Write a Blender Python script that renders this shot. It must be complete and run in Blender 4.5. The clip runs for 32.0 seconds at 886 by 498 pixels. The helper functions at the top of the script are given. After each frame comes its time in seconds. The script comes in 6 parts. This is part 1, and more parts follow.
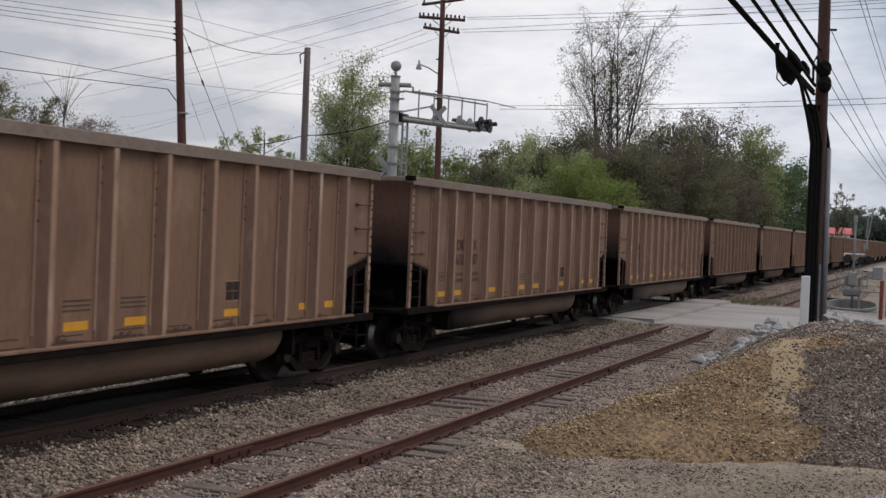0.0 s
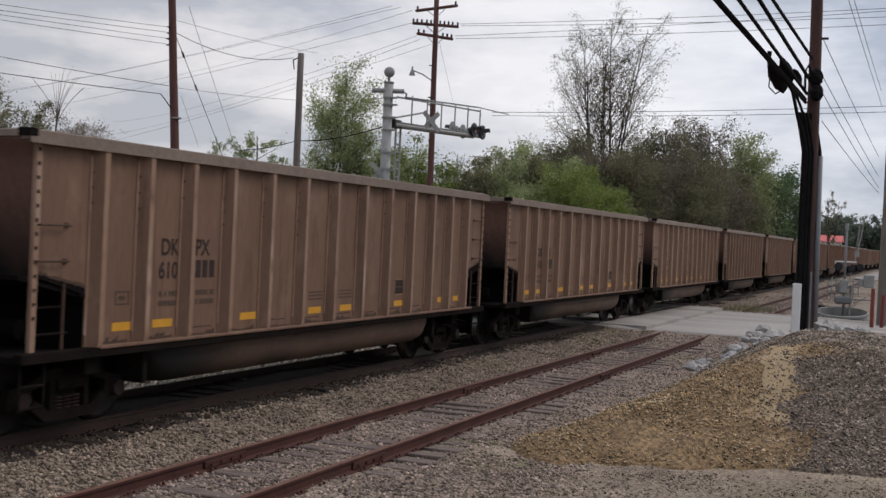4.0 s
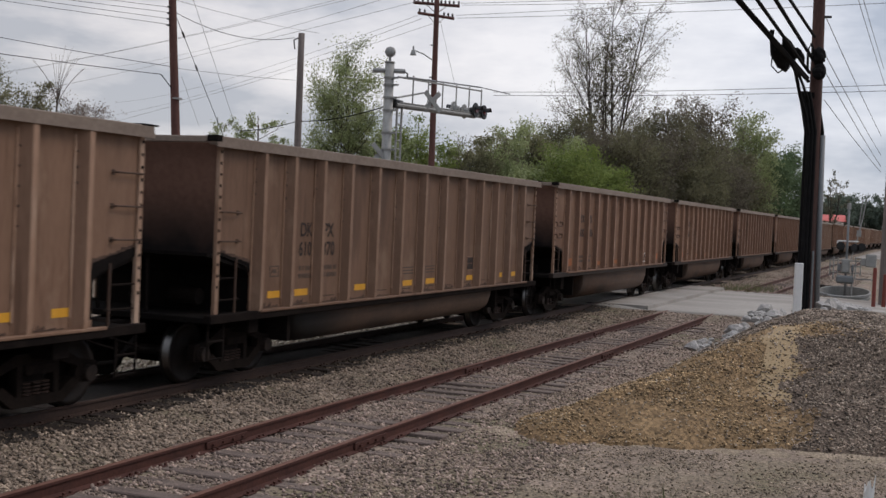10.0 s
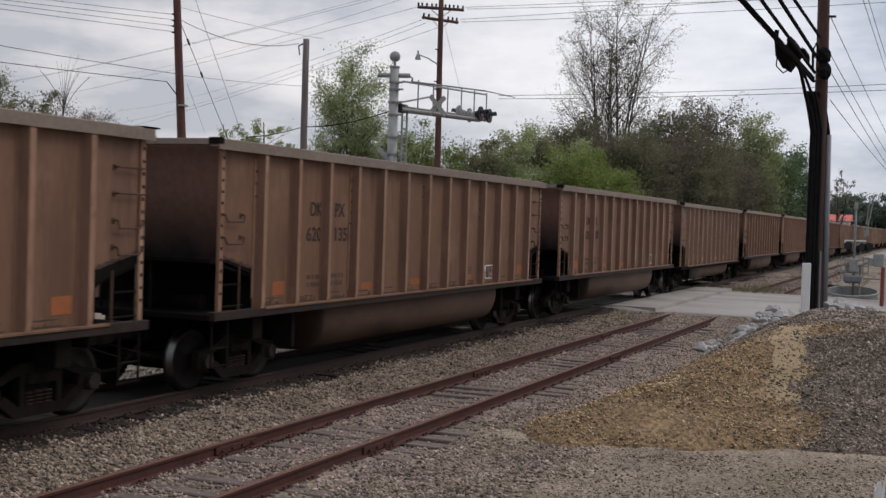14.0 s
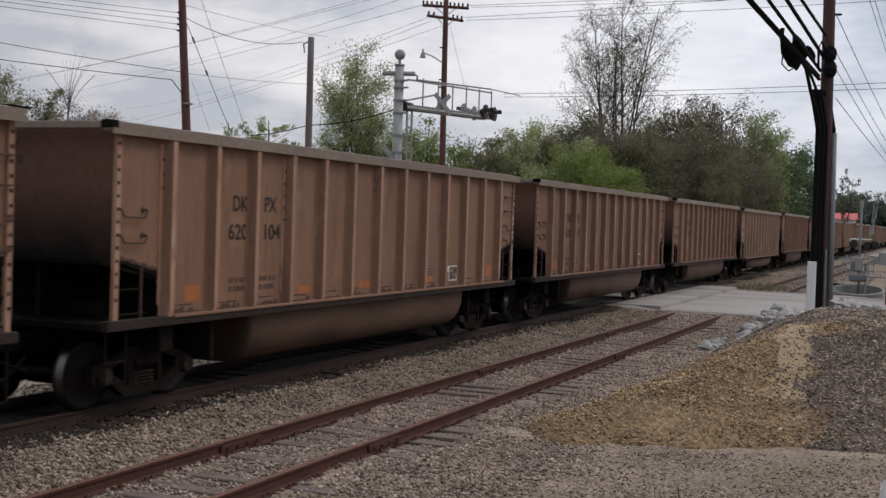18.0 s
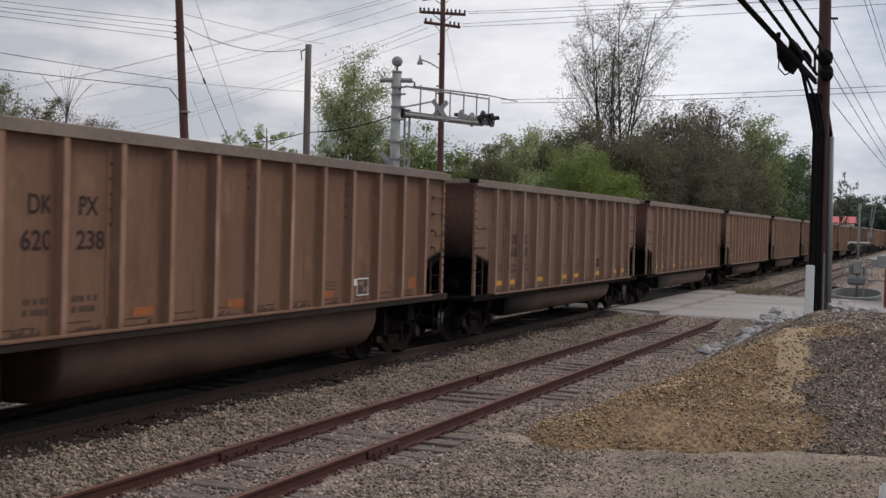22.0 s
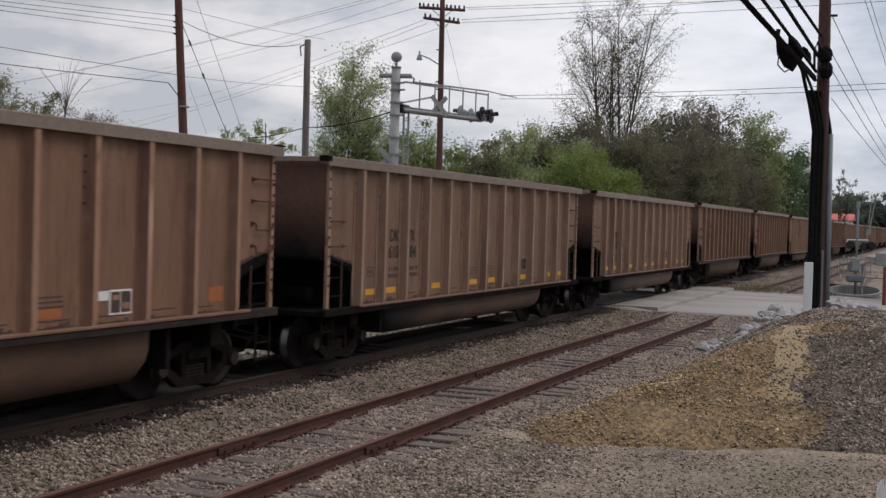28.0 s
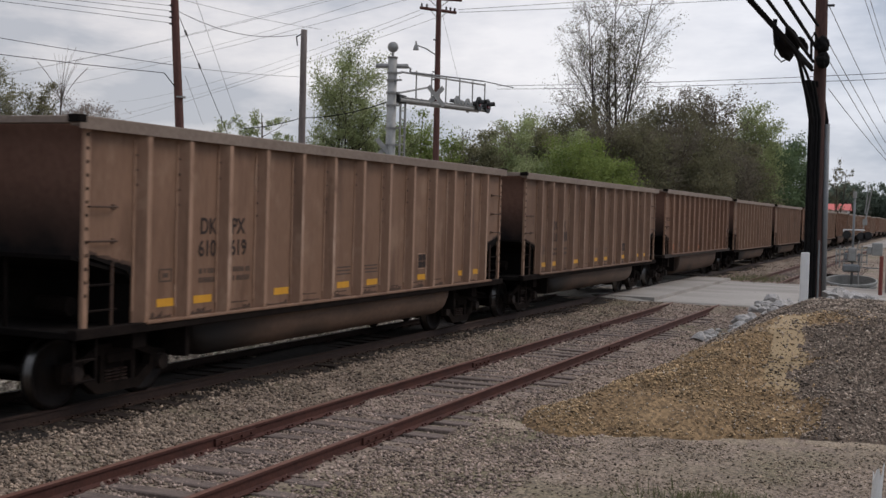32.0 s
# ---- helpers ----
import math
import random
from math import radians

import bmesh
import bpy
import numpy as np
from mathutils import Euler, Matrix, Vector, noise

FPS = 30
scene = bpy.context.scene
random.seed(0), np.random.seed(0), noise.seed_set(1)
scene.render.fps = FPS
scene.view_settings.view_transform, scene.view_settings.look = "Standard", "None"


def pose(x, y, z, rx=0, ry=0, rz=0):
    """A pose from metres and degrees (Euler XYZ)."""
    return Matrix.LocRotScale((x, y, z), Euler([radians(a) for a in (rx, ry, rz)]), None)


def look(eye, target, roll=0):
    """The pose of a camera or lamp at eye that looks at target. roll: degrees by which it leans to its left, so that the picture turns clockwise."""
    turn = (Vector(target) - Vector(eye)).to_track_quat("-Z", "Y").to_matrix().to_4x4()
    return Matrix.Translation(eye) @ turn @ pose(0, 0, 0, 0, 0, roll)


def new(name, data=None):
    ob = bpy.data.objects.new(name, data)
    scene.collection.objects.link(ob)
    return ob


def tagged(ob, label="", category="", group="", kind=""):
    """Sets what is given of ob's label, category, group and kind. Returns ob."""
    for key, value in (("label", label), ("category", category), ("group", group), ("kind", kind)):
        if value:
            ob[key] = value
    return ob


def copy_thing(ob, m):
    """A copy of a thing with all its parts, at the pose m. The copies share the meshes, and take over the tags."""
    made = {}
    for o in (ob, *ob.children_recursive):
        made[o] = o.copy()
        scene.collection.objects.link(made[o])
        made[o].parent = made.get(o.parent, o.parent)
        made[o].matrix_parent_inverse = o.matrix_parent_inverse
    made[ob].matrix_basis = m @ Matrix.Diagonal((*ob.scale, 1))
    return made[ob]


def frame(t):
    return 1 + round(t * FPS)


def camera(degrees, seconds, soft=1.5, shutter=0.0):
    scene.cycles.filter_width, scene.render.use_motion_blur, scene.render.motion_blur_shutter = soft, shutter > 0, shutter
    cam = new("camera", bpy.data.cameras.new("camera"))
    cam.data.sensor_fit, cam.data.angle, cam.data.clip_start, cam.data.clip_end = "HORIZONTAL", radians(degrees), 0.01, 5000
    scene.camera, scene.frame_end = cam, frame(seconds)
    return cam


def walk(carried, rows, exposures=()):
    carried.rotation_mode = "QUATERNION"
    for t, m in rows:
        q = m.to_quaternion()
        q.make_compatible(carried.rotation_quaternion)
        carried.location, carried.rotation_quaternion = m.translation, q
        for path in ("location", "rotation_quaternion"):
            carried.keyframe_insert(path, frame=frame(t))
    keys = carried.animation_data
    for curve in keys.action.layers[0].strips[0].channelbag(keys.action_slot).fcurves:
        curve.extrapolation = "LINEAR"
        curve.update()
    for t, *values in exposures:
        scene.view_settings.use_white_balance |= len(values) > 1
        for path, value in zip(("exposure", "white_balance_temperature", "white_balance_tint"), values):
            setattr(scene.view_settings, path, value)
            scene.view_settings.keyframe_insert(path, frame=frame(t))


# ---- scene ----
FOV = 41.789
# seconds, turn, tilt, lean in degrees, eye in metres
PATH = [
    (0.0, 23.087, -0.955, 2.380, 0.009, 0.001, 2.829),
    (0.5, 22.997, -0.991, 2.405, 0.001, -0.001, 2.830),
    (1.0, 22.906, -0.958, 2.420, 0.010, 0.008, 2.828),
    (1.5, 22.965, -0.872, 2.496, 0.005, 0.005, 2.832),
    (2.0, 22.905, -0.697, 2.554, -0.015, -0.003, 2.831),
    (2.5, 22.870, -0.571, 2.604, -0.019, -0.014, 2.834),
    (3.0, 22.765, -0.565, 2.657, -0.017, -0.010, 2.834),
    (3.5, 22.738, -0.626, 2.659, -0.021, -0.007, 2.834),
    (5.5, 22.728, -0.730, 2.515, -0.027, -0.012, 2.835),
    (6.0, 22.775, -0.769, 2.448, -0.033, -0.022, 2.834),
    (6.5, 22.826, -0.786, 2.426, -0.022, -0.017, 2.835),
    (7.0, 22.779, -0.840, 2.476, -0.015, -0.017, 2.830),
    (7.5, 22.717, -0.884, 2.562, -0.022, -0.017, 2.834),
    (8.0, 22.674, -1.074, 2.605, -0.005, -0.015, 2.834),
    (8.5, 22.702, -1.238, 2.581, 0.001, 0.001, 2.824),
    (9.0, 22.718, -1.439, 2.500, 0.009, -0.001, 2.823),
    (9.5, 22.793, -1.508, 2.483, 0.007, -0.001, 2.827),
    (10.0, 22.762, -1.620, 2.510, 0.012, 0.003, 2.833),
    (10.5, 22.712, -1.632, 2.505, 0.002, 0.005, 2.828),
    (11.0, 22.829, -1.660, 2.368, 0.000, 0.003, 2.830),
    (11.5, 22.888, -1.580, 2.283, -0.004, 0.005, 2.829),
    (12.0, 22.964, -1.493, 2.170, -0.000, 0.001, 2.833),
    (12.5, 23.005, -1.492, 2.046, 0.008, 0.001, 2.830),
    (13.0, 23.021, -1.497, 1.978, 0.000, -0.000, 2.831),
    (13.5, 23.065, -1.435, 1.933, 0.003, -0.001, 2.830),
    (14.0, 23.101, -1.434, 1.889, 0.005, 0.001, 2.830),
    (14.5, 23.103, -1.463, 1.855, 0.011, 0.003, 2.826),
    (16.5, 23.274, -1.603, 1.880, 0.016, 0.009, 2.821),
    (17.0, 23.313, -1.606, 1.906, 0.012, 0.010, 2.823),
    (17.5, 23.340, -1.557, 1.843, 0.008, 0.002, 2.830),
    (18.0, 23.325, -1.523, 1.921, 0.007, 0.010, 2.824),
    (18.5, 23.337, -1.479, 1.865, 0.006, 0.003, 2.823),
    (19.0, 23.333, -1.443, 1.884, 0.006, 0.006, 2.824),
    (19.5, 23.348, -1.360, 1.805, -0.007, -0.009, 2.834),
    (20.0, 23.288, -1.294, 1.675, -0.015, -0.014, 2.828),
    (20.5, 23.218, -1.230, 1.592, -0.012, -0.007, 2.828),
    (21.0, 23.274, -1.175, 1.547, -0.014, -0.010, 2.817),
    (21.5, 23.321, -1.173, 1.494, -0.017, -0.019, 2.824),
    (22.0, 23.275, -1.216, 1.519, -0.010, -0.009, 2.826),
    (22.5, 23.299, -1.220, 1.605, -0.013, -0.007, 2.822),
    (23.0, 23.355, -1.177, 1.627, -0.017, -0.011, 2.822),
    (23.5, 23.385, -1.196, 1.606, -0.017, -0.012, 2.827),
    (24.0, 23.388, -1.125, 1.663, -0.023, -0.015, 2.827),
    (24.5, 23.371, -1.100, 1.676, -0.024, -0.019, 2.827),
    (25.0, 23.281, -1.132, 1.719, -0.030, -0.020, 2.827),
    (25.5, 23.253, -1.210, 1.690, -0.026, -0.011, 2.825),
    (27.5, 23.197, -1.409, 1.701, -0.010, -0.012, 2.823),
    (28.0, 23.204, -1.418, 1.723, -0.000, -0.005, 2.825),
    (28.5, 23.190, -1.360, 1.697, -0.004, -0.004, 2.824),
    (29.0, 23.098, -1.432, 1.655, -0.001, -0.013, 2.827),
    (29.5, 23.026, -1.473, 1.667, 0.003, -0.003, 2.826),
    (30.0, 23.052, -1.578, 1.700, 0.003, 0.002, 2.826),
    (30.5, 23.041, -1.635, 1.780, 0.009, 0.004, 2.821),
    (31.0, 23.051, -1.752, 1.728, 0.005, -0.009, 2.825),
    (31.5, 23.031, -1.848, 1.683, 0.003, 0.001, 2.825),
    (32.0, 23.032, -1.890, 1.680, 0.004, -0.004, 2.826),
]
# metres that the train has rolled, second by second
TRAVEL = (-0.15, 14.59, 29.44, 44.36, 59.43, 74.81, 90.27, 105.84, 122.16, 138.16, 154.26, 170.54, 186.89, 203.39, 220.09, 237.04, 254.04, 271.04, 288.24, 305.54, 322.99, 340.55, 358.09, 375.77, 392.32, 410.03, 427.74, 445.54, 463.37, 481.25, 499.10, 517.05, 535.14)
FIRST = 20.51


def heading(turn, tilt, lean, x, y, z):
    a, b = radians(turn), radians(tilt)
    way = Vector((math.cos(a) * math.cos(b), math.sin(a) * math.cos(b), math.sin(b)))
    eye = Vector((x, y, z))
    return look(eye, eye + way * 10, lean)


cam = camera(FOV, 32.0, soft=1.5, shutter=0.1)
walk(cam, [(r[0], heading(*r[1:])) for r in PATH], exposures=((0, 0.0, 6700, 16), (32, 0.0, 6700, 16)))

# ---- light: a bright overcast sky with grey cloud, and a soft veiled sun ----
SUN_UP, SUN_TURN = radians(46), radians(143)
world = bpy.data.worlds.new("overcast_sky")
scene.world = world
world.use_nodes = True
wn, wl = world.node_tree.nodes, world.node_tree.links
wn.clear()
w_out = wn.new("ShaderNodeOutputWorld")
w_bg = wn.new("ShaderNodeBackground")
w_sky = wn.new("ShaderNodeTexSky")
w_sky.sky_type = "NISHITA"
w_sky.sun_disc = False
w_sky.sun_elevation, w_sky.sun_rotation = SUN_UP, SUN_TURN
w_co = wn.new("ShaderNodeTexCoord")
w_map = wn.new("ShaderNodeMapping")
w_map.inputs["Scale"].default_value = (1.0, 1.0, 3.4)
w_map.inputs["Location"].default_value = (0.9, 0.55, 0.3)
w_noise = wn.new("ShaderNodeTexNoise")
w_noise.inputs["Scale"].default_value = 3.1
w_noise.inputs["Detail"].default_value = 6.0
w_noise.inputs["Roughness"].default_value = 0.60
w_broad = wn.new("ShaderNodeTexNoise")
w_broad.inputs["Scale"].default_value = 1.7
w_broad.inputs["Detail"].default_value = 2.0
w_sum = wn.new("ShaderNodeMix")
w_sum.inputs[0].default_value = 0.5
w_ramp = wn.new("ShaderNodeValToRGB")
w_ramp.color_ramp.elements[0].position = 0.44
w_ramp.color_ramp.elements[0].color = (0.47, 0.525, 0.60, 1)
w_ramp.color_ramp.elements[1].position = 0.575
w_ramp.color_ramp.elements[1].color = (0.92, 0.945, 0.97, 1)
w_half = w_ramp.color_ramp.elements.new(0.505)
w_half.color = (0.725, 0.76, 0.81, 1)
w_scale = wn.new("ShaderNodeMix")
w_scale.data_type = "RGBA"
w_scale.blend_type = "MULTIPLY"
w_scale.inputs[0].default_value = 1.0
w_scale.inputs[7].default_value = (0.10, 0.10, 0.10, 1)
w_mix = wn.new("ShaderNodeMix")
w_mix.data_type = "RGBA"
w_mix.inputs[0].default_value = 0.90
wl.new(w_co.outputs["Generated"], w_map.inputs["Vector"])
wl.new(w_map.outputs["Vector"], w_noise.inputs["Vector"])
wl.new(w_map.outputs["Vector"], w_broad.inputs["Vector"])
wl.new(w_noise.outputs["Fac"], w_sum.inputs[2])
wl.new(w_broad.outputs["Fac"], w_sum.inputs[3])
# the cloud is thinnest over the far end of the line and thickens away from it
w_far = wn.new("ShaderNodeVectorMath")
w_far.operation = "DISTANCE"
w_far.inputs[1].default_value = (0.915, 0.395, 0.09)
w_sq = wn.new("ShaderNodeMath")
w_sq.operation = "POWER"
w_sq.inputs[1].default_value = 2.0
w_cap = wn.new("ShaderNodeMath")
w_cap.operation = "MINIMUM"
w_cap.inputs[1].default_value = 0.14
w_fall = wn.new("ShaderNodeMath")
w_fall.operation = "MULTIPLY_ADD"
w_fall.inputs[1].default_value, w_fall.inputs[2].default_value = -0.75, 0.050
w_add = wn.new("ShaderNodeMath")
wl.new(w_co.outputs["Generated"], w_far.inputs[0])
wl.new(w_far.outputs["Value"], w_sq.inputs[0])
wl.new(w_sq.outputs[0], w_cap.inputs[0])
wl.new(w_cap.outputs[0], w_fall.inputs[0])
wl.new(w_fall.outputs[0], w_add.inputs[0])
wl.new(w_sum.outputs[0], w_add.inputs[1])
wl.new(w_add.outputs[0], w_ramp.inputs["Fac"])
wl.new(w_sky.outputs["Color"], w_scale.inputs[6])
wl.new(w_scale.outputs[2], w_mix.inputs[6])
wl.new(w_ramp.outputs["Color"], w_mix.inputs[7])
# an overcast sky is brighter overhead than along the horizon
w_xyz = wn.new("ShaderNodeSeparateXYZ")
w_rise = wn.new("ShaderNodeMapRange")
w_rise.inputs["From Min"].default_value, w_rise.inputs["From Max"].default_value = 0.22, 1.0
w_rise.inputs["To Min"].default_value, w_rise.inputs["To Max"].default_value = 1.0, 1.95
wl.new(w_co.outputs["Generated"], w_xyz.inputs["Vector"])
wl.new(w_xyz.outputs["Z"], w_rise.inputs["Value"])
wl.new(w_rise.outputs["Result"], w_bg.inputs["Strength"])
# the cloud is a little warmer over one side and bluer over the other
w_hue = wn.new("ShaderNodeMapRange")
w_hue.inputs["From Min"].default_value, w_hue.inputs["From Max"].default_value = 0.05, 0.68
w_cast = wn.new("ShaderNodeMix")
w_cast.data_type = "RGBA"
w_cast.inputs[6].default_value, w_cast.inputs[7].default_value = (0.955, 1.0, 1.035, 1), (1.03, 1.0, 0.955, 1)
w_tone = wn.new("ShaderNodeMix")
w_tone.data_type, w_tone.blend_type = "RGBA", "MULTIPLY"
w_tone.inputs[0].default_value = 1.0
wl.new(w_xyz.outputs["Y"], w_hue.inputs["Value"])
wl.new(w_hue.outputs["Result"], w_cast.inputs[0])
wl.new(w_mix.outputs[2], w_tone.inputs[6])
wl.new(w_cast.outputs[2], w_tone.inputs[7])
wl.new(w_tone.outputs[2], w_bg.inputs["Color"])
wl.new(w_bg.outputs["Background"], w_out.inputs["Surface"])

sun = new("sun", bpy.data.lights.new("sun", "SUN"))
sun.data.energy, sun.data.angle, sun.data.color = 1.2, radians(25), (1.0, 0.90, 0.78)
sun.matrix_world = look((0, 0, 60), Vector((0, 0, 60)) - Vector((math.sin(SUN_TURN) * math.cos(SUN_UP), math.cos(SUN_TURN) * math.cos(SUN_UP), math.sin(SUN_UP))))


# ---- materials ----
def material(name, base, other, scale=4.0, rough=0.85, metal=0.0, bump=0.2, fine=40.0, tint=False, spread=0.5, stain=None, stain_scale=0.6, stain_at=0.55, island=0.0, stretch=(1, 1, 1), spec=0.3, pebble=0.0, rise=None, axis="Z", streak=None):
    """Two colours mixed by coarse and fine noise, with relief; tint multiplies by the object's own colour, island varies loose pieces."""
    m = bpy.data.materials.new(name)
    m.use_nodes = True
    n, l = m.node_tree.nodes, m.node_tree.links
    b = n["Principled BSDF"]
    b.inputs["Roughness"].default_value, b.inputs["Metallic"].default_value = rough, metal
    b.inputs["Specular IOR Level"].default_value = spec
    co = n.new("ShaderNodeTexCoord")
    mp = n.new("ShaderNodeMapping")
    mp.inputs["Scale"].default_value = stretch
    l.new(co.outputs["Object"], mp.inputs["Vector"])
    if streak:
        # every car weathers in its own way
        own = n.new("ShaderNodeObjectInfo")
        far = n.new("ShaderNodeVectorMath")
        far.operation = "MULTIPLY_ADD"
        far.inputs[1].default_value, far.inputs[2].default_value = (37, 11, 23), (0, 0, 0)
        l.new(own.outputs["Random"], far.inputs[0])
        l.new(far.outputs[0], mp.inputs["Location"])
    big, small = n.new("ShaderNodeTexNoise"), n.new("ShaderNodeTexNoise")
    big.inputs["Scale"].default_value, big.inputs["Detail"].default_value = scale, 5
    small.inputs["Scale"].default_value, small.inputs["Detail"].default_value = fine, 3
    l.new(mp.outputs["Vector"], big.inputs["Vector"])
    l.new(mp.outputs["Vector"], small.inputs["Vector"])
    add = n.new("ShaderNodeMath")
    add.operation = "ADD"
    half = n.new("ShaderNodeMath")
    half.operation = "MULTIPLY"
    half.inputs[1].default_value = 0.5
    l.new(big.outputs["Fac"], add.inputs[0])
    l.new(small.outputs["Fac"], add.inputs[1])
    l.new(add.outputs[0], half.inputs[0])
    ramp = n.new("ShaderNodeValToRGB")
    ramp.color_ramp.elements[0].position, ramp.color_ramp.elements[0].color = 0.5 - spread * 0.3, (*base, 1)
    ramp.color_ramp.elements[1].position, ramp.color_ramp.elements[1].color = 0.5 + spread * 0.3, (*other, 1)
    l.new(half.outputs[0], ramp.inputs["Fac"])
    colour = ramp.outputs["Color"]
    if stain:
        sn = n.new("ShaderNodeTexNoise")
        sn.inputs["Scale"].default_value, sn.inputs["Detail"].default_value = stain_scale, 6
        l.new(mp.outputs["Vector"], sn.inputs["Vector"])
        sr = n.new("ShaderNodeValToRGB")
        sr.color_ramp.elements[0].position, sr.color_ramp.elements[1].position = stain_at - 0.06, stain_at + 0.12
        l.new(sn.outputs["Fac"], sr.inputs["Fac"])
        mx = n.new("ShaderNodeMix")
        mx.data_type = "RGBA"
        l.new(sr.outputs["Color"], mx.inputs[0])
        l.new(colour, mx.inputs[6])
        mx.inputs[7].default_value = (*stain, 1)
        colour = mx.outputs[2]
    if streak:
        for k, (tone, fine_x, fine_z, at) in enumerate(streak):
            sm = n.new("ShaderNodeMapping")
            sm.inputs["Scale"].default_value = (fine_x, 1.0, fine_z)
            l.new(co.outputs["Object"], sm.inputs["Vector"])
            l.new(far.outputs[0], sm.inputs["Location"])
            st = n.new("ShaderNodeTexNoise")
            st.inputs["Scale"].default_value, st.inputs["Detail"].default_value = 1.0, 6
            st.inputs["Roughness"].default_value = 0.65
            l.new(sm.outputs["Vector"], st.inputs["Vector"])
            sk = n.new("ShaderNodeMapRange")
            sk.inputs["From Min"].default_value, sk.inputs["From Max"].default_value = at, at + 0.16
            sk.inputs["To Max"].default_value = 0.75
            l.new(st.outputs["Fac"], sk.inputs["Value"])
            sx = n.new("ShaderNodeMix")
            sx.data_type = "RGBA"
            l.new(sk.outputs["Result"], sx.inputs[0])
            l.new(colour, sx.inputs[6])
            sx.inputs[7].default_value = (*tone, 1)
            colour = sx.outputs[2]
    # Turns black towards the low end of the axis, broken up by noise.
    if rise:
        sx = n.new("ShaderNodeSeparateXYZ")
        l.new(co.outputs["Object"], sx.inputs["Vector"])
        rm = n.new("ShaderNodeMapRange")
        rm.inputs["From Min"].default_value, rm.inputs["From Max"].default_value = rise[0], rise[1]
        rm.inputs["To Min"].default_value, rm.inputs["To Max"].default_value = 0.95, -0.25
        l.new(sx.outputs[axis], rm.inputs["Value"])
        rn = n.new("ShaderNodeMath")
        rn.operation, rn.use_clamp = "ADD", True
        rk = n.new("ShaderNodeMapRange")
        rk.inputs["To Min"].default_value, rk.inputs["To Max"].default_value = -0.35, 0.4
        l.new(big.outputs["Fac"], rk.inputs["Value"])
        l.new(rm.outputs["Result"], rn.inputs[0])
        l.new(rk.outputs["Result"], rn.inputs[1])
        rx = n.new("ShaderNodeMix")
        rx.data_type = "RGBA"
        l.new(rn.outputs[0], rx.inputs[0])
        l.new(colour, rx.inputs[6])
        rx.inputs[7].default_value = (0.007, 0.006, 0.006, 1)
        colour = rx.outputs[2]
    if pebble:
        vo = n.new("ShaderNodeTexVoronoi")
        vo.inputs["Scale"].default_value = pebble
        l.new(mp.outputs["Vector"], vo.inputs["Vector"])
        sp = n.new("ShaderNodeSeparateColor")
        l.new(vo.outputs["Color"], sp.inputs["Color"])
        pr = n.new("ShaderNodeMapRange")
        pr.inputs["To Min"].default_value, pr.inputs["To Max"].default_value = 0.45, 1.5
        l.new(sp.outputs["Red"], pr.inputs["Value"])
        ph = n.new("ShaderNodeHueSaturation")
        l.new(pr.outputs["Result"], ph.inputs["Value"])
        l.new(colour, ph.inputs["Color"])
        colour = ph.outputs["Color"]
    if tint:
        oi = n.new("ShaderNodeObjectInfo")
        mt = n.new("ShaderNodeMix")
        mt.data_type, mt.blend_type = "RGBA", "MULTIPLY"
        mt.inputs[0].default_value = 1.0
        l.new(colour, mt.inputs[6])
        l.new(oi.outputs["Color"], mt.inputs[7])
        colour = mt.outputs[2]
    if island:
        ge = n.new("ShaderNodeNewGeometry")
        mr = n.new("ShaderNodeMapRange")
        mr.inputs["To Min"].default_value, mr.inputs["To Max"].default_value = 1 - island, 1 + island
        l.new(ge.outputs["Random Per Island"], mr.inputs["Value"])
        hs = n.new("ShaderNodeHueSaturation")
        l.new(mr.outputs["Result"], hs.inputs["Value"])
        l.new(colour, hs.inputs["Color"])
        colour = hs.outputs["Color"]
    l.new(colour, b.inputs["Base Color"])
    if bump:
        bp = n.new("ShaderNodeBump")
        bp.inputs["Strength"].default_value, bp.inputs["Distance"].default_value = bump, 0.02
        l.new(half.outputs[0], bp.inputs["Height"])
        l.new(bp.outputs["Normal"], b.inputs["Normal"])
    return m


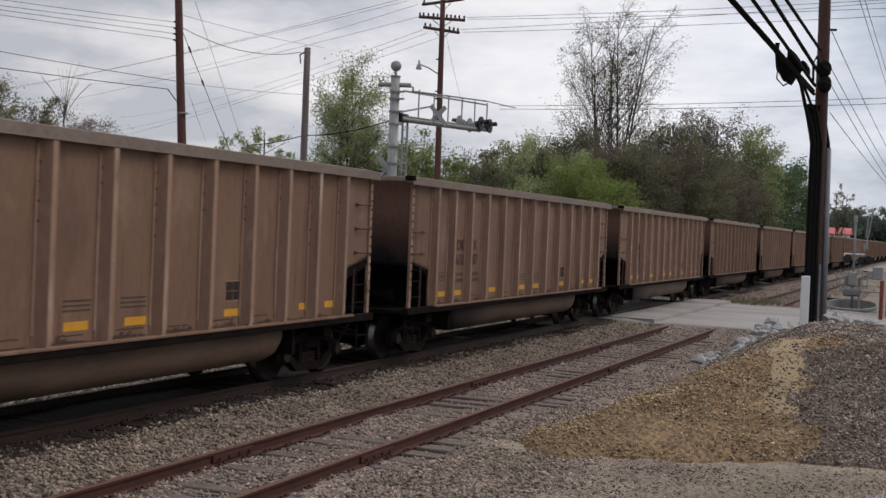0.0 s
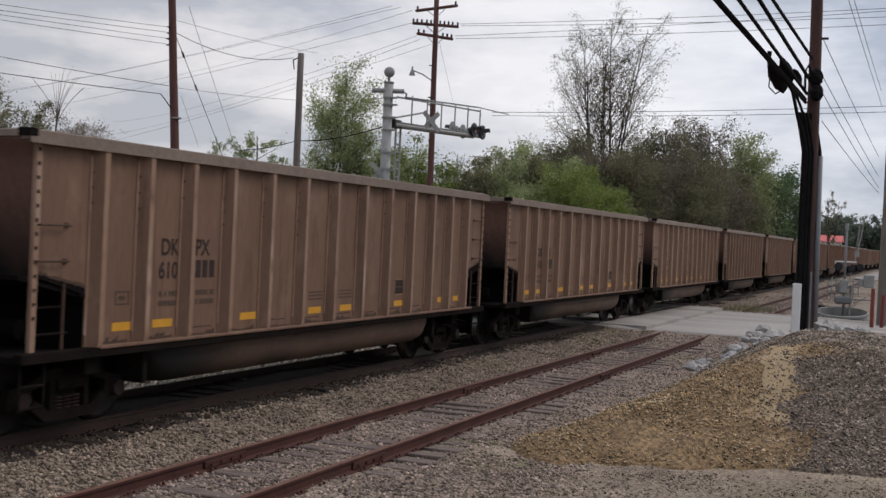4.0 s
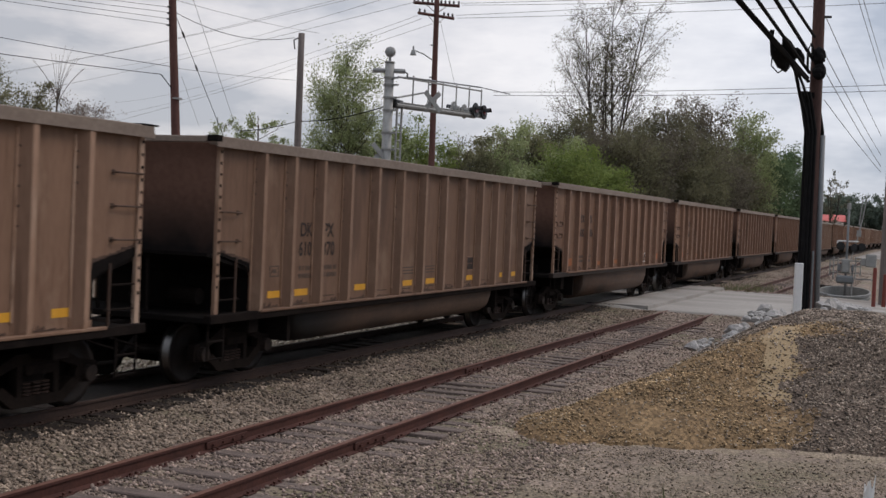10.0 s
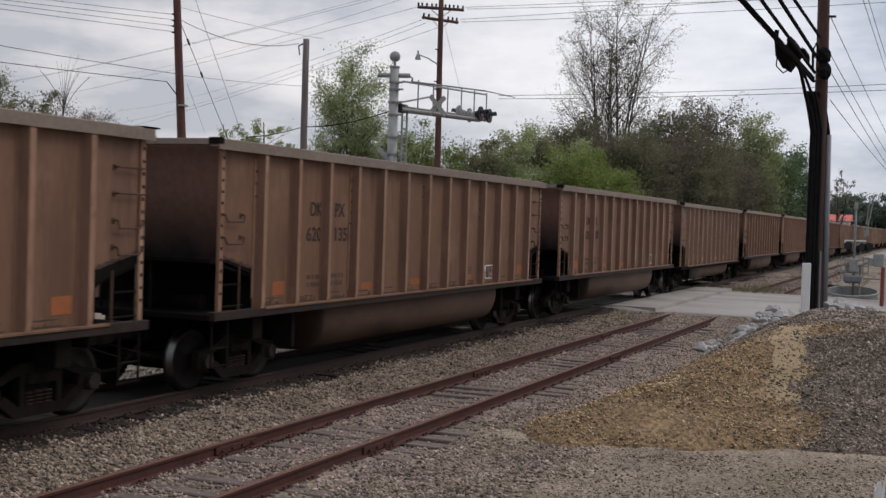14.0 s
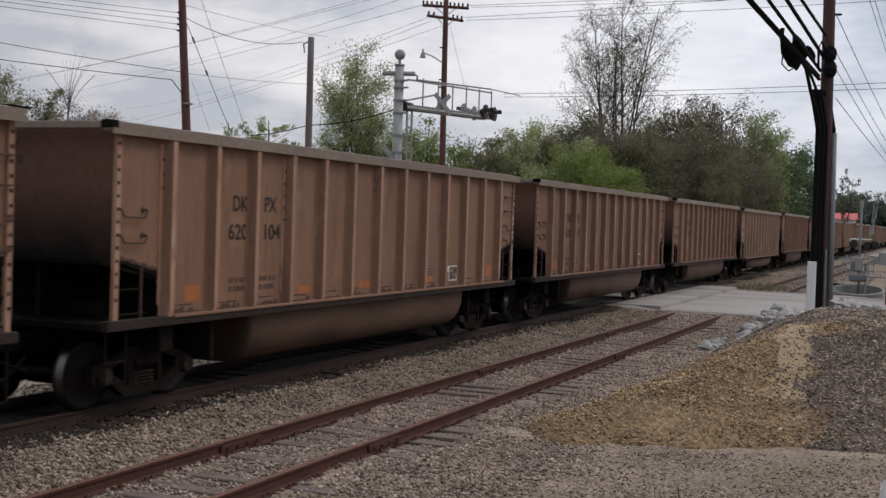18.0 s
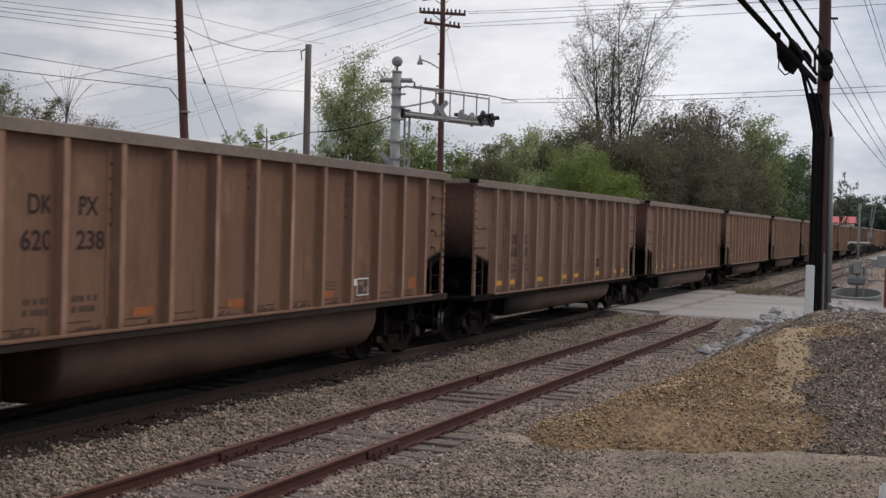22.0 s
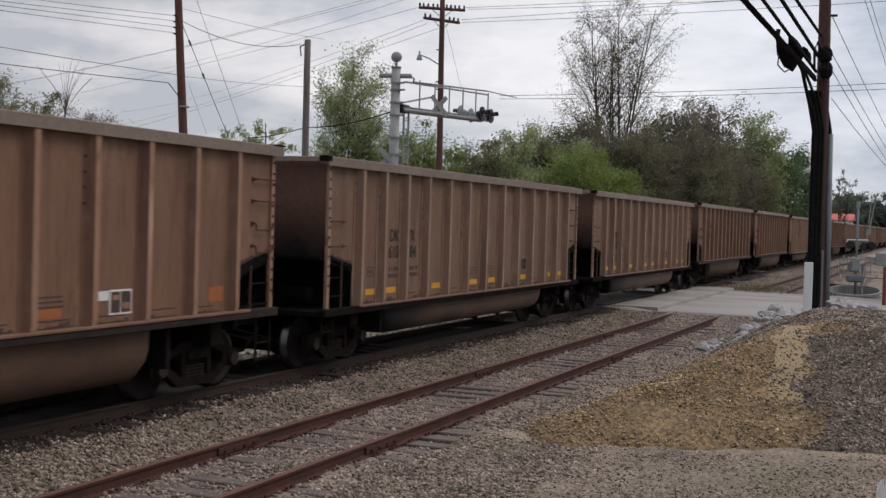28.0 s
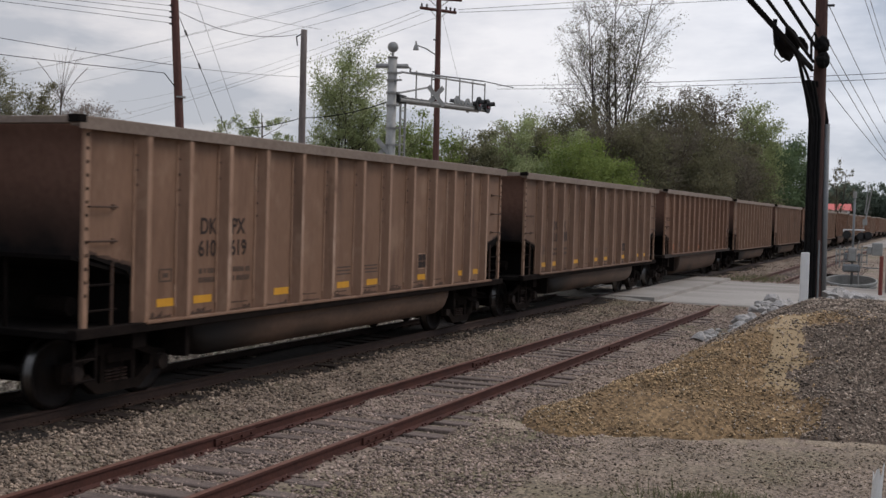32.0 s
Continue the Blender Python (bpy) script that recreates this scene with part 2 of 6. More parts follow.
def leafy(name, dark, light):
    """Leaves: colour varies from leaf to leaf, and light shines through a little."""
    m = bpy.data.materials.new(name)
    m.use_nodes = True
    n, l = m.node_tree.nodes, m.node_tree.links
    b = n["Principled BSDF"]
    b.inputs["Roughness"].default_value = 0.7
    b.inputs["Specular IOR Level"].default_value = 0.25
    ge = n.new("ShaderNodeNewGeometry")
    ramp = n.new("ShaderNodeValToRGB")
    ramp.color_ramp.elements[0].color, ramp.color_ramp.elements[1].color = (*dark, 1), (*light, 1)
    co = n.new("ShaderNodeTexCoord")
    no = n.new("ShaderNodeTexNoise")
    no.inputs["Scale"].default_value, no.inputs["Detail"].default_value = 0.55, 3
    l.new(co.outputs["Object"], no.inputs["Vector"])
    sp = n.new("ShaderNodeMapRange")
    sp.inputs["From Min"].default_value, sp.inputs["From Max"].default_value = 0.35, 0.65
    l.new(no.outputs["Fac"], sp.inputs["Value"])
    bl = n.new("ShaderNodeMix")
    bl.inputs[0].default_value = 0.55
    l.new(ge.outputs["Random Per Island"], bl.inputs[2])
    l.new(sp.outputs["Result"], bl.inputs[3])
    l.new(bl.outputs[0], ramp.inputs["Fac"])
    l.new(ramp.outputs["Color"], b.inputs["Base Color"])
    tr = n.new("ShaderNodeBsdfTranslucent")
    l.new(ramp.outputs["Color"], tr.inputs["Color"])
    mx = n.new("ShaderNodeMixShader")
    mx.inputs[0].default_value = 0.42
    l.new(b.outputs[0], mx.inputs[1])
    l.new(tr.outputs[0], mx.inputs[2])
    l.new(mx.outputs[0], n["Material Output"].inputs["Surface"])
    return m


M_PAINT = material("brown_car_paint", (0.130, 0.079, 0.054), (0.170, 0.106, 0.075), scale=1.3, fine=14, rough=0.62, bump=0.04, tint=True, stain=(0.085, 0.050, 0.034), stain_scale=1.1, stain_at=0.63, stretch=(1.6, 1, 0.35), streak=(((0.215, 0.150, 0.112), 1.5, 0.9, 0.55), ((0.085, 0.047, 0.030), 9.0, 0.5, 0.56), ((0.24, 0.175, 0.135), 26.0, 2.2, 0.66)))
M_RIB = material("worn_lit_rib_paint", (0.20, 0.130, 0.094), (0.275, 0.185, 0.138), scale=2.0, fine=20, rough=0.6, bump=0.05, tint=True, stain=(0.36, 0.28, 0.23), stain_scale=2.2, stain_at=0.60, stretch=(1, 1, 0.3), streak=(((0.10, 0.055, 0.036), 3.0, 1.6, 0.56), ((0.40, 0.32, 0.27), 5.0, 2.4, 0.63)))
M_CHORD = material("dusty_chord_paint", (0.150, 0.113, 0.089), (0.215, 0.168, 0.134), scale=1.0, fine=16, rough=0.7, bump=0.05)
# End sheets: brown at the top, black towards the bottom.
M_END = material("end_paint_black_below", (0.100, 0.052, 0.036), (0.140, 0.077, 0.055), scale=1.4, fine=12, rough=0.85, bump=0.08, rise=(2.05, 3.2), spec=0.15)
M_SCUFF = material("dark_rust_scuff", (0.045, 0.026, 0.018), (0.085, 0.050, 0.034), scale=6, fine=30, rough=0.8, bump=0.1)
M_SILL = material("shaded_sill_paint", (0.012, 0.008, 0.006), (0.030, 0.019, 0.014), scale=3, fine=20, rough=0.9, bump=0.1)
# For soot and black fittings; in the open ends it carries the recess shade.
M_NEAR_BLACK = material("near_black_steel", (0.007, 0.006, 0.0057), (0.013, 0.011, 0.010), scale=3, fine=30, rough=1.0, bump=0.15, spec=0.03)
# Running gear is near black: the shade under the cars is in its colour.
M_UNDER = material("shaded_running_gear", (0.008, 0.0066, 0.0062), (0.019, 0.0145, 0.0125), scale=3, fine=30, rough=1.0, bump=0.15, spec=0.02)
M_WHEEL = material("shaded_wheel_plate", (0.009, 0.007, 0.0065), (0.020, 0.0148, 0.0125), scale=4, fine=30, rough=0.6, bump=0.1, spec=0.12)
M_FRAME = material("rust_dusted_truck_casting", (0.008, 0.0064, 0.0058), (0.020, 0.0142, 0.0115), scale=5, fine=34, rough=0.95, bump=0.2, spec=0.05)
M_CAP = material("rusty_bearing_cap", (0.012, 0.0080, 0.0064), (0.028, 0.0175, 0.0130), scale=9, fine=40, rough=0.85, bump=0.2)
M_TREAD = material("worn_wheel_tread", (0.075, 0.07, 0.066), (0.15, 0.14, 0.13), rough=0.30, metal=1.0, bump=0)
# This tub turns black towards its front end; the next one does not.
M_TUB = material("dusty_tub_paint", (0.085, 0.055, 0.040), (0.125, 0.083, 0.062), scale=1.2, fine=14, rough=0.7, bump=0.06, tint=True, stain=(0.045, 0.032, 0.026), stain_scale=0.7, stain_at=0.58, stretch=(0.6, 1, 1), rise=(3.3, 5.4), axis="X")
M_TUB_PLAIN = material("plain_tub_paint", (0.085, 0.055, 0.040), (0.125, 0.083, 0.062), scale=1.2, fine=14, rough=0.7, bump=0.06, tint=True, stain=(0.045, 0.032, 0.026), stain_scale=0.7, stain_at=0.58, stretch=(0.6, 1, 1))
M_YELLOW = material("yellow_reflector", (0.50, 0.24, 0.02), (0.62, 0.31, 0.03), scale=6, rough=0.5, bump=0)
M_ORANGE = material("faded_orange_reflector", (0.20, 0.085, 0.038), (0.31, 0.115, 0.042), scale=6, rough=0.6, bump=0, tint=True)
M_WHITE = material("white_plate_paint", (0.6, 0.58, 0.54), (0.72, 0.70, 0.66), scale=8, rough=0.5, bump=0)
M_INK = material("faded_black_lettering", (0.016, 0.009, 0.007), (0.032, 0.019, 0.014), scale=6, rough=0.6, bump=0)
M_DATA = material("dark_data_field", (0.050, 0.030, 0.022), (0.080, 0.050, 0.036), scale=9, rough=0.6, bump=0)
M_INK_PALE = material("worn_small_lettering", (0.045, 0.029, 0.021), (0.085, 0.055, 0.040), scale=20, rough=0.6, bump=0)
M_COAL = material("coal", (0.01, 0.01, 0.01), (0.04, 0.04, 0.04), scale=5, fine=30, rough=0.6, bump=0.5)
M_RAIL_TOP = material("rusty_rail_head", (0.085, 0.036, 0.024), (0.15, 0.072, 0.050), scale=1.2, fine=22, rough=0.75, bump=0.15, stretch=(0.5, 1, 1))
M_TIE_DARK = material("dark_brown_tie", (0.012, 0.008, 0.006), (0.030, 0.019, 0.014), scale=3, fine=26, rough=0.95, bump=0.5, stretch=(6, 1, 1))
# Rust below the worn head, with the shadow of the web in the colour.
M_RAIL = material("rusty_rail", (0.034, 0.011, 0.008), (0.070, 0.025, 0.017), scale=2, fine=30, rough=0.8, bump=0.2)
M_RAIL_DARK = material("dark_oiled_rail", (0.022, 0.011, 0.008), (0.046, 0.025, 0.017), scale=2, fine=30, rough=0.7, bump=0.2)
M_TIE = material("weathered_tie", (0.078, 0.059, 0.050), (0.185, 0.142, 0.120), scale=3, fine=26, rough=0.9, bump=0.5, stretch=(6, 1, 1), tint=False)
M_GROUND = material("gravel_ground", (0.135, 0.101, 0.076), (0.26, 0.202, 0.156), scale=1.1, fine=34, rough=0.95, bump=0.8, stain=(0.125, 0.108, 0.062), stain_scale=0.45, stain_at=0.55, pebble=30)
M_BED = material("oily_shaded_bed", (0.007, 0.0055, 0.0045), (0.021, 0.015, 0.011), scale=2, fine=24, rough=0.95, bump=0.8, pebble=16)
M_BALLAST = material("ballast_stone", (0.085, 0.061, 0.049), (0.375, 0.287, 0.235), scale=2, fine=9, rough=0.9, bump=0.3, island=0.75, spread=0.8)
M_BALLAST_TAN = material("tan_ballast_stone", (0.045, 0.030, 0.023), (0.39, 0.305, 0.23), scale=2, fine=9, rough=0.9, bump=0.3, island=0.7, spread=0.8)
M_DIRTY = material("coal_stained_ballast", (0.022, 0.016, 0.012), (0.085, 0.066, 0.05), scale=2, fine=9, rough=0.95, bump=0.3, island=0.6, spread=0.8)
M_PILE = material("sandy_pile_soil", (0.108, 0.066, 0.032), (0.23, 0.152, 0.080), scale=1.2, fine=30, rough=0.95, bump=0.8, pebble=24)
M_SAND = material("bare_yellow_sand", (0.25, 0.18, 0.10), (0.32, 0.235, 0.14), scale=1.4, fine=30, rough=0.95, bump=0.4)
M_APRON = material("washed_out_sand", (0.185, 0.145, 0.102), (0.27, 0.215, 0.155), scale=1.6, fine=36, rough=0.95, bump=0.5, pebble=38)
M_PILE_GREY = material("crushed_grey_pile", (0.058, 0.042, 0.032), (0.135, 0.101, 0.076), scale=1.4, fine=30, rough=0.95, bump=0.8, pebble=24)
M_CHIP_TAN = material("tan_stone_chip", (0.044, 0.025, 0.012), (0.52, 0.365, 0.205), scale=3, fine=12, rough=0.9, bump=0.2, island=0.8, spread=0.9)
M_CHIP_GREY = material("grey_stone_chip", (0.030, 0.022, 0.017), (0.38, 0.30, 0.235), scale=3, fine=12, rough=0.9, bump=0.2, island=0.8, spread=0.9)
M_CHIP_PALE = material("pale_stone_chip", (0.30, 0.25, 0.19), (0.55, 0.48, 0.39), scale=3, fine=12, rough=0.9, bump=0.2, island=0.4)
M_LOT = material("trodden_gravel_stone", (0.045, 0.034, 0.024), (0.40, 0.315, 0.235), scale=2, fine=9, rough=0.9, bump=0.3, island=0.75, spread=0.8)
M_ROCK = material("pale_limestone", (0.19, 0.182, 0.172), (0.43, 0.41, 0.385), scale=3, fine=20, rough=0.9, bump=0.5)
M_ROAD = material("pale_concrete_road", (0.245, 0.225, 0.20), (0.345, 0.32, 0.29), scale=0.5, fine=18, rough=0.9, bump=0.2, stain=(0.18, 0.16, 0.138), stain_scale=0.35, stain_at=0.55, stretch=(1, 0.25, 1))
M_POLE = material("creosoted_pole", (0.058, 0.026, 0.022), (0.115, 0.055, 0.044), scale=3, fine=24, rough=0.9, bump=0.4, stretch=(2, 2, 0.25))
M_POLE_GREY = material("grey_weathered_pole", (0.10, 0.082, 0.075), (0.18, 0.150, 0.138), scale=3, fine=24, rough=0.9, bump=0.4, stretch=(2, 2, 0.25))
M_POLE_DARK = material("dark_tarred_pole", (0.034, 0.018, 0.015), (0.085, 0.042, 0.034), scale=1.6, fine=20, rough=0.85, bump=0.4, stretch=(2, 2, 0.25))
M_CABLE = material("black_cable", (0.006, 0.006, 0.006), (0.014, 0.013, 0.013), rough=0.9, bump=0, spec=0.1)
M_WIRE = material("grey_wire", (0.17, 0.175, 0.185), (0.24, 0.245, 0.255), rough=0.6, bump=0)
M_GALV = material("galvanised_steel", (0.20, 0.20, 0.19), (0.30, 0.30, 0.285), scale=4, rough=0.6, metal=0.2, bump=0.05)
M_GREY = material("grey_conduit", (0.12, 0.128, 0.13), (0.17, 0.178, 0.18), scale=3, rough=0.6, bump=0.05)
M_BLACK = material("black_signal_paint", (0.012, 0.012, 0.012), (0.025, 0.025, 0.025), rough=0.5, bump=0)
M_LENS = material("dark_red_lens", (0.10, 0.012, 0.012), (0.15, 0.02, 0.02), rough=0.15, bump=0)
M_PVC = material("white_plastic", (0.58, 0.575, 0.555), (0.70, 0.69, 0.665), scale=4, rough=0.5, bump=0.02)
M_REDPOST = material("rusty_red_post", (0.13, 0.035, 0.028), (0.20, 0.055, 0.042), scale=4, rough=0.8)
M_CONC = material("stained_concrete", (0.26, 0.26, 0.25), (0.40, 0.40, 0.385), scale=2, fine=20, rough=0.9, bump=0.3)
M_RINGSTONE = material("weathered_concrete", (0.19, 0.19, 0.18), (0.30, 0.30, 0.285), scale=3, fine=20, rough=0.8, bump=0.3)
M_REDROOF = material("red_metal_roof", (0.42, 0.085, 0.075), (0.52, 0.12, 0.10), scale=1, rough=0.6, bump=0.02)
M_ROOF = material("grey_shingle_roof", (0.24, 0.20, 0.18), (0.34, 0.29, 0.26), scale=2, rough=0.9)
M_WALL = material("pale_siding", (0.50, 0.48, 0.45), (0.60, 0.58, 0.55), scale=1, rough=0.8, bump=0.05)
M_PANE = material("dark_window_pane", (0.02, 0.022, 0.025), (0.03, 0.033, 0.036), rough=0.08, bump=0)
M_BARK = material("grey_bark", (0.075, 0.062, 0.052), (0.16, 0.135, 0.115), scale=4, fine=24, rough=0.9, bump=0.5)
M_BARK_DARK = material("dark_bark", (0.030, 0.023, 0.020), (0.070, 0.055, 0.047), scale=4, fine=24, rough=0.9, bump=0.5)
L_SPRING = leafy("spring_leaves", (0.145, 0.180, 0.078), (0.39, 0.43, 0.215))
L_BRIGHT = leafy("bright_leaves", (0.085, 0.125, 0.030), (0.27, 0.325, 0.095))
L_OLIVE = leafy("olive_leaves", (0.115, 0.115, 0.062), (0.265, 0.25, 0.145))
L_BROWN = leafy("brown_buds", (0.100, 0.086, 0.062), (0.20, 0.175, 0.128))
L_DARK = leafy("dark_leaves", (0.058, 0.092, 0.046), (0.16, 0.22, 0.108))
L_TWIG = leafy("olive_brown_buds", (0.100, 0.098, 0.056), (0.22, 0.205, 0.120))
L_BUD = leafy("pale_buds", (0.090, 0.088, 0.058), (0.20, 0.195, 0.13))
L_PINK = leafy("pinkish_buds", (0.13, 0.105, 0.088), (0.33, 0.28, 0.24))
# Distance haze is mixed into these leaf colours.
L_FAR = leafy("hazy_far_leaves", (0.085, 0.112, 0.085), (0.155, 0.19, 0.145))
L_GRASS = leafy("grass_blades", (0.095, 0.098, 0.052), (0.20, 0.195, 0.105))


# ---- mesh helpers ----
def part(name, bm, mat, parent, label=""):
    """Link a bmesh, or a ready mesh, as one object under its thing."""
    if isinstance(bm, bmesh.types.BMesh):
        me = bpy.data.meshes.new(name)
        bm.to_mesh(me)
        bm.free()
        me.materials.append(mat)
    else:
        me = bm
        if mat and not me.materials:
            me.materials.append(mat)
    ob = new(name, me)
    if parent:
        ob.parent = parent
    if label:
        tagged(ob, label)
    return ob


def thing(name, m, label, category, group="", kind=""):
    ob = new(name)
    ob.matrix_basis = m
    ob.empty_display_size = 0.2
    return tagged(ob, label, category, group, kind)


def box(bm, x0, x1, y0, y1, z0, z1, bevel=0.0):
    r = bmesh.ops.create_cube(bm, size=1.0)
    bmesh.ops.scale(bm, vec=(x1 - x0, y1 - y0, z1 - z0), verts=r["verts"])
    bmesh.ops.translate(bm, vec=((x0 + x1) / 2, (y0 + y1) / 2, (z0 + z1) / 2), verts=r["verts"])
    if bevel:
        es = list({e for v in r["verts"] for e in v.link_edges})
        bmesh.ops.bevel(bm, geom=es, offset=bevel, segments=1, affect="EDGES")
    return bm


def prism(bm, pts, y0, y1):
    """A solid from an outline in x and z, between two values of y."""
    a = [bm.verts.new((x, y0, z)) for x, z in pts]
    b = [bm.verts.new((x, y1, z)) for x, z in pts]
    bm.faces.new(a)
    bm.faces.new(list(reversed(b)))
    for i in range(len(pts)):
        j = (i + 1) % len(pts)
        bm.faces.new((a[j], a[i], b[i], b[j]))
    bmesh.ops.recalc_face_normals(bm, faces=bm.faces)
    return bm


def rod(bm, p, q, r0, r1=None, sides=8):
    p, q = Vector(p), Vector(q)
    d = q - p
    r = bmesh.ops.create_cone(bm, cap_ends=True, segments=sides, radius1=r0, radius2=r0 if r1 is None else r1, depth=d.length)
    m = Matrix.Translation((p + q) / 2) @ d.to_track_quat("Z", "Y").to_matrix().to_4x4()
    bmesh.ops.transform(bm, matrix=m, verts=r["verts"])
    return bm


def smooth(ob):
    for p in ob.data.polygons:
        p.use_smooth = True
    return ob


def mesh_from(name, verts, faces, mat):
    """A mesh from arrays of corners and of faces with equal corner counts."""
    me = bpy.data.meshes.new(name)
    verts, faces = np.asarray(verts, np.float32), np.asarray(faces, np.int32)
    k = faces.shape[1]
    me.vertices.add(len(verts))
    me.vertices.foreach_set("co", verts.ravel())
    me.loops.add(faces.size)
    me.loops.foreach_set("vertex_index", faces.ravel())
    me.polygons.add(len(faces))
    me.polygons.foreach_set("loop_start", np.arange(0, faces.size, k, dtype=np.int32))
    me.materials.append(mat)
    me.update(calc_edges=True)
    me.validate()
    return me


def tube(points, radii, sides=5):
    """Corners and quads of a tube along points."""
    pts = np.asarray(points, float)
    n = len(pts)
    d = np.gradient(pts, axis=0)
    d /= np.linalg.norm(d, axis=1)[:, None] + 1e-9
    up = np.where(np.abs(d[:, 2:3]) > 0.9, np.array([[1.0, 0, 0]]), np.array([[0, 0, 1.0]]))
    a = np.cross(d, up)
    a /= np.linalg.norm(a, axis=1)[:, None]
    b = np.cross(d, a)
    th = np.arange(sides) * 2 * math.pi / sides
    r = np.broadcast_to(np.asarray(radii, float), (n,))[:, None, None]
    v = pts[:, None, :] + r * (np.cos(th)[None, :, None] * a[:, None, :] + np.sin(th)[None, :, None] * b[:, None, :])
    i, j = np.meshgrid(np.arange(n - 1), np.arange(sides), indexing="ij")
    k = (j + 1) % sides
    f = np.stack([i * sides + j, i * sides + k, (i + 1) * sides + k, (i + 1) * sides + j], -1).reshape(-1, 4)
    return v.reshape(-1, 3), f


def gather(pieces):
    vs, fs, at = [], [], 0
    for v, f in pieces:
        vs.append(v)
        fs.append(f + at)
        at += len(v)
    return np.concatenate(vs), np.concatenate(fs)


# ---- ground ----
TRACK_Y, TRACK_Z = 11.08, 0.149
SIDE_Y = 7.278
ROAD0, ROAD1 = 38.6, 54.0


def step(a, b, x):
    t = np.clip((x - a) / (b - a), 0, 1)
    return t * t * (3 - 2 * t)


def lie(x, y):
    """Height of the ground: level lot, ballast beds, a shallow ditch beyond the main line."""
    x, y = np.asarray(x, float), np.asarray(y, float)
    z = -0.26 + 0.079 * step(5.0, 5.9, y) + 0.151 * step(8.5, 9.85, y) - 0.55 * step(12.9, 15.0, y) + 0.15 * step(16, 20, y)
    level = 0.12 * step(8.4, 10.0, y) - 0.12 * step(12.5, 15, y) - 0.13 * step(4.5, 0, y) - 0.025
    ramp = step(ROAD0 - 2.6, ROAD0 - 0.2, x) * (1 - step(ROAD1 + 0.2, ROAD1 + 3.0, x)) * step(-14, -6, y)
    z = z + np.maximum(level - z, 0) * ramp
    z = z + (1 - ramp) * 0.018 * np.sin(1.3 * x + 0.7 * y) + 0.014 * np.sin(2.7 * y - 0.9 * x + 1.0) + 0.008 * np.sin(5.1 * x + 3.3 * y)
    return z


def pile(x, y):
    """Height of the heap of sand and crushed stone over the lot: a ridge with a steep flank towards the track."""
    x, y = np.asarray(x, float), np.asarray(y, float)
    foot = 15.9 + 0.33 * (5.2 - y) + 0.25 * np.sin(1.1 * y) + 0.13 * np.sin(3.3 * y + 1) + 0.06 * np.sin(7.7 * y)
    front = (x - foot) * 0.40
    flank = (4.85 + 0.12 * np.sin(0.8 * x) + 0.55 * step(19.0, 16.2, x) - y) * 0.58
    crest = 1.53 - 0.10 * np.abs(y - 2.1) - 0.02 * (x - 21)
    back = (29.5 - x) * 0.45
    right = (y + 12) * 0.5
    k = 6.0
    s = -np.log(np.exp(-k * front) + np.exp(-k * flank) + np.exp(-k * crest) + np.exp(-k * back) + np.exp(-k * right)) / k
    s = np.maximum(s + 0.10, 0)
    return s + (0.04 * np.sin(2.1 * x + 1.3 * y) + 0.03 * np.sin(3.7 * y - 1.9 * x) + 0.02 * np.sin(7.3 * x + 5.9 * y)) * np.clip(s * 2, 0, 1)


def spaced(fine0, fine1, stepsize, far0, far1):
    mid = np.arange(fine0, fine1 + stepsize / 2, stepsize)
    grow = np.array([0.6, 1.5, 3, 6, 12, 25, 50, 100, 200, 400, 800, 1600, 3000.0])
    lo = [fine0 - g for g in grow if fine0 - g > far0] + [far0]
    hi = [fine1 + g for g in grow if fine1 + g < far1] + [far1]
    return np.array(sorted(lo) + list(mid) + sorted(hi))


def sheet(name, xs, ys, height, mat):
    gx, gy = np.meshgrid(xs, ys, indexing="ij")
    v = np.stack([gx, gy, height(gx, gy)], -1).reshape(-1, 3)
    n, m = gx.shape
    i, j = np.meshgrid(np.arange(n - 1), np.arange(m - 1), indexing="ij")
    f = np.stack([i * m + j, (i + 1) * m + j, (i + 1) * m + j + 1, i * m + j + 1], -1).reshape(-1, 4)
    me = mesh_from(name, v, f, mat)
    me.polygons.foreach_set("use_smooth", np.ones(len(f), bool))
    return me


ground = part("ground", sheet("ground", spaced(2, 66, 0.3, -2500, 2500), spaced(-8, 20, 0.25, -2500, 2500), lie, M_GROUND), None, None)
tagged(ground, "packed grey gravel ground around the railway tracks", "ground", kind="structure")

OCT = np.array([(1, 0, 0), (-1, 0, 0), (0, 1, 0), (0, -1, 0), (0, 0, 1), (0, 0, -1)], float)
OCT_F = np.array([(0, 2, 4), (2, 1, 4), (1, 3, 4), (3, 0, 4), (2, 0, 5), (1, 2, 5), (3, 1, 5), (0, 3, 5)])


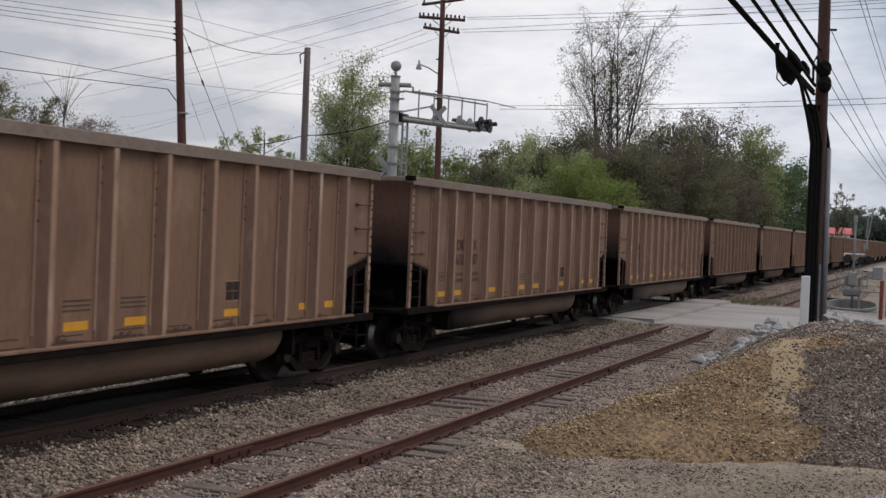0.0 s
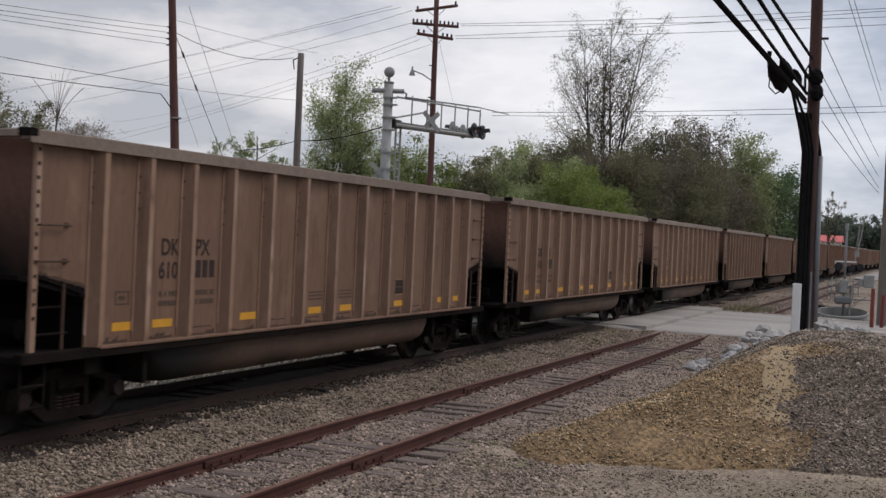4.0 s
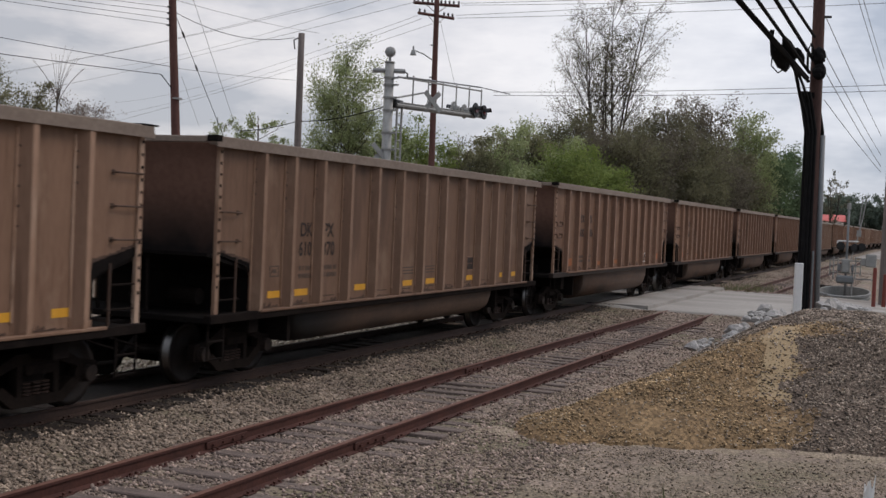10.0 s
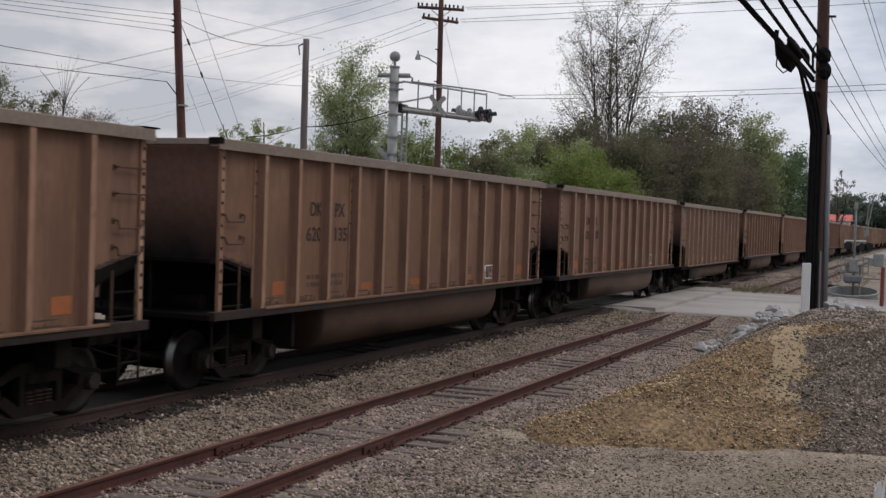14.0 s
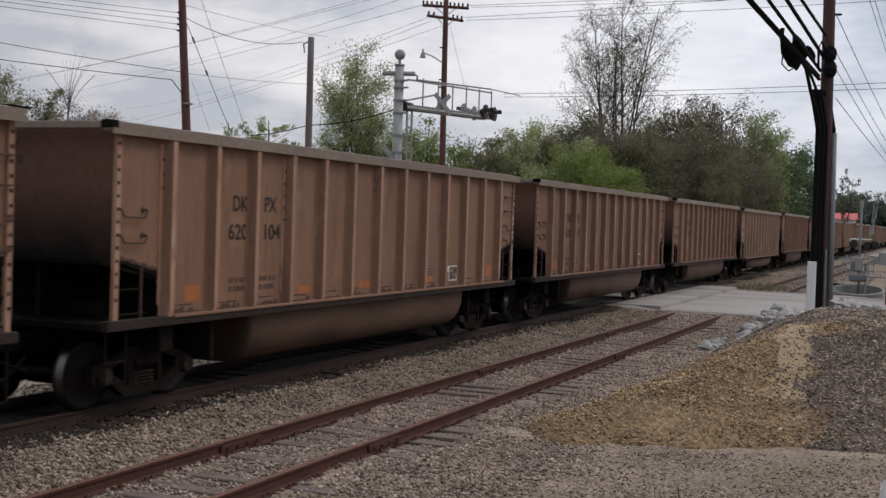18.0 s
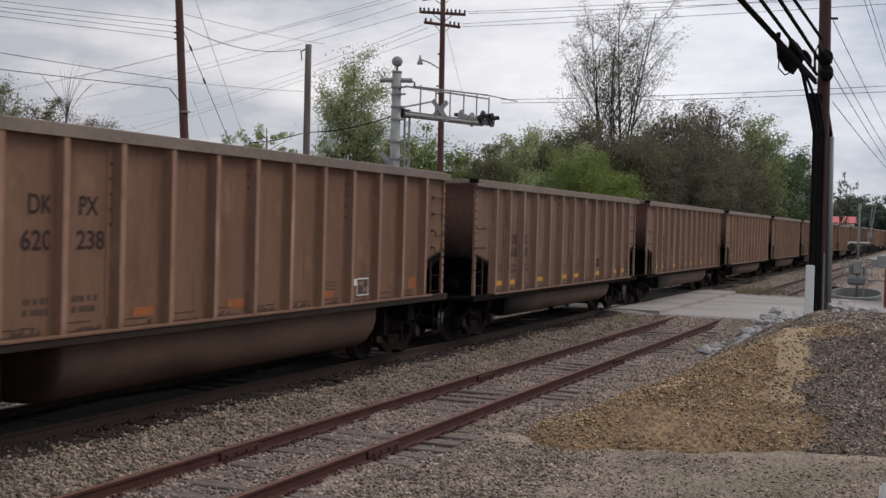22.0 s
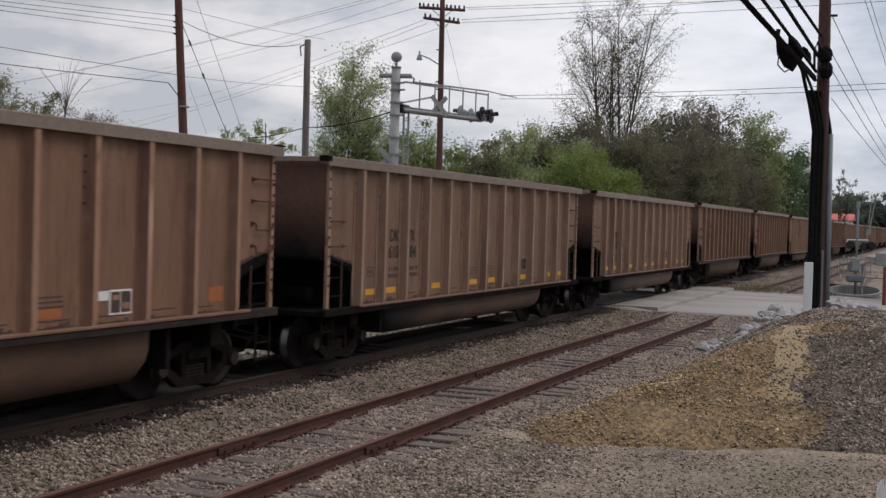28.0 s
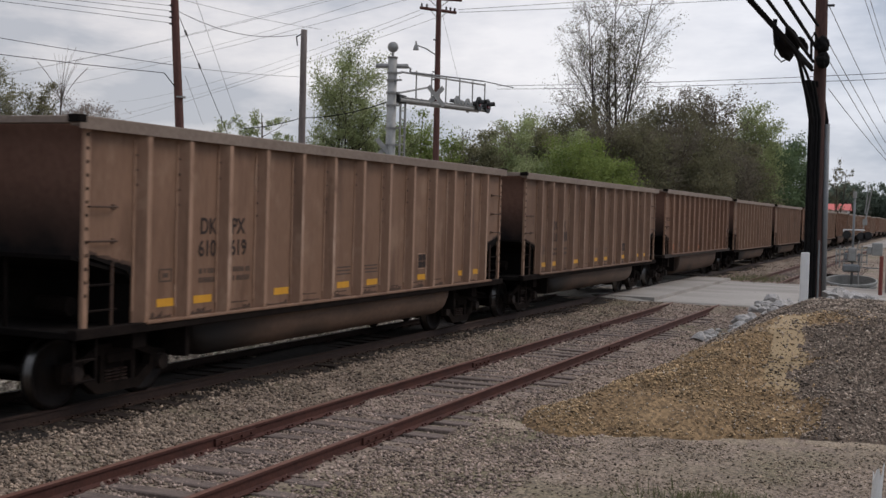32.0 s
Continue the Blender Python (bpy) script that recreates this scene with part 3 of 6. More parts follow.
def stones(name, xy, z, size, mat, seed, label, category="gravel", sink=0.2):
    """Many small angular stones as one object."""
    g = np.random.default_rng(seed)
    n = len(xy)
    s = size[0] * (size[1] / size[0]) ** g.random(n)
    v = OCT[None] * g.uniform(0.55, 1.25, (n, 6, 1)) + g.uniform(-0.25, 0.25, (n, 6, 3))
    v *= (s[:, None] * g.uniform(0.6, 1.2, (n, 3)))[:, None, :] * np.array([1.05, 0.95, 0.72])
    a = g.uniform(0, 2 * math.pi, n)
    c, q = np.cos(a)[:, None], np.sin(a)[:, None]
    v = np.stack([v[..., 0] * c - v[..., 1] * q, v[..., 0] * q + v[..., 1] * c, v[..., 2]], -1)
    v += np.stack([xy[:, 0], xy[:, 1], z + s * (0.5 - sink)], -1)[:, None, :]
    f = OCT_F[None] + 6 * np.arange(n)[:, None, None]
    ob = part(name, mesh_from(name, v.reshape(-1, 3), f.reshape(-1, 3), mat), None, None)
    return tagged(ob, label, category, kind="stuff")


def strew(n, x0, x1, y0, y1, seed, bias=1.6):
    """Points over a strip, denser towards the low end of x."""
    g = np.random.default_rng(seed)
    return np.stack([x0 + (x1 - x0) * g.random(n) ** bias, g.uniform(y0, y1, n)], -1)


def off_road(p):
    return p[(p[:, 0] < ROAD0 - 0.2) | (p[:, 0] > ROAD1 + 0.2)]


# ---- gravel between and beside the tracks ----
p = off_road(strew(33000, 8, 62, 8.25, 10.12, 11))
gap = np.abs(np.mod((p[:, 0] - 3.0) / 0.53 + 0.5, 1.0) - 0.5) * 0.53
edge = 9.80 + 0.09 * np.sin(3.1 * p[:, 0]) + 0.06 * np.sin(8.3 * p[:, 0] + 1)
p = p[(p[:, 1] < edge) | (((gap > 0.13) | (np.random.default_rng(2).random(len(p)) < 0.25)) & (p[:, 1] < edge + 0.22))]
stones("main_line_ballast", p, lie(p[:, 0], p[:, 1]), (0.014, 0.044), M_BALLAST_TAN, 1, "pale tan crushed stone ballast beside the main line")
p = off_road(strew(22000, 8, 60, 6.5, 8.05, 12))
stones("siding_ballast", p, lie(p[:, 0], p[:, 1]) - 0.002, (0.016, 0.040), M_BALLAST, 2, "grey crushed stone between the rails of the siding")
p = off_road(strew(30000, 8, 60, 4.2, 6.45, 13))
p = p[(p[:, 1] < 6.08 + 0.1 * np.sin(2.1 * p[:, 0])) | (np.random.default_rng(4).random(len(p)) < 0.4)]
stones("shoulder_ballast", p, lie(p[:, 0], p[:, 1]), (0.013, 0.042), M_BALLAST, 3, "grey crushed stone on the shoulder of the siding")
p = strew(54000, 10, 20, -1.5, 6.0, 14, 1.0)
bald = np.sin(0.9 * p[:, 0] + 1.7 * p[:, 1]) + np.sin(2.6 * p[:, 0] - 1.1 * p[:, 1] + 2) + 0.6 * np.sin(4.7 * p[:, 1] + 1.3 * p[:, 0])
band = np.exp(-((p[:, 0] - 15.9 - 0.33 * (5.2 - p[:, 1]) + 0.35) / 0.45) ** 2)
keepers = np.random.default_rng(3).random(len(p)) < np.clip(0.62 + 0.22 * bald - 0.6 * band, 0.06, 1)
p = p[(pile(p[:, 0], p[:, 1]) < 0.05) & keepers]
stones("lot_gravel", p, lie(p[:, 0], p[:, 1]), (0.006, 0.029), M_LOT, 4, "fine grey gravel trodden into the lot")
p = off_road(strew(8000, 54, 100, 4.0, 9.9, 18, 1.3))
stones("far_ballast", p, lie(p[:, 0], p[:, 1]), (0.025, 0.065), M_BALLAST, 19, "brown crushed stone beside the line beyond the road")
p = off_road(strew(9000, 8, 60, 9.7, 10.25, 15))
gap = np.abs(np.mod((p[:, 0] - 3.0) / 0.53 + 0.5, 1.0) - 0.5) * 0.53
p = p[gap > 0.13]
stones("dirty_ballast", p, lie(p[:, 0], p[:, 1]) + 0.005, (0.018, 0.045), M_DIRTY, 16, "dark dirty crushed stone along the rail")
# Bed coloured near black: the shade below the train is put into it.
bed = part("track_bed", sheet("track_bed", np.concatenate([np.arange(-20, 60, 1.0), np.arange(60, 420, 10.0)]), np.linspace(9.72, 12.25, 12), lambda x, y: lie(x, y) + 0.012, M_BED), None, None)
tagged(bed, "oily roadbed under the main line, near black with the shade of the train", "track bed", kind="structure")

p = off_road(strew(15000, 8, 90, 12.1, 15.2, 23, 1.3))
stones("far_shoulder_stone", p, lie(p[:, 0], p[:, 1]), (0.03, 0.08), M_CHIP_PALE, 24, "pale limestone ballast on the far shoulder of the main line")

# ---- heap of sand and stone ----
heap_me = sheet("sand_mound", np.concatenate([np.arange(14.5, 24, 0.08), np.arange(24, 31.01, 0.3)]), np.concatenate([np.arange(-13, -2, 0.3), np.arange(-2, 6.01, 0.08)]), lambda x, y: np.where(pile(x, y) > 0.012, lie(x, y) + pile(x, y), lie(x, y) - 0.06), M_PILE)
heap_me.materials.append(M_PILE_GREY)
heap_me.materials.append(M_SAND)
heap = part("sand_mound", heap_me, None, None)
tagged(heap, "low heap of yellow sand and grey crushed stone", "heap")


def load_of(x, y):
    """Which load lies where: 0 pebbly sand, 1 grey stone, 2 the bare sand streak."""
    wob = 0.22 * np.sin(1.7 * x) + 0.16 * np.sin(4.1 * x + 1) + 0.1 * np.sin(9 * x + 4 * y)
    grey = (y < 1.55 + 0.07 * (21.5 - x) + 1.3 * wob) | (x > 22.1 + 1.5 * wob + 0.25 * (y - 2))
    bare = (np.abs(y - 2.12 - 0.07 * (x - 19.5)) < 0.27 + 0.35 * wob) & (x > 18.3 + wob) & (x < 21.6)
    return np.where(grey, 1, np.where(bare, 2, 0))


mid = np.array([q.center[:2] for q in heap_me.polygons])
heap_me.polygons.foreach_set("material_index", load_of(mid[:, 0], mid[:, 1]).astype(np.int32))
g = np.random.default_rng(5)
q = np.stack([g.uniform(15, 25.0, 108000), g.uniform(-1.3, 5.6, 108000)], -1)
q = q[pile(q[:, 0], q[:, 1]) > 0.03]
kindq = load_of(q[:, 0] + g.normal(0, 0.15, len(q)), q[:, 1] + g.normal(0, 0.34, len(q)))
patch = np.sin(2.3 * q[:, 0] + 1.1 * q[:, 1]) + np.sin(1.2 * q[:, 1] - 3.1 * q[:, 0] + 2)
pick = g.random(len(q))
grey = (kindq == 1) & (pick < 0.8)
tan = ((kindq == 0) & (pick < 0.46 + 0.26 * patch)) | ((kindq == 2) & (pick < 0.05))
zq = lie(q[:, 0], q[:, 1]) + pile(q[:, 0], q[:, 1])
stones("heap_tan_chips", q[tan], zq[tan], (0.008, 0.034), M_CHIP_TAN, 6, "tan stone chips on the sandy side of the heap")
pale = (kindq < 2) & (pick > 0.945)
stones("heap_pale_chips", q[pale], zq[pale] + 0.006, (0.007, 0.026), M_CHIP_PALE, 8, "pale limestone chips scattered over the heap")
stones("heap_grey_chips", q[grey], zq[grey], (0.009, 0.036), M_CHIP_GREY, 7, "grey crushed stone on the dark side of the heap")

apron = part("sand_apron", sheet("sand_apron", np.arange(13.5, 20.5, 0.07), np.arange(-2.0, 6.0, 0.07), lambda x, y: lie(x, y) - 0.022 + 0.034 * np.exp(-((x - 15.9 - 0.33 * (5.2 - y) + 0.22) / 0.42) ** 2) + 0.006 * np.sin(5.3 * x + 2.1 * y) + 0.006 * np.sin(9.1 * y - 4.7 * x), M_APRON), None, None)
tagged(apron, "thin apron of washed-out sand at the foot of the heap", "sand")

# ---- road over the tracks ----
ry = np.concatenate([np.arange(-60, -8, 4.0), np.arange(-8, 22, 0.5), np.arange(22, 120, 6.0)])
road_me = sheet("road", np.linspace(0, 1, 24), ry, lambda u, y: 0.0 + 0.12 * step(8.4, 10.0, y) - 0.12 * step(12.5, 15, y) - 0.13 * step(4.5, 0, y) + 0.006 * np.sin(u * 14 + y * 0.5), M_ROAD)
for v in road_me.vertices:
    near = ROAD0 + 8.5 * float(1 - step(2.5, 5.2, v.co.y)) - 0.9 * float(step(8.0, 10.0, v.co.y))
    v.co.x = near + (ROAD1 - near) * v.co.x
road = part("road", road_me, None, None)
sol = road.modifiers.new("thick", "SOLIDIFY")
sol.thickness, sol.offset = 0.35, -1
tagged(road, "pale worn concrete road crossing the tracks", "road", kind="structure")


# ---- tracks ----
def rail_mesh(name, length, mat, top_mat):
    prof = [(-0.07, -0.17), (0.07, -0.17), (0.07, -0.158), (0.015, -0.135), (0.012, -0.045), (0.036, -0.035), (0.036, -0.006), (0.028, 0.0), (-0.028, 0.0), (-0.036, -0.006), (-0.036, -0.035), (-0.012, -0.045), (-0.015, -0.135), (-0.07, -0.158)]
    bm = bmesh.new()
    n = max(2, int(length / 4))
    rings = []
    for i in range(n + 1):
        rings.append([bm.verts.new((length * i / n, y, z)) for y, z in prof])
    for r, s in zip(rings, rings[1:]):
        for i in range(len(prof)):
            j = (i + 1) % len(prof)
            f = bm.faces.new((r[i], r[j], s[j], s[i]))
            f.material_index = 1 if 6 <= i <= 8 else 0
    bm.faces.new(rings[0])
    bm.faces.new(list(reversed(rings[-1])))
    bmesh.ops.recalc_face_normals(bm, faces=bm.faces)
    me = bpy.data.meshes.new(name)
    bm.to_mesh(me)
    bm.free()
    me.materials.append(mat)
    me.materials.append(top_mat)
    return me


def railway(name, y, z, spans, mat, label, tie_to, joints, tie_mat, top_mat, dip=0.0):
    t = thing(name, pose(0, y, z), label, "railway track", kind="structure")
    for a, b in spans:
        me = rail_mesh("rail", b - a, mat, top_mat)
        for s in (-0.7525, 0.7525):
            r = part("rail", me, None, t)
            r.matrix_basis = pose(a, s, -dip if s > 0 else 0)
    bm = bmesh.new()
    box(bm, -0.115, 0.115, -1.3, 1.3, -0.34, -0.163, 0.012)
    tie_me = bpy.data.meshes.new("tie")
    bm.to_mesh(tie_me)
    bm.free()
    tie_me.materials.append(tie_mat)
    bm = bmesh.new()
    box(bm, -0.09, 0.09, -0.12, 0.12, -0.164, -0.150, 0.003)
    for sx in (-0.05, 0.05):
        for sy in (-0.095, 0.095):
            box(bm, sx - 0.014, sx + 0.014, sy - 0.014, sy + 0.014, -0.152, -0.125)
    plate_me = bpy.data.meshes.new("tie_plate")
    bm.to_mesh(plate_me)
    bm.free()
    plate_me.materials.append(mat)
    g = random.Random(int(y * 10))
    x = 3.0
    while x < tie_to:
        if any(a < x < b for a, b in spans):
            tie = part("tie", tie_me, None, t)
            tie.matrix_basis = pose(x + g.uniform(-0.04, 0.04), g.uniform(-0.05, 0.05), g.uniform(-0.012, 0.006), g.uniform(-0.4, 0.4), 0, g.uniform(-1.6, 1.6))
            if x < 45:
                for s in (-0.7525, 0.7525):
                    pl = part("tie_plate", plate_me, None, t)
                    pl.matrix_basis = pose(x, s, 0)
        x += 0.53
    bm = bmesh.new()
    box(bm, -0.45, 0.45, -0.046, -0.012, -0.135, -0.045, 0.006)
    box(bm, -0.45, 0.45, 0.012, 0.046, -0.135, -0.045, 0.006)
    for i in range(4):
        rod(bm, (-0.33 + 0.22 * i, -0.075, -0.09), (-0.33 + 0.22 * i, 0.075, -0.09), 0.02, sides=6)
    joint_me = bpy.data.meshes.new("joint_bar")
    bm.to_mesh(joint_me)
    bm.free()
    joint_me.materials.append(mat)
    for x, s in joints:
        j = part("joint_bar", joint_me, None, t)
        j.matrix_basis = pose(x, s, 0)
    return t


railway("siding_track", SIDE_Y, 0.0, ((-12, ROAD0 + 0.3), (ROAD1 - 0.3, 130)), M_RAIL, "rusty disused siding with weathered ties in gravel", 70, ((13.36, -0.7525), (12.35, 0.7525), (20.9, 0.7525), (25.2, -0.7525), (30.0, 0.7525)), M_TIE, M_RAIL_TOP)
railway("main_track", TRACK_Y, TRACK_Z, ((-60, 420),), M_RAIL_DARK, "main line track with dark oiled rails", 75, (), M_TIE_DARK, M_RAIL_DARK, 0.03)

# concrete crossing panels beside the rails
for i, (y0, y1) in enumerate(((8.62, 10.18), (10.50, 11.66), (11.98, 13.5))):
    part("crossing_panel", box(bmesh.new(), ROAD0 - 0.1, ROAD1 + 0.1, y0, y1, -0.12, 0.130, 0.004), M_ROAD, road, "grey concrete crossing panel")


# ---- the train ----
CAR, BODY = 16.43, 14.93
HALF = 1.6


def text_mesh(body, size, mat):
    c = bpy.data.curves.new("letters", "FONT")
    c.body, c.size, c.extrude, c.space_character, c.offset = body, size, 0.002, 1.02, 0.006
    ob = new("letters", c)
    dg = bpy.context.evaluated_depsgraph_get()
    me = bpy.data.meshes.new_from_object(ob.evaluated_get(dg))
    me.name = "lettering"
    bpy.data.objects.remove(ob)
    me.materials.clear()
    me.materials.append(mat)
    return me


def wheel_mesh():
    """One axle with its two wheels, turned about y."""
    bm = bmesh.new()
    prof = [(0.07, 0.10), (0.12, 0.09), (0.20, 0.035), (0.36, 0.03), (0.39, 0.055), (0.455, 0.06), (0.46, -0.055), (0.485, -0.06), (0.485, -0.085), (0.36, -0.03), (0.07, -0.06)]
    for side in (-1, 1):
        rings = []
        for k in range(20):
            a = 2 * math.pi * k / 20
            rings.append([bm.verts.new((r * math.cos(a), side * (0.7525 + w), r * math.sin(a))) for r, w in prof])
        for k in range(20):
            a, b = rings[k], rings[(k + 1) % 20]
            for i in range(len(prof)):
                j = (i + 1) % len(prof)
                f = bm.faces.new((a[i], a[j], b[j], b[i]))
                if i == 5:
                    f.material_index = 1
    rod(bm, (0, -1.02, 0), (0, 1.02, 0), 0.075, sides=12)
    bmesh.ops.recalc_face_normals(bm, faces=bm.faces)
    me = bpy.data.meshes.new("wheelset")
    bm.to_mesh(me)
    bm.free()
    me.materials.append(M_WHEEL)
    me.materials.append(M_TREAD)
    for q in me.polygons:
        q.use_smooth = True
    return me


WHEELSET = wheel_mesh()


def side_frame_mesh():
    bm = bmesh.new()
    prism(bm, [(-1.08, 0.36), (-1.08, 0.60), (-0.72, 0.66), (-0.66, 0.44), (-0.74, 0.36)], -0.06, 0.06)
    prism(bm, [(1.08, 0.36), (0.74, 0.36), (0.66, 0.44), (0.72, 0.66), (1.08, 0.60)], -0.06, 0.06)
    prism(bm, [(-0.72, 0.66), (-0.42, 0.80), (0.42, 0.80), (0.72, 0.66), (0.70, 0.56), (0.36, 0.67), (-0.36, 0.67), (-0.70, 0.56)], -0.07, 0.07)
    prism(bm, [(-0.74, 0.36), (-0.62, 0.44), (-0.38, 0.28), (0.38, 0.28), (0.62, 0.44), (0.74, 0.36), (0.44, 0.15), (-0.44, 0.15)], -0.07, 0.07)
    prism(bm, [(-0.36, 0.68), (-0.27, 0.68), (-0.27, 0.28), (-0.36, 0.28)], -0.06, 0.06)
    prism(bm, [(0.36, 0.68), (0.36, 0.28), (0.27, 0.28), (0.27, 0.68)], -0.06, 0.06)
    box(bm, -0.25, 0.25, -0.10, 0.05, 0.53, 0.67, 0.02)
    me = bpy.data.meshes.new("side_frame")
    bm.to_mesh(me)
    bm.free()
    me.materials.append(M_FRAME)
    return me


def spring_mesh():
    bm = bmesh.new()
    for sx in (-0.16, 0.0, 0.16):
        for k in range(4):
            rod(bm, (sx, 0, 0.285 + 0.045 * k), (sx, 0, 0.307 + 0.045 * k), 0.068, sides=6)
    me = bpy.data.meshes.new("spring_nest")
    bm.to_mesh(me)
    bm.free()
    me.materials.append(M_RAIL_DARK)
    return me


SIDE_FRAME, SPRINGS = side_frame_mesh(), spring_mesh()


def one(name, bm, mat):
    me = bpy.data.meshes.new(name)
    bm.to_mesh(me)
    bm.free()
    me.materials.append(mat)
    return me


BEARING = one("bearing_cap", rod(bmesh.new(), (0, 0, -0.09), (0, 0, 0.09), 0.11, 0.13, sides=12), M_CAP)


def gondola(kind):
    """A bathtub coal gondola, its front corner at the origin's x and rails at z = 0. kind: 0 older with straight grabs, 1 newer with bent ones."""
    top = 3.70 if kind == 0 else 3.75
    low = 1.10 if kind == 0 else 1.24
    chord = 0.13
    label = ("brown steel bathtub coal gondola with yellow reflectors and dark ends", "brown steel bathtub coal gondola with faded orange reflectors and dark ends")[kind]
    car = thing("coal_gondola", pose(0, 0, 0), label, "railway wagon", "cars of the coal train")
    wall = HALF - 0.13
    e, e1 = 1.17, 0.95
    inset = {1: 0.19, -1: 0.06}
    outline = [(0.20, top - 0.05), (BODY - 0.07, top - 0.05), (BODY - 0.07, 2.08), (BODY - e1 + 0.12, 1.90), (BODY - e1, 1.78), (BODY - e1, low), (e, low), (e, 1.70), (e - 0.12, 1.80), (0.20, 2.03)]
    for s in (-1, 1):
        part("side_panel", prism(bmesh.new(), outline, s * wall, s * (wall - 0.025)), M_PAINT, car)
        bm = box(bmesh.new(), -0.02, BODY + 0.02, *sorted((s * (HALF - 0.16), s * HALF)), top - chord, top, 0.012)
        box(bm, -0.02, BODY + 0.02, *sorted((s * (HALF - 0.02), s * (HALF + 0.005))), top - chord - 0.03, top - chord + 0.03)
        part("top_chord", bm, M_CHORD, car)
        # sill stays near black: the shade below the lip is in its colour
        bm = box(bmesh.new(), 0.0, BODY, *sorted((s * (wall - 0.03), s * (HALF - 0.02))), low - 0.13, low, 0.01)
        part("side_sill", bm, M_UNDER if kind == 0 else M_SILL, car)
        part("sill_lip", box(bmesh.new(), 1.35, BODY - 0.8, *sorted((s * (HALF - 0.10), s * HALF)), low - 0.03, low + 0.012, 0.008), M_PAINT, car)
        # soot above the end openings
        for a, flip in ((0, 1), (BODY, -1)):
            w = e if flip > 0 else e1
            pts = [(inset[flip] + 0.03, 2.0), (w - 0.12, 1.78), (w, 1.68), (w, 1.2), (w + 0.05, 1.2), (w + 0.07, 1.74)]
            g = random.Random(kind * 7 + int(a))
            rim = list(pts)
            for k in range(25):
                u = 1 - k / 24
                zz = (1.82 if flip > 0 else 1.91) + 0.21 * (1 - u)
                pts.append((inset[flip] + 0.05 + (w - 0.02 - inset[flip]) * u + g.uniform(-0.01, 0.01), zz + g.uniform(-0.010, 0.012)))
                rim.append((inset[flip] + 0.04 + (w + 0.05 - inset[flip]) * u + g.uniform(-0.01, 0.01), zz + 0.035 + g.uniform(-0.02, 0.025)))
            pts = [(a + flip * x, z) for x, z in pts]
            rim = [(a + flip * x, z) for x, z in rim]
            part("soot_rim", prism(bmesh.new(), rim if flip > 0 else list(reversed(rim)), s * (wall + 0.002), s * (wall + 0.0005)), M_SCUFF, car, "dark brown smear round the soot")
            part("soot_edge", prism(bmesh.new(), pts if flip > 0 else list(reversed(pts)), s * (wall + 0.004), s * (wall + 0.001)), M_NEAR_BLACK, car, "black coal soot above the end opening")
    # ribs
    bm = bmesh.new()
    z0, z1 = low - 0.02, top - chord
    w, d = 0.055, 0.122
    ring0 = [(-0.195, 0), (-0.19, -0.014), (-0.165, -0.016), (-0.055, -d), (0.035, -d), (0.05, 0)] if kind == 0 else [(-0.15, 0), (-0.145, -0.010), (-0.115, -0.012), (-0.055, -d), (w - 0.015, -d), (w, 0)]
    lo = [bm.verts.new((x, -wall + y * 0.86, z0)) for x, y in ring0]
    mid = [bm.verts.new((x, -wall + y, z0 + 0.10)) for x, y in ring0]
    hi = [bm.verts.new((x, -wall + y, z1)) for x, y in ring0]
    for a, b in ((lo, mid), (mid, hi)):
        for i in range(5):
            f = bm.faces.new((a[i], a[i + 1], b[i + 1], b[i]))
            # front face paler than the cheeks: wear, plus light put into the colour
            f.material_index = 1 if i == 3 else 0
    bm.faces.new(list(reversed(lo)))
    bm.faces.new(hi)
    bmesh.ops.recalc_face_normals(bm, faces=bm.faces)
    rib = one("rib", bm, M_PAINT)
    rib.materials.append(M_RIB)
    ribs = [1.36, 2.28, 3.26, 4.27, 5.37, 6.45, 7.54, 8.64, 9.72, 10.79, 11.80, 12.78, 13.75] if kind == 0 else [1.29] + [2.32 + 1.041 * k for k in range(12)]
    for x in ribs:
        r = part("rib", rib, None, car)
        r.matrix_basis = pose(x, 0, 0)
    bm = bmesh.new()
    for x in ribs:
        box(bm, x - w, x + w, wall, wall + d, z0, z1)
    tagged(part("far_rib_row", bm, M_RIB, car), kind="stuff")
    # rust scuffs along the foot of the panels
    g = random.Random(31 + kind)
    bm = bmesh.new()
    for a, c in zip(ribs, ribs[1:]):
        x = a + 0.10
        while x < c - 0.30:
            wd = g.uniform(0.03, 0.09)
            hh = g.uniform(0.0, 0.05) * (1 + math.sin(x * 5))
            prism(bm, [(x, low + 0.015), (x + wd, low + 0.015), (x + wd * 0.9, low + 0.03 + hh), (x + wd * 0.2, low + 0.025 + hh * 0.8)], -wall - 0.003, -wall)
            x += wd * 0.92
    for a, c in zip(ribs, ribs[1:]):
        if g.random() < 0.7:
            z = low + g.uniform(0.09, 0.13)
            x0, x1 = a + g.uniform(0.10, 0.25), c - g.uniform(0.30, 0.45)
            n = 14
            line = [(x0 + (x1 - x0) * k / n, z + g.uniform(-0.004, 0.004)) for k in range(n + 1)]
            prism(bm, line + [(x, zz + 0.012 + g.uniform(0, 0.014)) for x, zz in reversed(line)], -wall - 0.003, -wall)
    tagged(part("rust_scuff", bm, M_SCUFF, car), kind="stuff")
    # rivet lines on the panels, left of some ribs
    bm = bmesh.new()
    for i in (range(13) if kind == 0 else (0, 3)):
        x = ribs[i] - (0.19 if kind == 0 else 0.17)
        box(bm, x - 0.014, x + 0.010, -wall - 0.018, -wall, low + 0.15, top - 0.22)
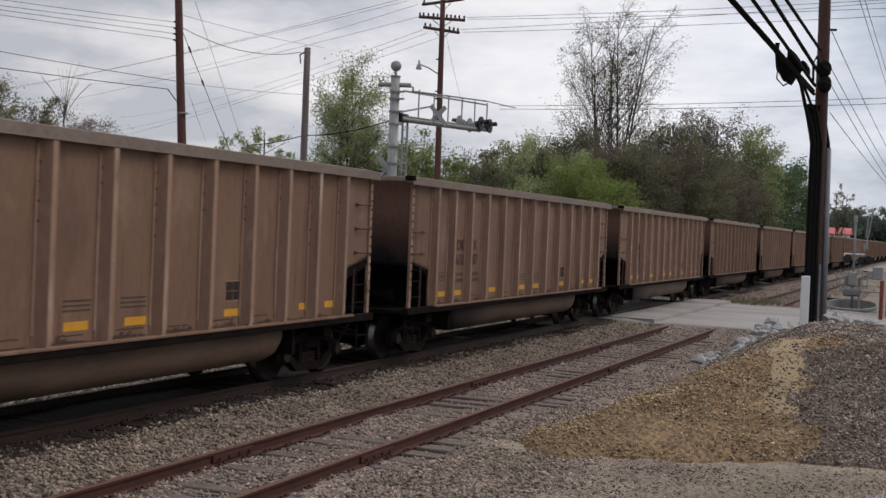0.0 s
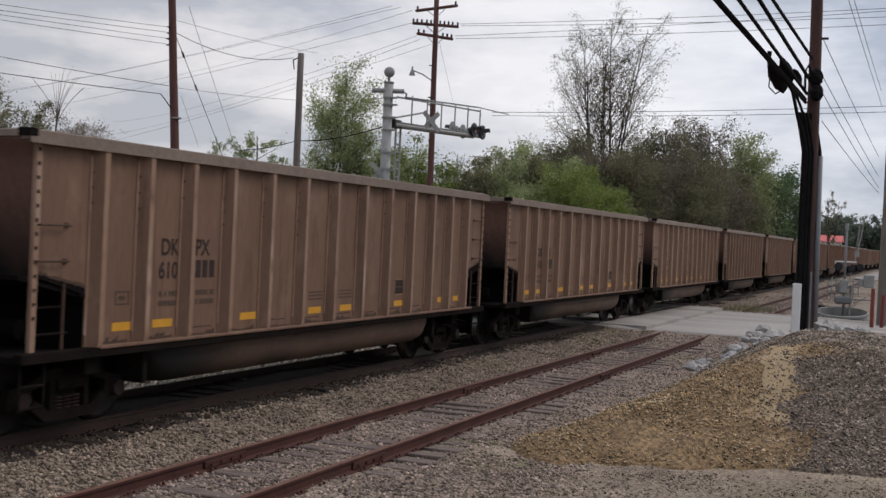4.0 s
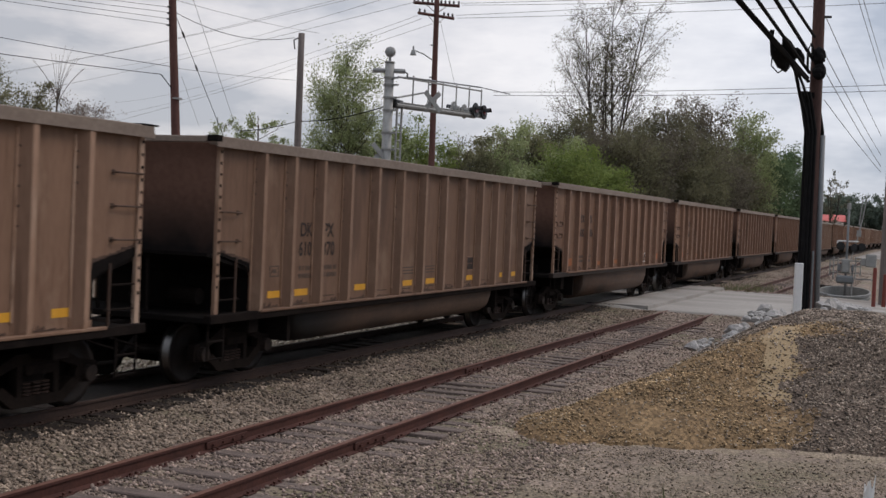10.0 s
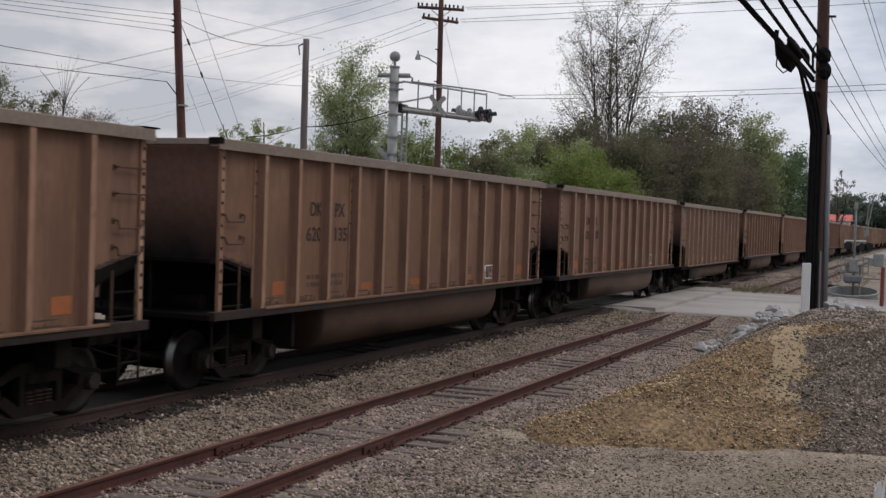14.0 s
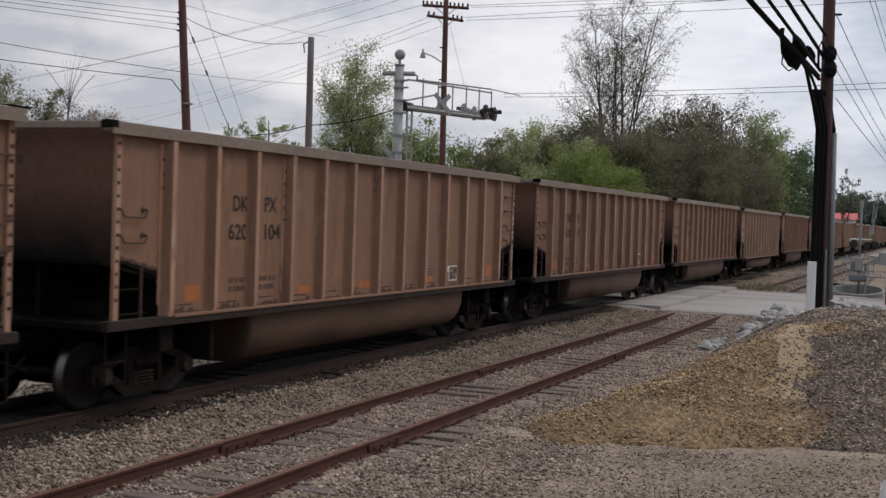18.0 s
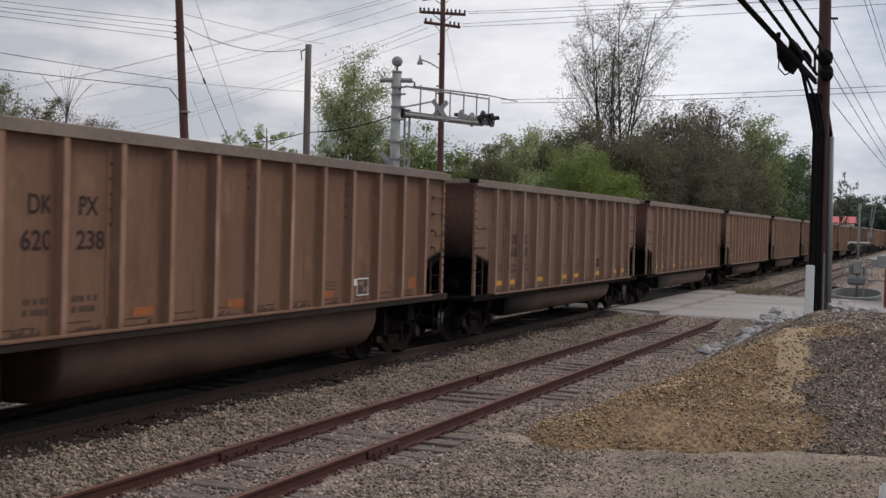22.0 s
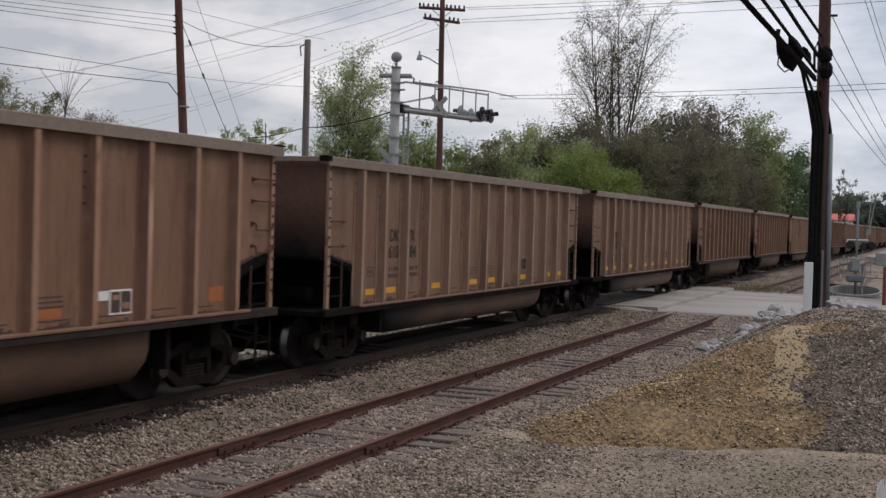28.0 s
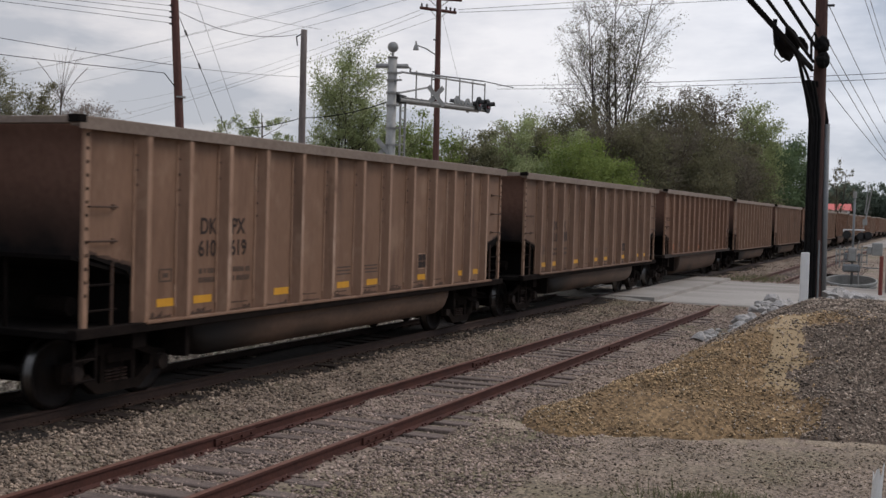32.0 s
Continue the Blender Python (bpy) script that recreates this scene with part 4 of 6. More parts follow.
    tagged(part("rivet_strip", bm, M_RIB, car), kind="stuff")
    bm = bmesh.new()
    for i in (range(13) if kind == 0 else (0, 3, 6, 9)):
        x = ribs[i] - (0.165 if kind == 0 else 0.14)
        for k in range((3, 4, 2, 5)[i % 4]):
            z = top - 0.42 - k * (0.19 + 0.02 * (i % 3))
            rod(bm, (x + 0.012, -wall - 0.01, z), (x + 0.012, -wall - 0.034, z), 0.022, 0.016, sides=6)
    tagged(part("rivet", bm, M_SCUFF, car), kind="stuff")
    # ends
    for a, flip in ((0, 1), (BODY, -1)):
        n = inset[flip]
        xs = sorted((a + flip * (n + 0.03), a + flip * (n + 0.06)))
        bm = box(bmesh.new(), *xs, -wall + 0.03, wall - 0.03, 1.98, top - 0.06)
        part("end_sheet", bm, M_END, car, "brown end sheet turning black towards the bottom")
        if flip > 0:
            bm = bmesh.new()
            for k in range(4):
                box(bm, n + 0.023, n + 0.03, 0.15 + 0.16 * k, 0.26 + 0.16 * k, top - 0.36, top - 0.24)
            for k in range(6):
                box(bm, n + 0.023, n + 0.03, 0.05 + 0.16 * k, 0.16 + 0.16 * k, top - 0.56, top - 0.44)
            tagged(part("end_stencil", bm, M_SCUFF, car), kind="stuff")
        xs = sorted((a - flip * 0.03, a + flip * 0.10))
        part("end_chord", box(bmesh.new(), *xs, -HALF + 0.17, HALF - 0.17, top - 0.10, top - 0.005, 0.01), M_CHORD, car)
        xs = sorted((a - flip * 0.05, a + flip * 0.09)) if flip > 0 else (a - 0.25, a + 0.09)
        for s in (-1, 1):
            bm = box(bmesh.new(), *xs, *sorted((s * (HALF - 0.17), s * (HALF + 0.008))), top - 0.085 if flip > 0 else top - 0.003, top + (0.008 if flip > 0 else 0.018), 0.004)
            part("corner_cap", bm, M_NEAR_BLACK, car, "black corner cap")
            xs2 = sorted((a + flip * n, a + flip * (n + 0.09)))
            bm = box(bmesh.new(), *xs2, *sorted((s * (wall - 0.02), s * (wall + 0.035))), low - 0.05, top - chord)
            part("corner_post", bm, M_RIB, car)
            bm = bmesh.new()
            for k in range(13):
                z = 1.5 + k * 0.165
                box(bm, a + flip * (n + 0.04) - 0.018, a + flip * (n + 0.04) + 0.018, *sorted((s * (wall + 0.03), s * (wall + 0.042))), z - 0.022, z + 0.022)
            tagged(part("post_trim", bm, M_NEAR_BLACK, car), kind="stuff")
        # underside over the open end, bulkhead, deck; the recess shade is in their colour
        e = 1.17 if flip > 0 else 0.95
        pts = [(a + flip * 0.04, 2.0), (a + flip * (e - 0.1), 1.78), (a + flip * (e + 0.05), 1.66), (a + flip * (e + 0.05), 1.60), (a + flip * (e - 0.1), 1.73), (a + flip * 0.04, 1.95)]
        part("slope_sheet", prism(bmesh.new(), pts if flip > 0 else list(reversed(pts)), -wall + 0.03, wall - 0.03), M_NEAR_BLACK, car)
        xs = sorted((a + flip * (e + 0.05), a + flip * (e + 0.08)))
        part("bulkhead", box(bmesh.new(), *xs, -wall + 0.03, wall - 0.03, 0.95, 1.9), M_NEAR_BLACK, car)
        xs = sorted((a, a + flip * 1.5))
        part("end_platform", box(bmesh.new(), *xs, -wall - 0.03, wall + 0.03, low - 0.13, low - 0.04, 0.01), M_NEAR_BLACK, car)
        for s in (-1, 1):
            bm = bmesh.new()
            x = a + flip * (n + 0.58)
            rod(bm, (x, s * wall, low - 0.05), (x, s * wall, 1.90), 0.022, sides=6)
            part("side_stanchion", bm, M_SCUFF, car)
            bm = rod(bmesh.new(), (a + flip * (n + 0.05), s * wall, 1.62), (x, s * wall, 1.62), 0.016, sides=5)
            rod(bm, (a + flip * (n + 0.05), s * wall, 1.30), (x + flip * 0.1, s * wall, 1.30), 0.016, sides=5)
            part("side_railing", bm, M_UNDER, car)
        for yy in (-0.35, 0.55):
            bm = rod(bmesh.new(), (a + flip * 0.12, yy, low - 0.05), (a + flip * 0.12, yy, 2.0), 0.03, sides=6)
            part("end_stanchion", bm, M_UNDER, car)
        bm = bmesh.new()
        rod(bm, (a + flip * 0.75, -0.85, 1.3), (a + flip * 0.75, -0.35, 1.3), 0.13, sides=10)
        part("brake_cylinder", bm, M_UNDER, car)
        bm = rod(bmesh.new(), (a + flip * 0.45, 0.1, 1.25), (a + flip * 0.95, 0.5, 1.25), 0.10, sides=8)
        part("brake_lever", bm, M_UNDER, car)
        # sill steps
        for s in (-1, 1):
            bm = bmesh.new()
            y = s * (wall + 0.01)
            for dx in (0.08, 0.48):
                rod(bm, (a + flip * dx, y, low - 0.1), (a + flip * dx, y, 0.42), 0.018, sides=5)
            for z in (0.44, 0.70):
                rod(bm, (a + flip * 0.08, y, z), (a + flip * 0.48, y, z), 0.018, sides=5)
            part("sill_step", bm, M_UNDER, car)
        # coupler
        bm = box(bmesh.new(), *sorted((a - flip * 0.42, a + flip * 0.6)), -0.09, 0.09, 0.76, 0.94, 0.02)
        box(bm, *sorted((a - flip * 0.74, a - flip * 0.40)), -0.16, 0.16, 0.70, 1.0, 0.05)
        rod(bm, (a - flip * 0.5, -0.15, 0.72), (a - flip * 0.5, -0.75, 0.62), 0.02, sides=5)
        part("coupler", bm, M_UNDER, car)
        bm = bmesh.new()
        rod(bm, (a - flip * 0.05, -0.32, 0.72), (a - flip * 0.45, -0.28, 0.38), 0.03, sides=6)
        rod(bm, (a - flip * 0.45, -0.28, 0.38), (a - flip * 0.74, -0.2, 0.36), 0.03, sides=6)
        part("brake_hose", bm, M_NEAR_BLACK, car)
        # hand grabs on the side
        zs = ((2.60, 2.17) if flip > 0 else (3.06, 2.63, 2.20)) if kind == 0 else ((2.65, 2.32) if flip > 0 else (3.215, 2.88, 2.54, 2.20))
        for z in zs:
            bm = bmesh.new()
            y = -wall - 0.075
            drop = 0.0 if kind == 0 or (flip < 0 and z > 2.6) else 0.10
            x0, x1 = a + flip * (n + 0.06), a + flip * (n + 0.58)
            rod(bm, (x0, -wall, z), (x0, y, z), 0.014, sides=5)
            rod(bm, (x1, -wall, z), (x1, y, z), 0.014, sides=5)
            if drop:
                rod(bm, (x0, y, z), (x0 + flip * 0.08, y, z - drop), 0.014, sides=5)
                rod(bm, (x1, y, z), (x1 - flip * 0.03, y, z - drop), 0.014, sides=5)
                rod(bm, (x0 + flip * 0.08, y, z - drop), (x1 - flip * 0.03, y, z - drop), 0.014, sides=5)
            else:
                rod(bm, (x0, y, z), (x1, y, z), 0.014, sides=5)
            box(bm, x1 - 0.03, x1 + 0.03, -wall - 0.012, -wall, z - 0.035, z + 0.035)
            part("grab_iron", bm, M_SCUFF, car)
    # Plates added to block the bright view between tub and truck.
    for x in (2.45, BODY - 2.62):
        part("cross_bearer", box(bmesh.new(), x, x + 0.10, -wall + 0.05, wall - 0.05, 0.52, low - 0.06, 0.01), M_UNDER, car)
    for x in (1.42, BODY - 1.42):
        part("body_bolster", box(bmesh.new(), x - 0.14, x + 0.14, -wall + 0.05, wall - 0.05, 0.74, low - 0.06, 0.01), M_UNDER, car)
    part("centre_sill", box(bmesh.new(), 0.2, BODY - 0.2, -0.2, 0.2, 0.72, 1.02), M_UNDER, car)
    # tub under the floor
    bm = bmesh.new()
    secs = []
    bot = 0.43 if kind == 0 else 0.33
    zt, rad = low - 0.1, low - 0.1 - bot
    arc = [(-(wall - 0.04) + rad * (1 - math.cos(i * math.pi / 12) ** 0.62), zt - rad * abs(math.sin(i * math.pi / 12)) ** 0.62) for i in range(7)]
    arc += [(-yy, zz) for yy, zz in reversed(arc)]
    for x, k in ((2.62, 0.0), (2.66, 0.40), (2.78, 0.70), (2.98, 0.92), (3.25, 1.0), (11.70, 1.0), (11.90, 0.93), (12.02, 0.7), (12.05, 0.0)) if kind == 0 else ((3.50, 0.0), (3.51, 0.9), (3.58, 1.0), (11.85, 1.0), (11.94, 0.9), (11.97, 0.0)):
        secs.append([bm.verts.new((x, yy * (0.94 + 0.06 * k), zt + (zz - zt) * k)) for yy, zz in arc])
    for r, s in zip(secs, secs[1:]):
        for i in range(13):
            bm.faces.new((r[i], r[i + 1], s[i + 1], s[i]))
    bmesh.ops.recalc_face_normals(bm, faces=bm.faces)
    smooth(part("tub", bm, M_TUB if kind == 0 else M_TUB_PLAIN, car, "rounded brown steel tub under the floor"))
    part("load", box(bmesh.new(), 1.64, BODY - 1.10, -wall + 0.03, wall - 0.03, low - 0.02, top - 0.35), M_COAL, car, "black coal load")
    # trucks
    for x in (1.42, BODY - 1.42):
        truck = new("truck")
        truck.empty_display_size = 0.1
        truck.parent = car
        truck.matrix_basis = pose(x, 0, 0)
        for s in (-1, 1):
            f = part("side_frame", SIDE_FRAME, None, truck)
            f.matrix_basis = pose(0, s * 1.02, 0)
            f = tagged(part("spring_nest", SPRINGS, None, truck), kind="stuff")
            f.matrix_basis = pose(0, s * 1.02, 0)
        # beams made tall, added to block the bright view through the truck
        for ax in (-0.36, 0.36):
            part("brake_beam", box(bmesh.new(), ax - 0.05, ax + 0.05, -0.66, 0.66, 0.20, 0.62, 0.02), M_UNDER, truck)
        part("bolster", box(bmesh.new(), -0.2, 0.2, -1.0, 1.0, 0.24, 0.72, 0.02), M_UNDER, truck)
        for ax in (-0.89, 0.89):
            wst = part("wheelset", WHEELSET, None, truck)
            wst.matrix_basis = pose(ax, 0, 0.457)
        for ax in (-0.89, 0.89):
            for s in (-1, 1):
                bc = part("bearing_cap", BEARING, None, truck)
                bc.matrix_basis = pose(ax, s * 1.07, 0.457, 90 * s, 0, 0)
    # reflectors and plates
    y = -wall - 0.004
    if kind == 0:
        for x in (1.92, 2.76, 4.92, 7.02, 8.16, 10.43, 12.60, 13.47):
            bm = box(bmesh.new(), x - 0.22, x + 0.22, y, -wall, 1.265, 1.375)
            part("reflector", bm, M_YELLOW, car, "yellow reflector")
        bm = bmesh.new()
        for k in range(2):
            for j in range(2):
                box(bm, 10.24 + 0.20 * k, 10.42 + 0.20 * k, y, -wall, 1.51 + 0.14 * j, 1.635 + 0.14 * j)
        part("dark_panel", bm, M_INK, car, "dark stencilled data panel in four fields")
        bm = bmesh.new()
        for x0, x1, z0, z1 in ((10.21, 10.65, 1.485, 1.50), (10.21, 10.65, 1.785, 1.80), (10.21, 10.225, 1.5, 1.785), (10.635, 10.65, 1.5, 1.785)):
            box(bm, x0, x1, y, -wall, z0, z1)
        part("panel_border", bm, M_RIB, car)
        bm = bmesh.new()
        for x0, x1, z0, z1 in ((1.74, 2.02, 1.60, 1.62), (1.74, 2.02, 1.76, 1.78), (1.74, 1.76, 1.6, 1.78), (2.0, 2.02, 1.6, 1.78), (1.82, 1.94, 1.66, 1.72)):
            box(bm, x0, x1, y, -wall, z0, z1)
        part("stencil_box", bm, M_INK_PALE, car)
    else:
        part("reflector", box(bmesh.new(), 1.72, 2.08, y, -wall, 1.40, 1.62), M_ORANGE, car, "faded orange reflector")
        for x in (4.98, 7.16, 9.95):
            part("reflector", box(bmesh.new(), x - 0.22, x + 0.22, y, -wall, 1.37, 1.49), M_ORANGE, car, "faded orange reflector")
        part("reflector", box(bmesh.new(), 13.20, 13.56, y, -wall, 1.40, 1.62), M_ORANGE, car, "faded orange reflector")
        part("white_stencil", box(bmesh.new(), 11.04, 11.48, y, -wall, 1.35, 1.67), M_WHITE, car, "white stencil plate")
        part("stencil_label", box(bmesh.new(), 10.76, 11.02, y, -wall, 1.54, 1.66), M_WHITE, car, "small white stencil label")
        for x0, x1, z0, z1 in ((11.065, 11.245, 1.375, 1.645), (11.265, 11.455, 1.375, 1.645)):
            part("dark_panel", box(bmesh.new(), x0, x1, y - 0.004, y + 0.001, z0, z1), M_DATA, car, "dark data field of the stencil")
        for x0, x1, z0, z1 in ((11.09, 11.22, 1.54, 1.60), (11.30, 11.42, 1.42, 1.50)):
            part("data_line", box(bmesh.new(), x0, x1, y - 0.007, y - 0.003, z0, z1), M_RIB, car)
    bm = bmesh.new()
    g = random.Random(kind)
    zt = 1.68 if kind == 0 else 1.62
    for col in ((2.66, 3.52) if kind == 0 else (2.80, 3.62)):
        for k in range(2):
            x = col
            while x < col + 0.42:
                wdt = g.uniform(0.035, 0.07)
                box(bm, x, min(x + wdt, col + 0.46), y, -wall, zt - 0.13 * k, zt - 0.13 * k + 0.075)
                x += wdt + g.choice((0.02, 0.02, 0.02, 0.06))
    for col in ((6.78, 7.86) if kind == 0 else (9.7,)):
        for k in range(3):
            box(bm, col, col + 0.5, y, -wall, 1.50 + 0.06 * k, 1.522 + 0.06 * k)
    tagged(part("small_lettering", bm, M_INK_PALE, car), kind="stuff")
    return car


LETTERS = {}


def letters(car, text, x, z, size, wide=0.88):
    key = (text, size)
    if key not in LETTERS:
        LETTERS[key] = text_mesh(text, size, M_INK)
    ob = part("lettering", LETTERS[key], None, car)
    ob.matrix_basis = pose(x, -HALF + 0.13 - 0.004, z, 90, 0, 0) @ Matrix.Diagonal((wide, 1, 1, 1))
    return ob


# the marks that can be read, car by car from the front; None where they cannot
MARKS = [(0, "287"), (0, "618"), (0, "600"), (0, None), (0, None), (0, "354"), (0, "477"), (0, "495"), (0, "403"), (0, "370"), (1, "086"), (1, "073"), (1, "219"), (1, "135"), (1, None), (0, None), (1, "126"), (1, "104"), (1, "157"), (1, "247"), (0, "377"), (1, "238"), (0, "269"), (0, "003"), (0, "276"), (0, None), (0, None), (1, "021"), (0, "484"), (0, "045"), (1, "227"), (1, "230"), (0, "619")]
SHADES = [(1.0, 1.0, 1.0), (0.93, 0.92, 0.91), (1.06, 1.05, 1.03), (0.97, 0.95, 0.92), (1.02, 1.02, 1.03), (0.90, 0.88, 0.86)]
CAST = [(1.02, 0.935, 0.835), (1.04, 0.88, 0.755)]
# cars that are plainly paler than the rest
PALE = {-1: 1.15, 0: 1.12, 1: 1.1, 8: 1.14, 16: 1.06, 17: 1.25, 18: 1.06, 20: 1.2, 21: 1.06, 24: 1.28, 25: 1.1, 27: 1.1, 28: 1.06, 32: 1.18}
MODELS = [gondola(0), gondola(1)]
BARS = one("number_bars", box(box(box(bmesh.new(), 0.03, 0.15, -0.004, 0, 0, 0.25), 0.20, 0.32, -0.004, 0, 0, 0.25), 0.37, 0.49, -0.004, 0, 0, 0.25), M_INK)
TRAIN = []
g = random.Random(9)
for i in range(-1, 51):
    kind, number = MARKS[i] if 0 <= i < len(MARKS) else (0 if i < 0 or (i * 7) % 5 < 3 else 1, None)
    at = pose(FIRST + CAR * i, TRACK_Y, TRACK_Z)
    car = copy_thing(MODELS[kind], at)
    shade = g.choice(SHADES) if i not in PALE else (PALE[i],) * 3
    for ch in car.children:
        # tubs are toned darker than the rest of the car
        tub_tone = (0.85, 0.72)[kind] if ch.name.startswith("tub") else 1.0
        ch.color = (tub_tone * shade[0] * CAST[kind][0], tub_tone * shade[1] * CAST[kind][1], tub_tone * shade[2] * CAST[kind][2], 1)
    za, zb = (2.25, 1.93) if kind == 0 else (2.68, 2.26)
    if number or i < 34:
        xa, xb, xc = ((2.66, 3.46, 2.63), (2.84, 3.70, 2.74))[kind]
        letters(car, "DK", xa, za, 0.325)
        letters(car, "PX", xb, za, 0.325)
        letters(car, ("610", "620")[kind], xc, zb, 0.325, (0.88, 1.05)[kind])
        if number:
            letters(car, number, xb - 0.03, zb, 0.325, (0.90, 1.05)[kind])
        else:
            b = tagged(part("number_marking", BARS, None, car), kind="stuff")
            b.matrix_basis = pose(xb, -HALF + 0.128, zb)
    if i > 34:
        for o in [o for o in car.children_recursive if o.name.split(".")[0] in ("spring_nest", "post_trim", "rust_scuff", "rivet", "far_rib_row", "small_lettering", "rivet_strip", "brake_hose", "brake_lever", "soot_rim", "bearing_cap")]:
            bpy.data.objects.remove(o)
    TRAIN.append((i, car))
for m in MODELS:
    for o in (*m.children_recursive, m):
        bpy.data.objects.remove(o)


# ---- poles, signal and wires ----
def pole(name, x, y, z0, z1, r0, r1, mat, label, lean=(0, 0)):
    """A tapered wooden pole as a thing; its parts hang under it in its own space."""
    t = thing(name, pose(x, y, z0), label, "utility pole")
    bm = bmesh.new()
    rings = []
    g = random.Random(int(x * 10))
    n = 9
    for i in range(n):
        u = i / (n - 1)
        r = r0 + (r1 - r0) * u
        cx, cy = lean[0] * u + g.uniform(-0.012, 0.012), lean[1] * u + g.uniform(-0.012, 0.012)
        rings.append([bm.verts.new((cx + r * math.cos(a * math.pi / 6), cy + r * math.sin(a * math.pi / 6), (z1 - z0) * u)) for a in range(12)])
    for a, b in zip(rings, rings[1:]):
        for i in range(12):
            bm.faces.new((a[i], a[(i + 1) % 12], b[(i + 1) % 12], b[i]))
    bm.faces.new(rings[-1])
    smooth(part("shaft", bm, mat, t))
    return t


def wire(p, q, sag, r, mat, label, n=16, name="wire"):
    p, q = np.array(p, float), np.array(q, float)
    u = np.linspace(0, 1, n)[:, None]
    pts = p + (q - p) * u
    pts[:, 2] -= 4 * sag * (u * (1 - u))[:, 0]
    v, f = tube(pts, r, 5)
    ob = part(name, mesh_from(name, v, f, mat), None, None)
    return tagged(ob, label, "overhead wire", "overhead wires")


GZ = -0.8
pa = pole("utility_pole", 37.55, 26.75, GZ, 14.5, 0.20, 0.13, M_POLE, "reddish brown wooden utility pole with insulators", (-0.1, 1.05))
for k, z in enumerate((10.44, 10.2, 9.98, 9.74)):
    bm = rod(bmesh.new(), (-0.05, 0.72, z - GZ), (-0.3, 0.84, z - GZ), 0.05, 0.035, sides=8)
    part("insulator", bm, M_BLACK, pa, "dark spool insulator")
part("metal_band", rod(bmesh.new(), (-0.05, 0.42, 6.9 - GZ), (-0.05, 0.42, 6.96 - GZ), 0.19, sides=12), M_GALV, pa)
pb = pole("grey_stub_pole", 45.45, 26.32, GZ, 10.72, 0.18, 0.14, M_POLE_GREY, "grey weathered stub pole with a cable hook", (0.0, 0.05))
bm = rod(bmesh.new(), (-0.1, 0.15, 11.3), (-0.12, 0.36, 11.2), 0.03, sides=6)
rod(bm, (-0.12, 0.36, 11.2), (-0.12, 0.30, 10.8), 0.03, sides=6)
part("cable_hook", bm, M_CABLE, pb)
pc = pole("crossarm_pole", 57.05, 24.75, GZ, 15.6, 0.20, 0.13, M_POLE, "brown wooden utility pole with three crossarms and a street light", (0.05, 0.2))
for z, half, places in ((15.0, (-0.46, -1.40), (0.04, 0.96)), (14.11, (0.71, -1.04), (0.02, 0.10, 0.20, 0.31, 0.40, 0.60, 0.69, 0.78, 0.87, 0.98)), (13.5, (0.95, -0.63), (0.04, 0.18, 0.72, 0.84, 0.96))):
    mid = Vector((0.04, 0.19, z - GZ))
    a, b = mid - Vector((*half, 0)), mid + Vector((*half, 0))
    part("crossarm", rod(bmesh.new(), a, b, 0.085, sides=4), M_POLE, pc)
    for u in places:
        c = a.lerp(b, u)
        bm = rod(rod(bmesh.new(), c, c + Vector((0, 0, 0.20)), 0.03, 0.065, sides=8), c + Vector((0, 0, 0.20)), c + Vector((0, 0, 0.25)), 0.05, 0.03, sides=8)
        part("insulator", bm, M_BLACK, pc)
    bm = bmesh.new()
    for u in (0.25, 0.75):
        rod(bm, a.lerp(b, u), (0.02, 0.16, z - GZ - 0.5), 0.022, sides=4)
    part("arm_brace", bm, M_GALV, pc)
bm = bmesh.new()
rod(bm, (-0.02, 0.2, 11.9), (-0.2, 0.75, 12.25), 0.035, sides=6)
rod(bm, (-0.2, 0.75, 12.25), (-0.42, 1.2, 12.42), 0.035, sides=6)
part("lamp_arm", bm, M_GALV, pc)
bm = rod(bmesh.new(), (-0.44, 1.22, 12.15), (-0.44, 1.22, 12.42), 0.17, 0.09, sides=12)
rod(bm, (-0.44, 1.22, 12.42), (-0.44, 1.22, 12.62), 0.05, sides=8)
part("lamp_head", bm, M_GALV, pc)
for z in (11.0, 10.6, 12.7):
    part("side_insulator", rod(bmesh.new(), (0.0, 0.15, z), (-0.25, 0.3, z), 0.035, sides=6), M_BLACK, pc)

# large dark pole by the road with risers and splice cases
pd = pole("cable_riser_pole", 34.55, 3.16, -0.3, 12.5, 0.21, 0.15, M_POLE_DARK, "dark tarred utility pole with cable risers and splice cases", (0.1, 0.15))
bm = rod(bmesh.new(), (0.05, -0.27, 0), (0.1, -0.17, 5.9), 0.075, sides=10)
smooth(part("conduit", bm, M_GREY, pd, "grey riser conduit"))
bm = rod(bmesh.new(), (-0.16, -0.12, 0), (-0.16, -0.1, 2.6), 0.03, sides=6)
part("ground_pipe", bm, M_GREY, pd)
for k in range(6):
    off = (-0.20 + 0.012 * k * k - 0.09 * (k in (1, 2, 3)), 0.24 - 0.085 * k)
    pts = [(off[0], off[1], 0.0), (off[0], off[1] + 0.02, 3.0), (off[0] + 0.05, off[1] + 0.03, 6.0), (off[0] + 0.02, off[1] + 0.14, 6.6), (off[0] - 0.1, off[1] + 0.24, 7.1)]
    v, f = tube(pts, 0.05, 6)
    part("riser_cable", mesh_from("riser_cable", v, f, M_CABLE), None, pd)
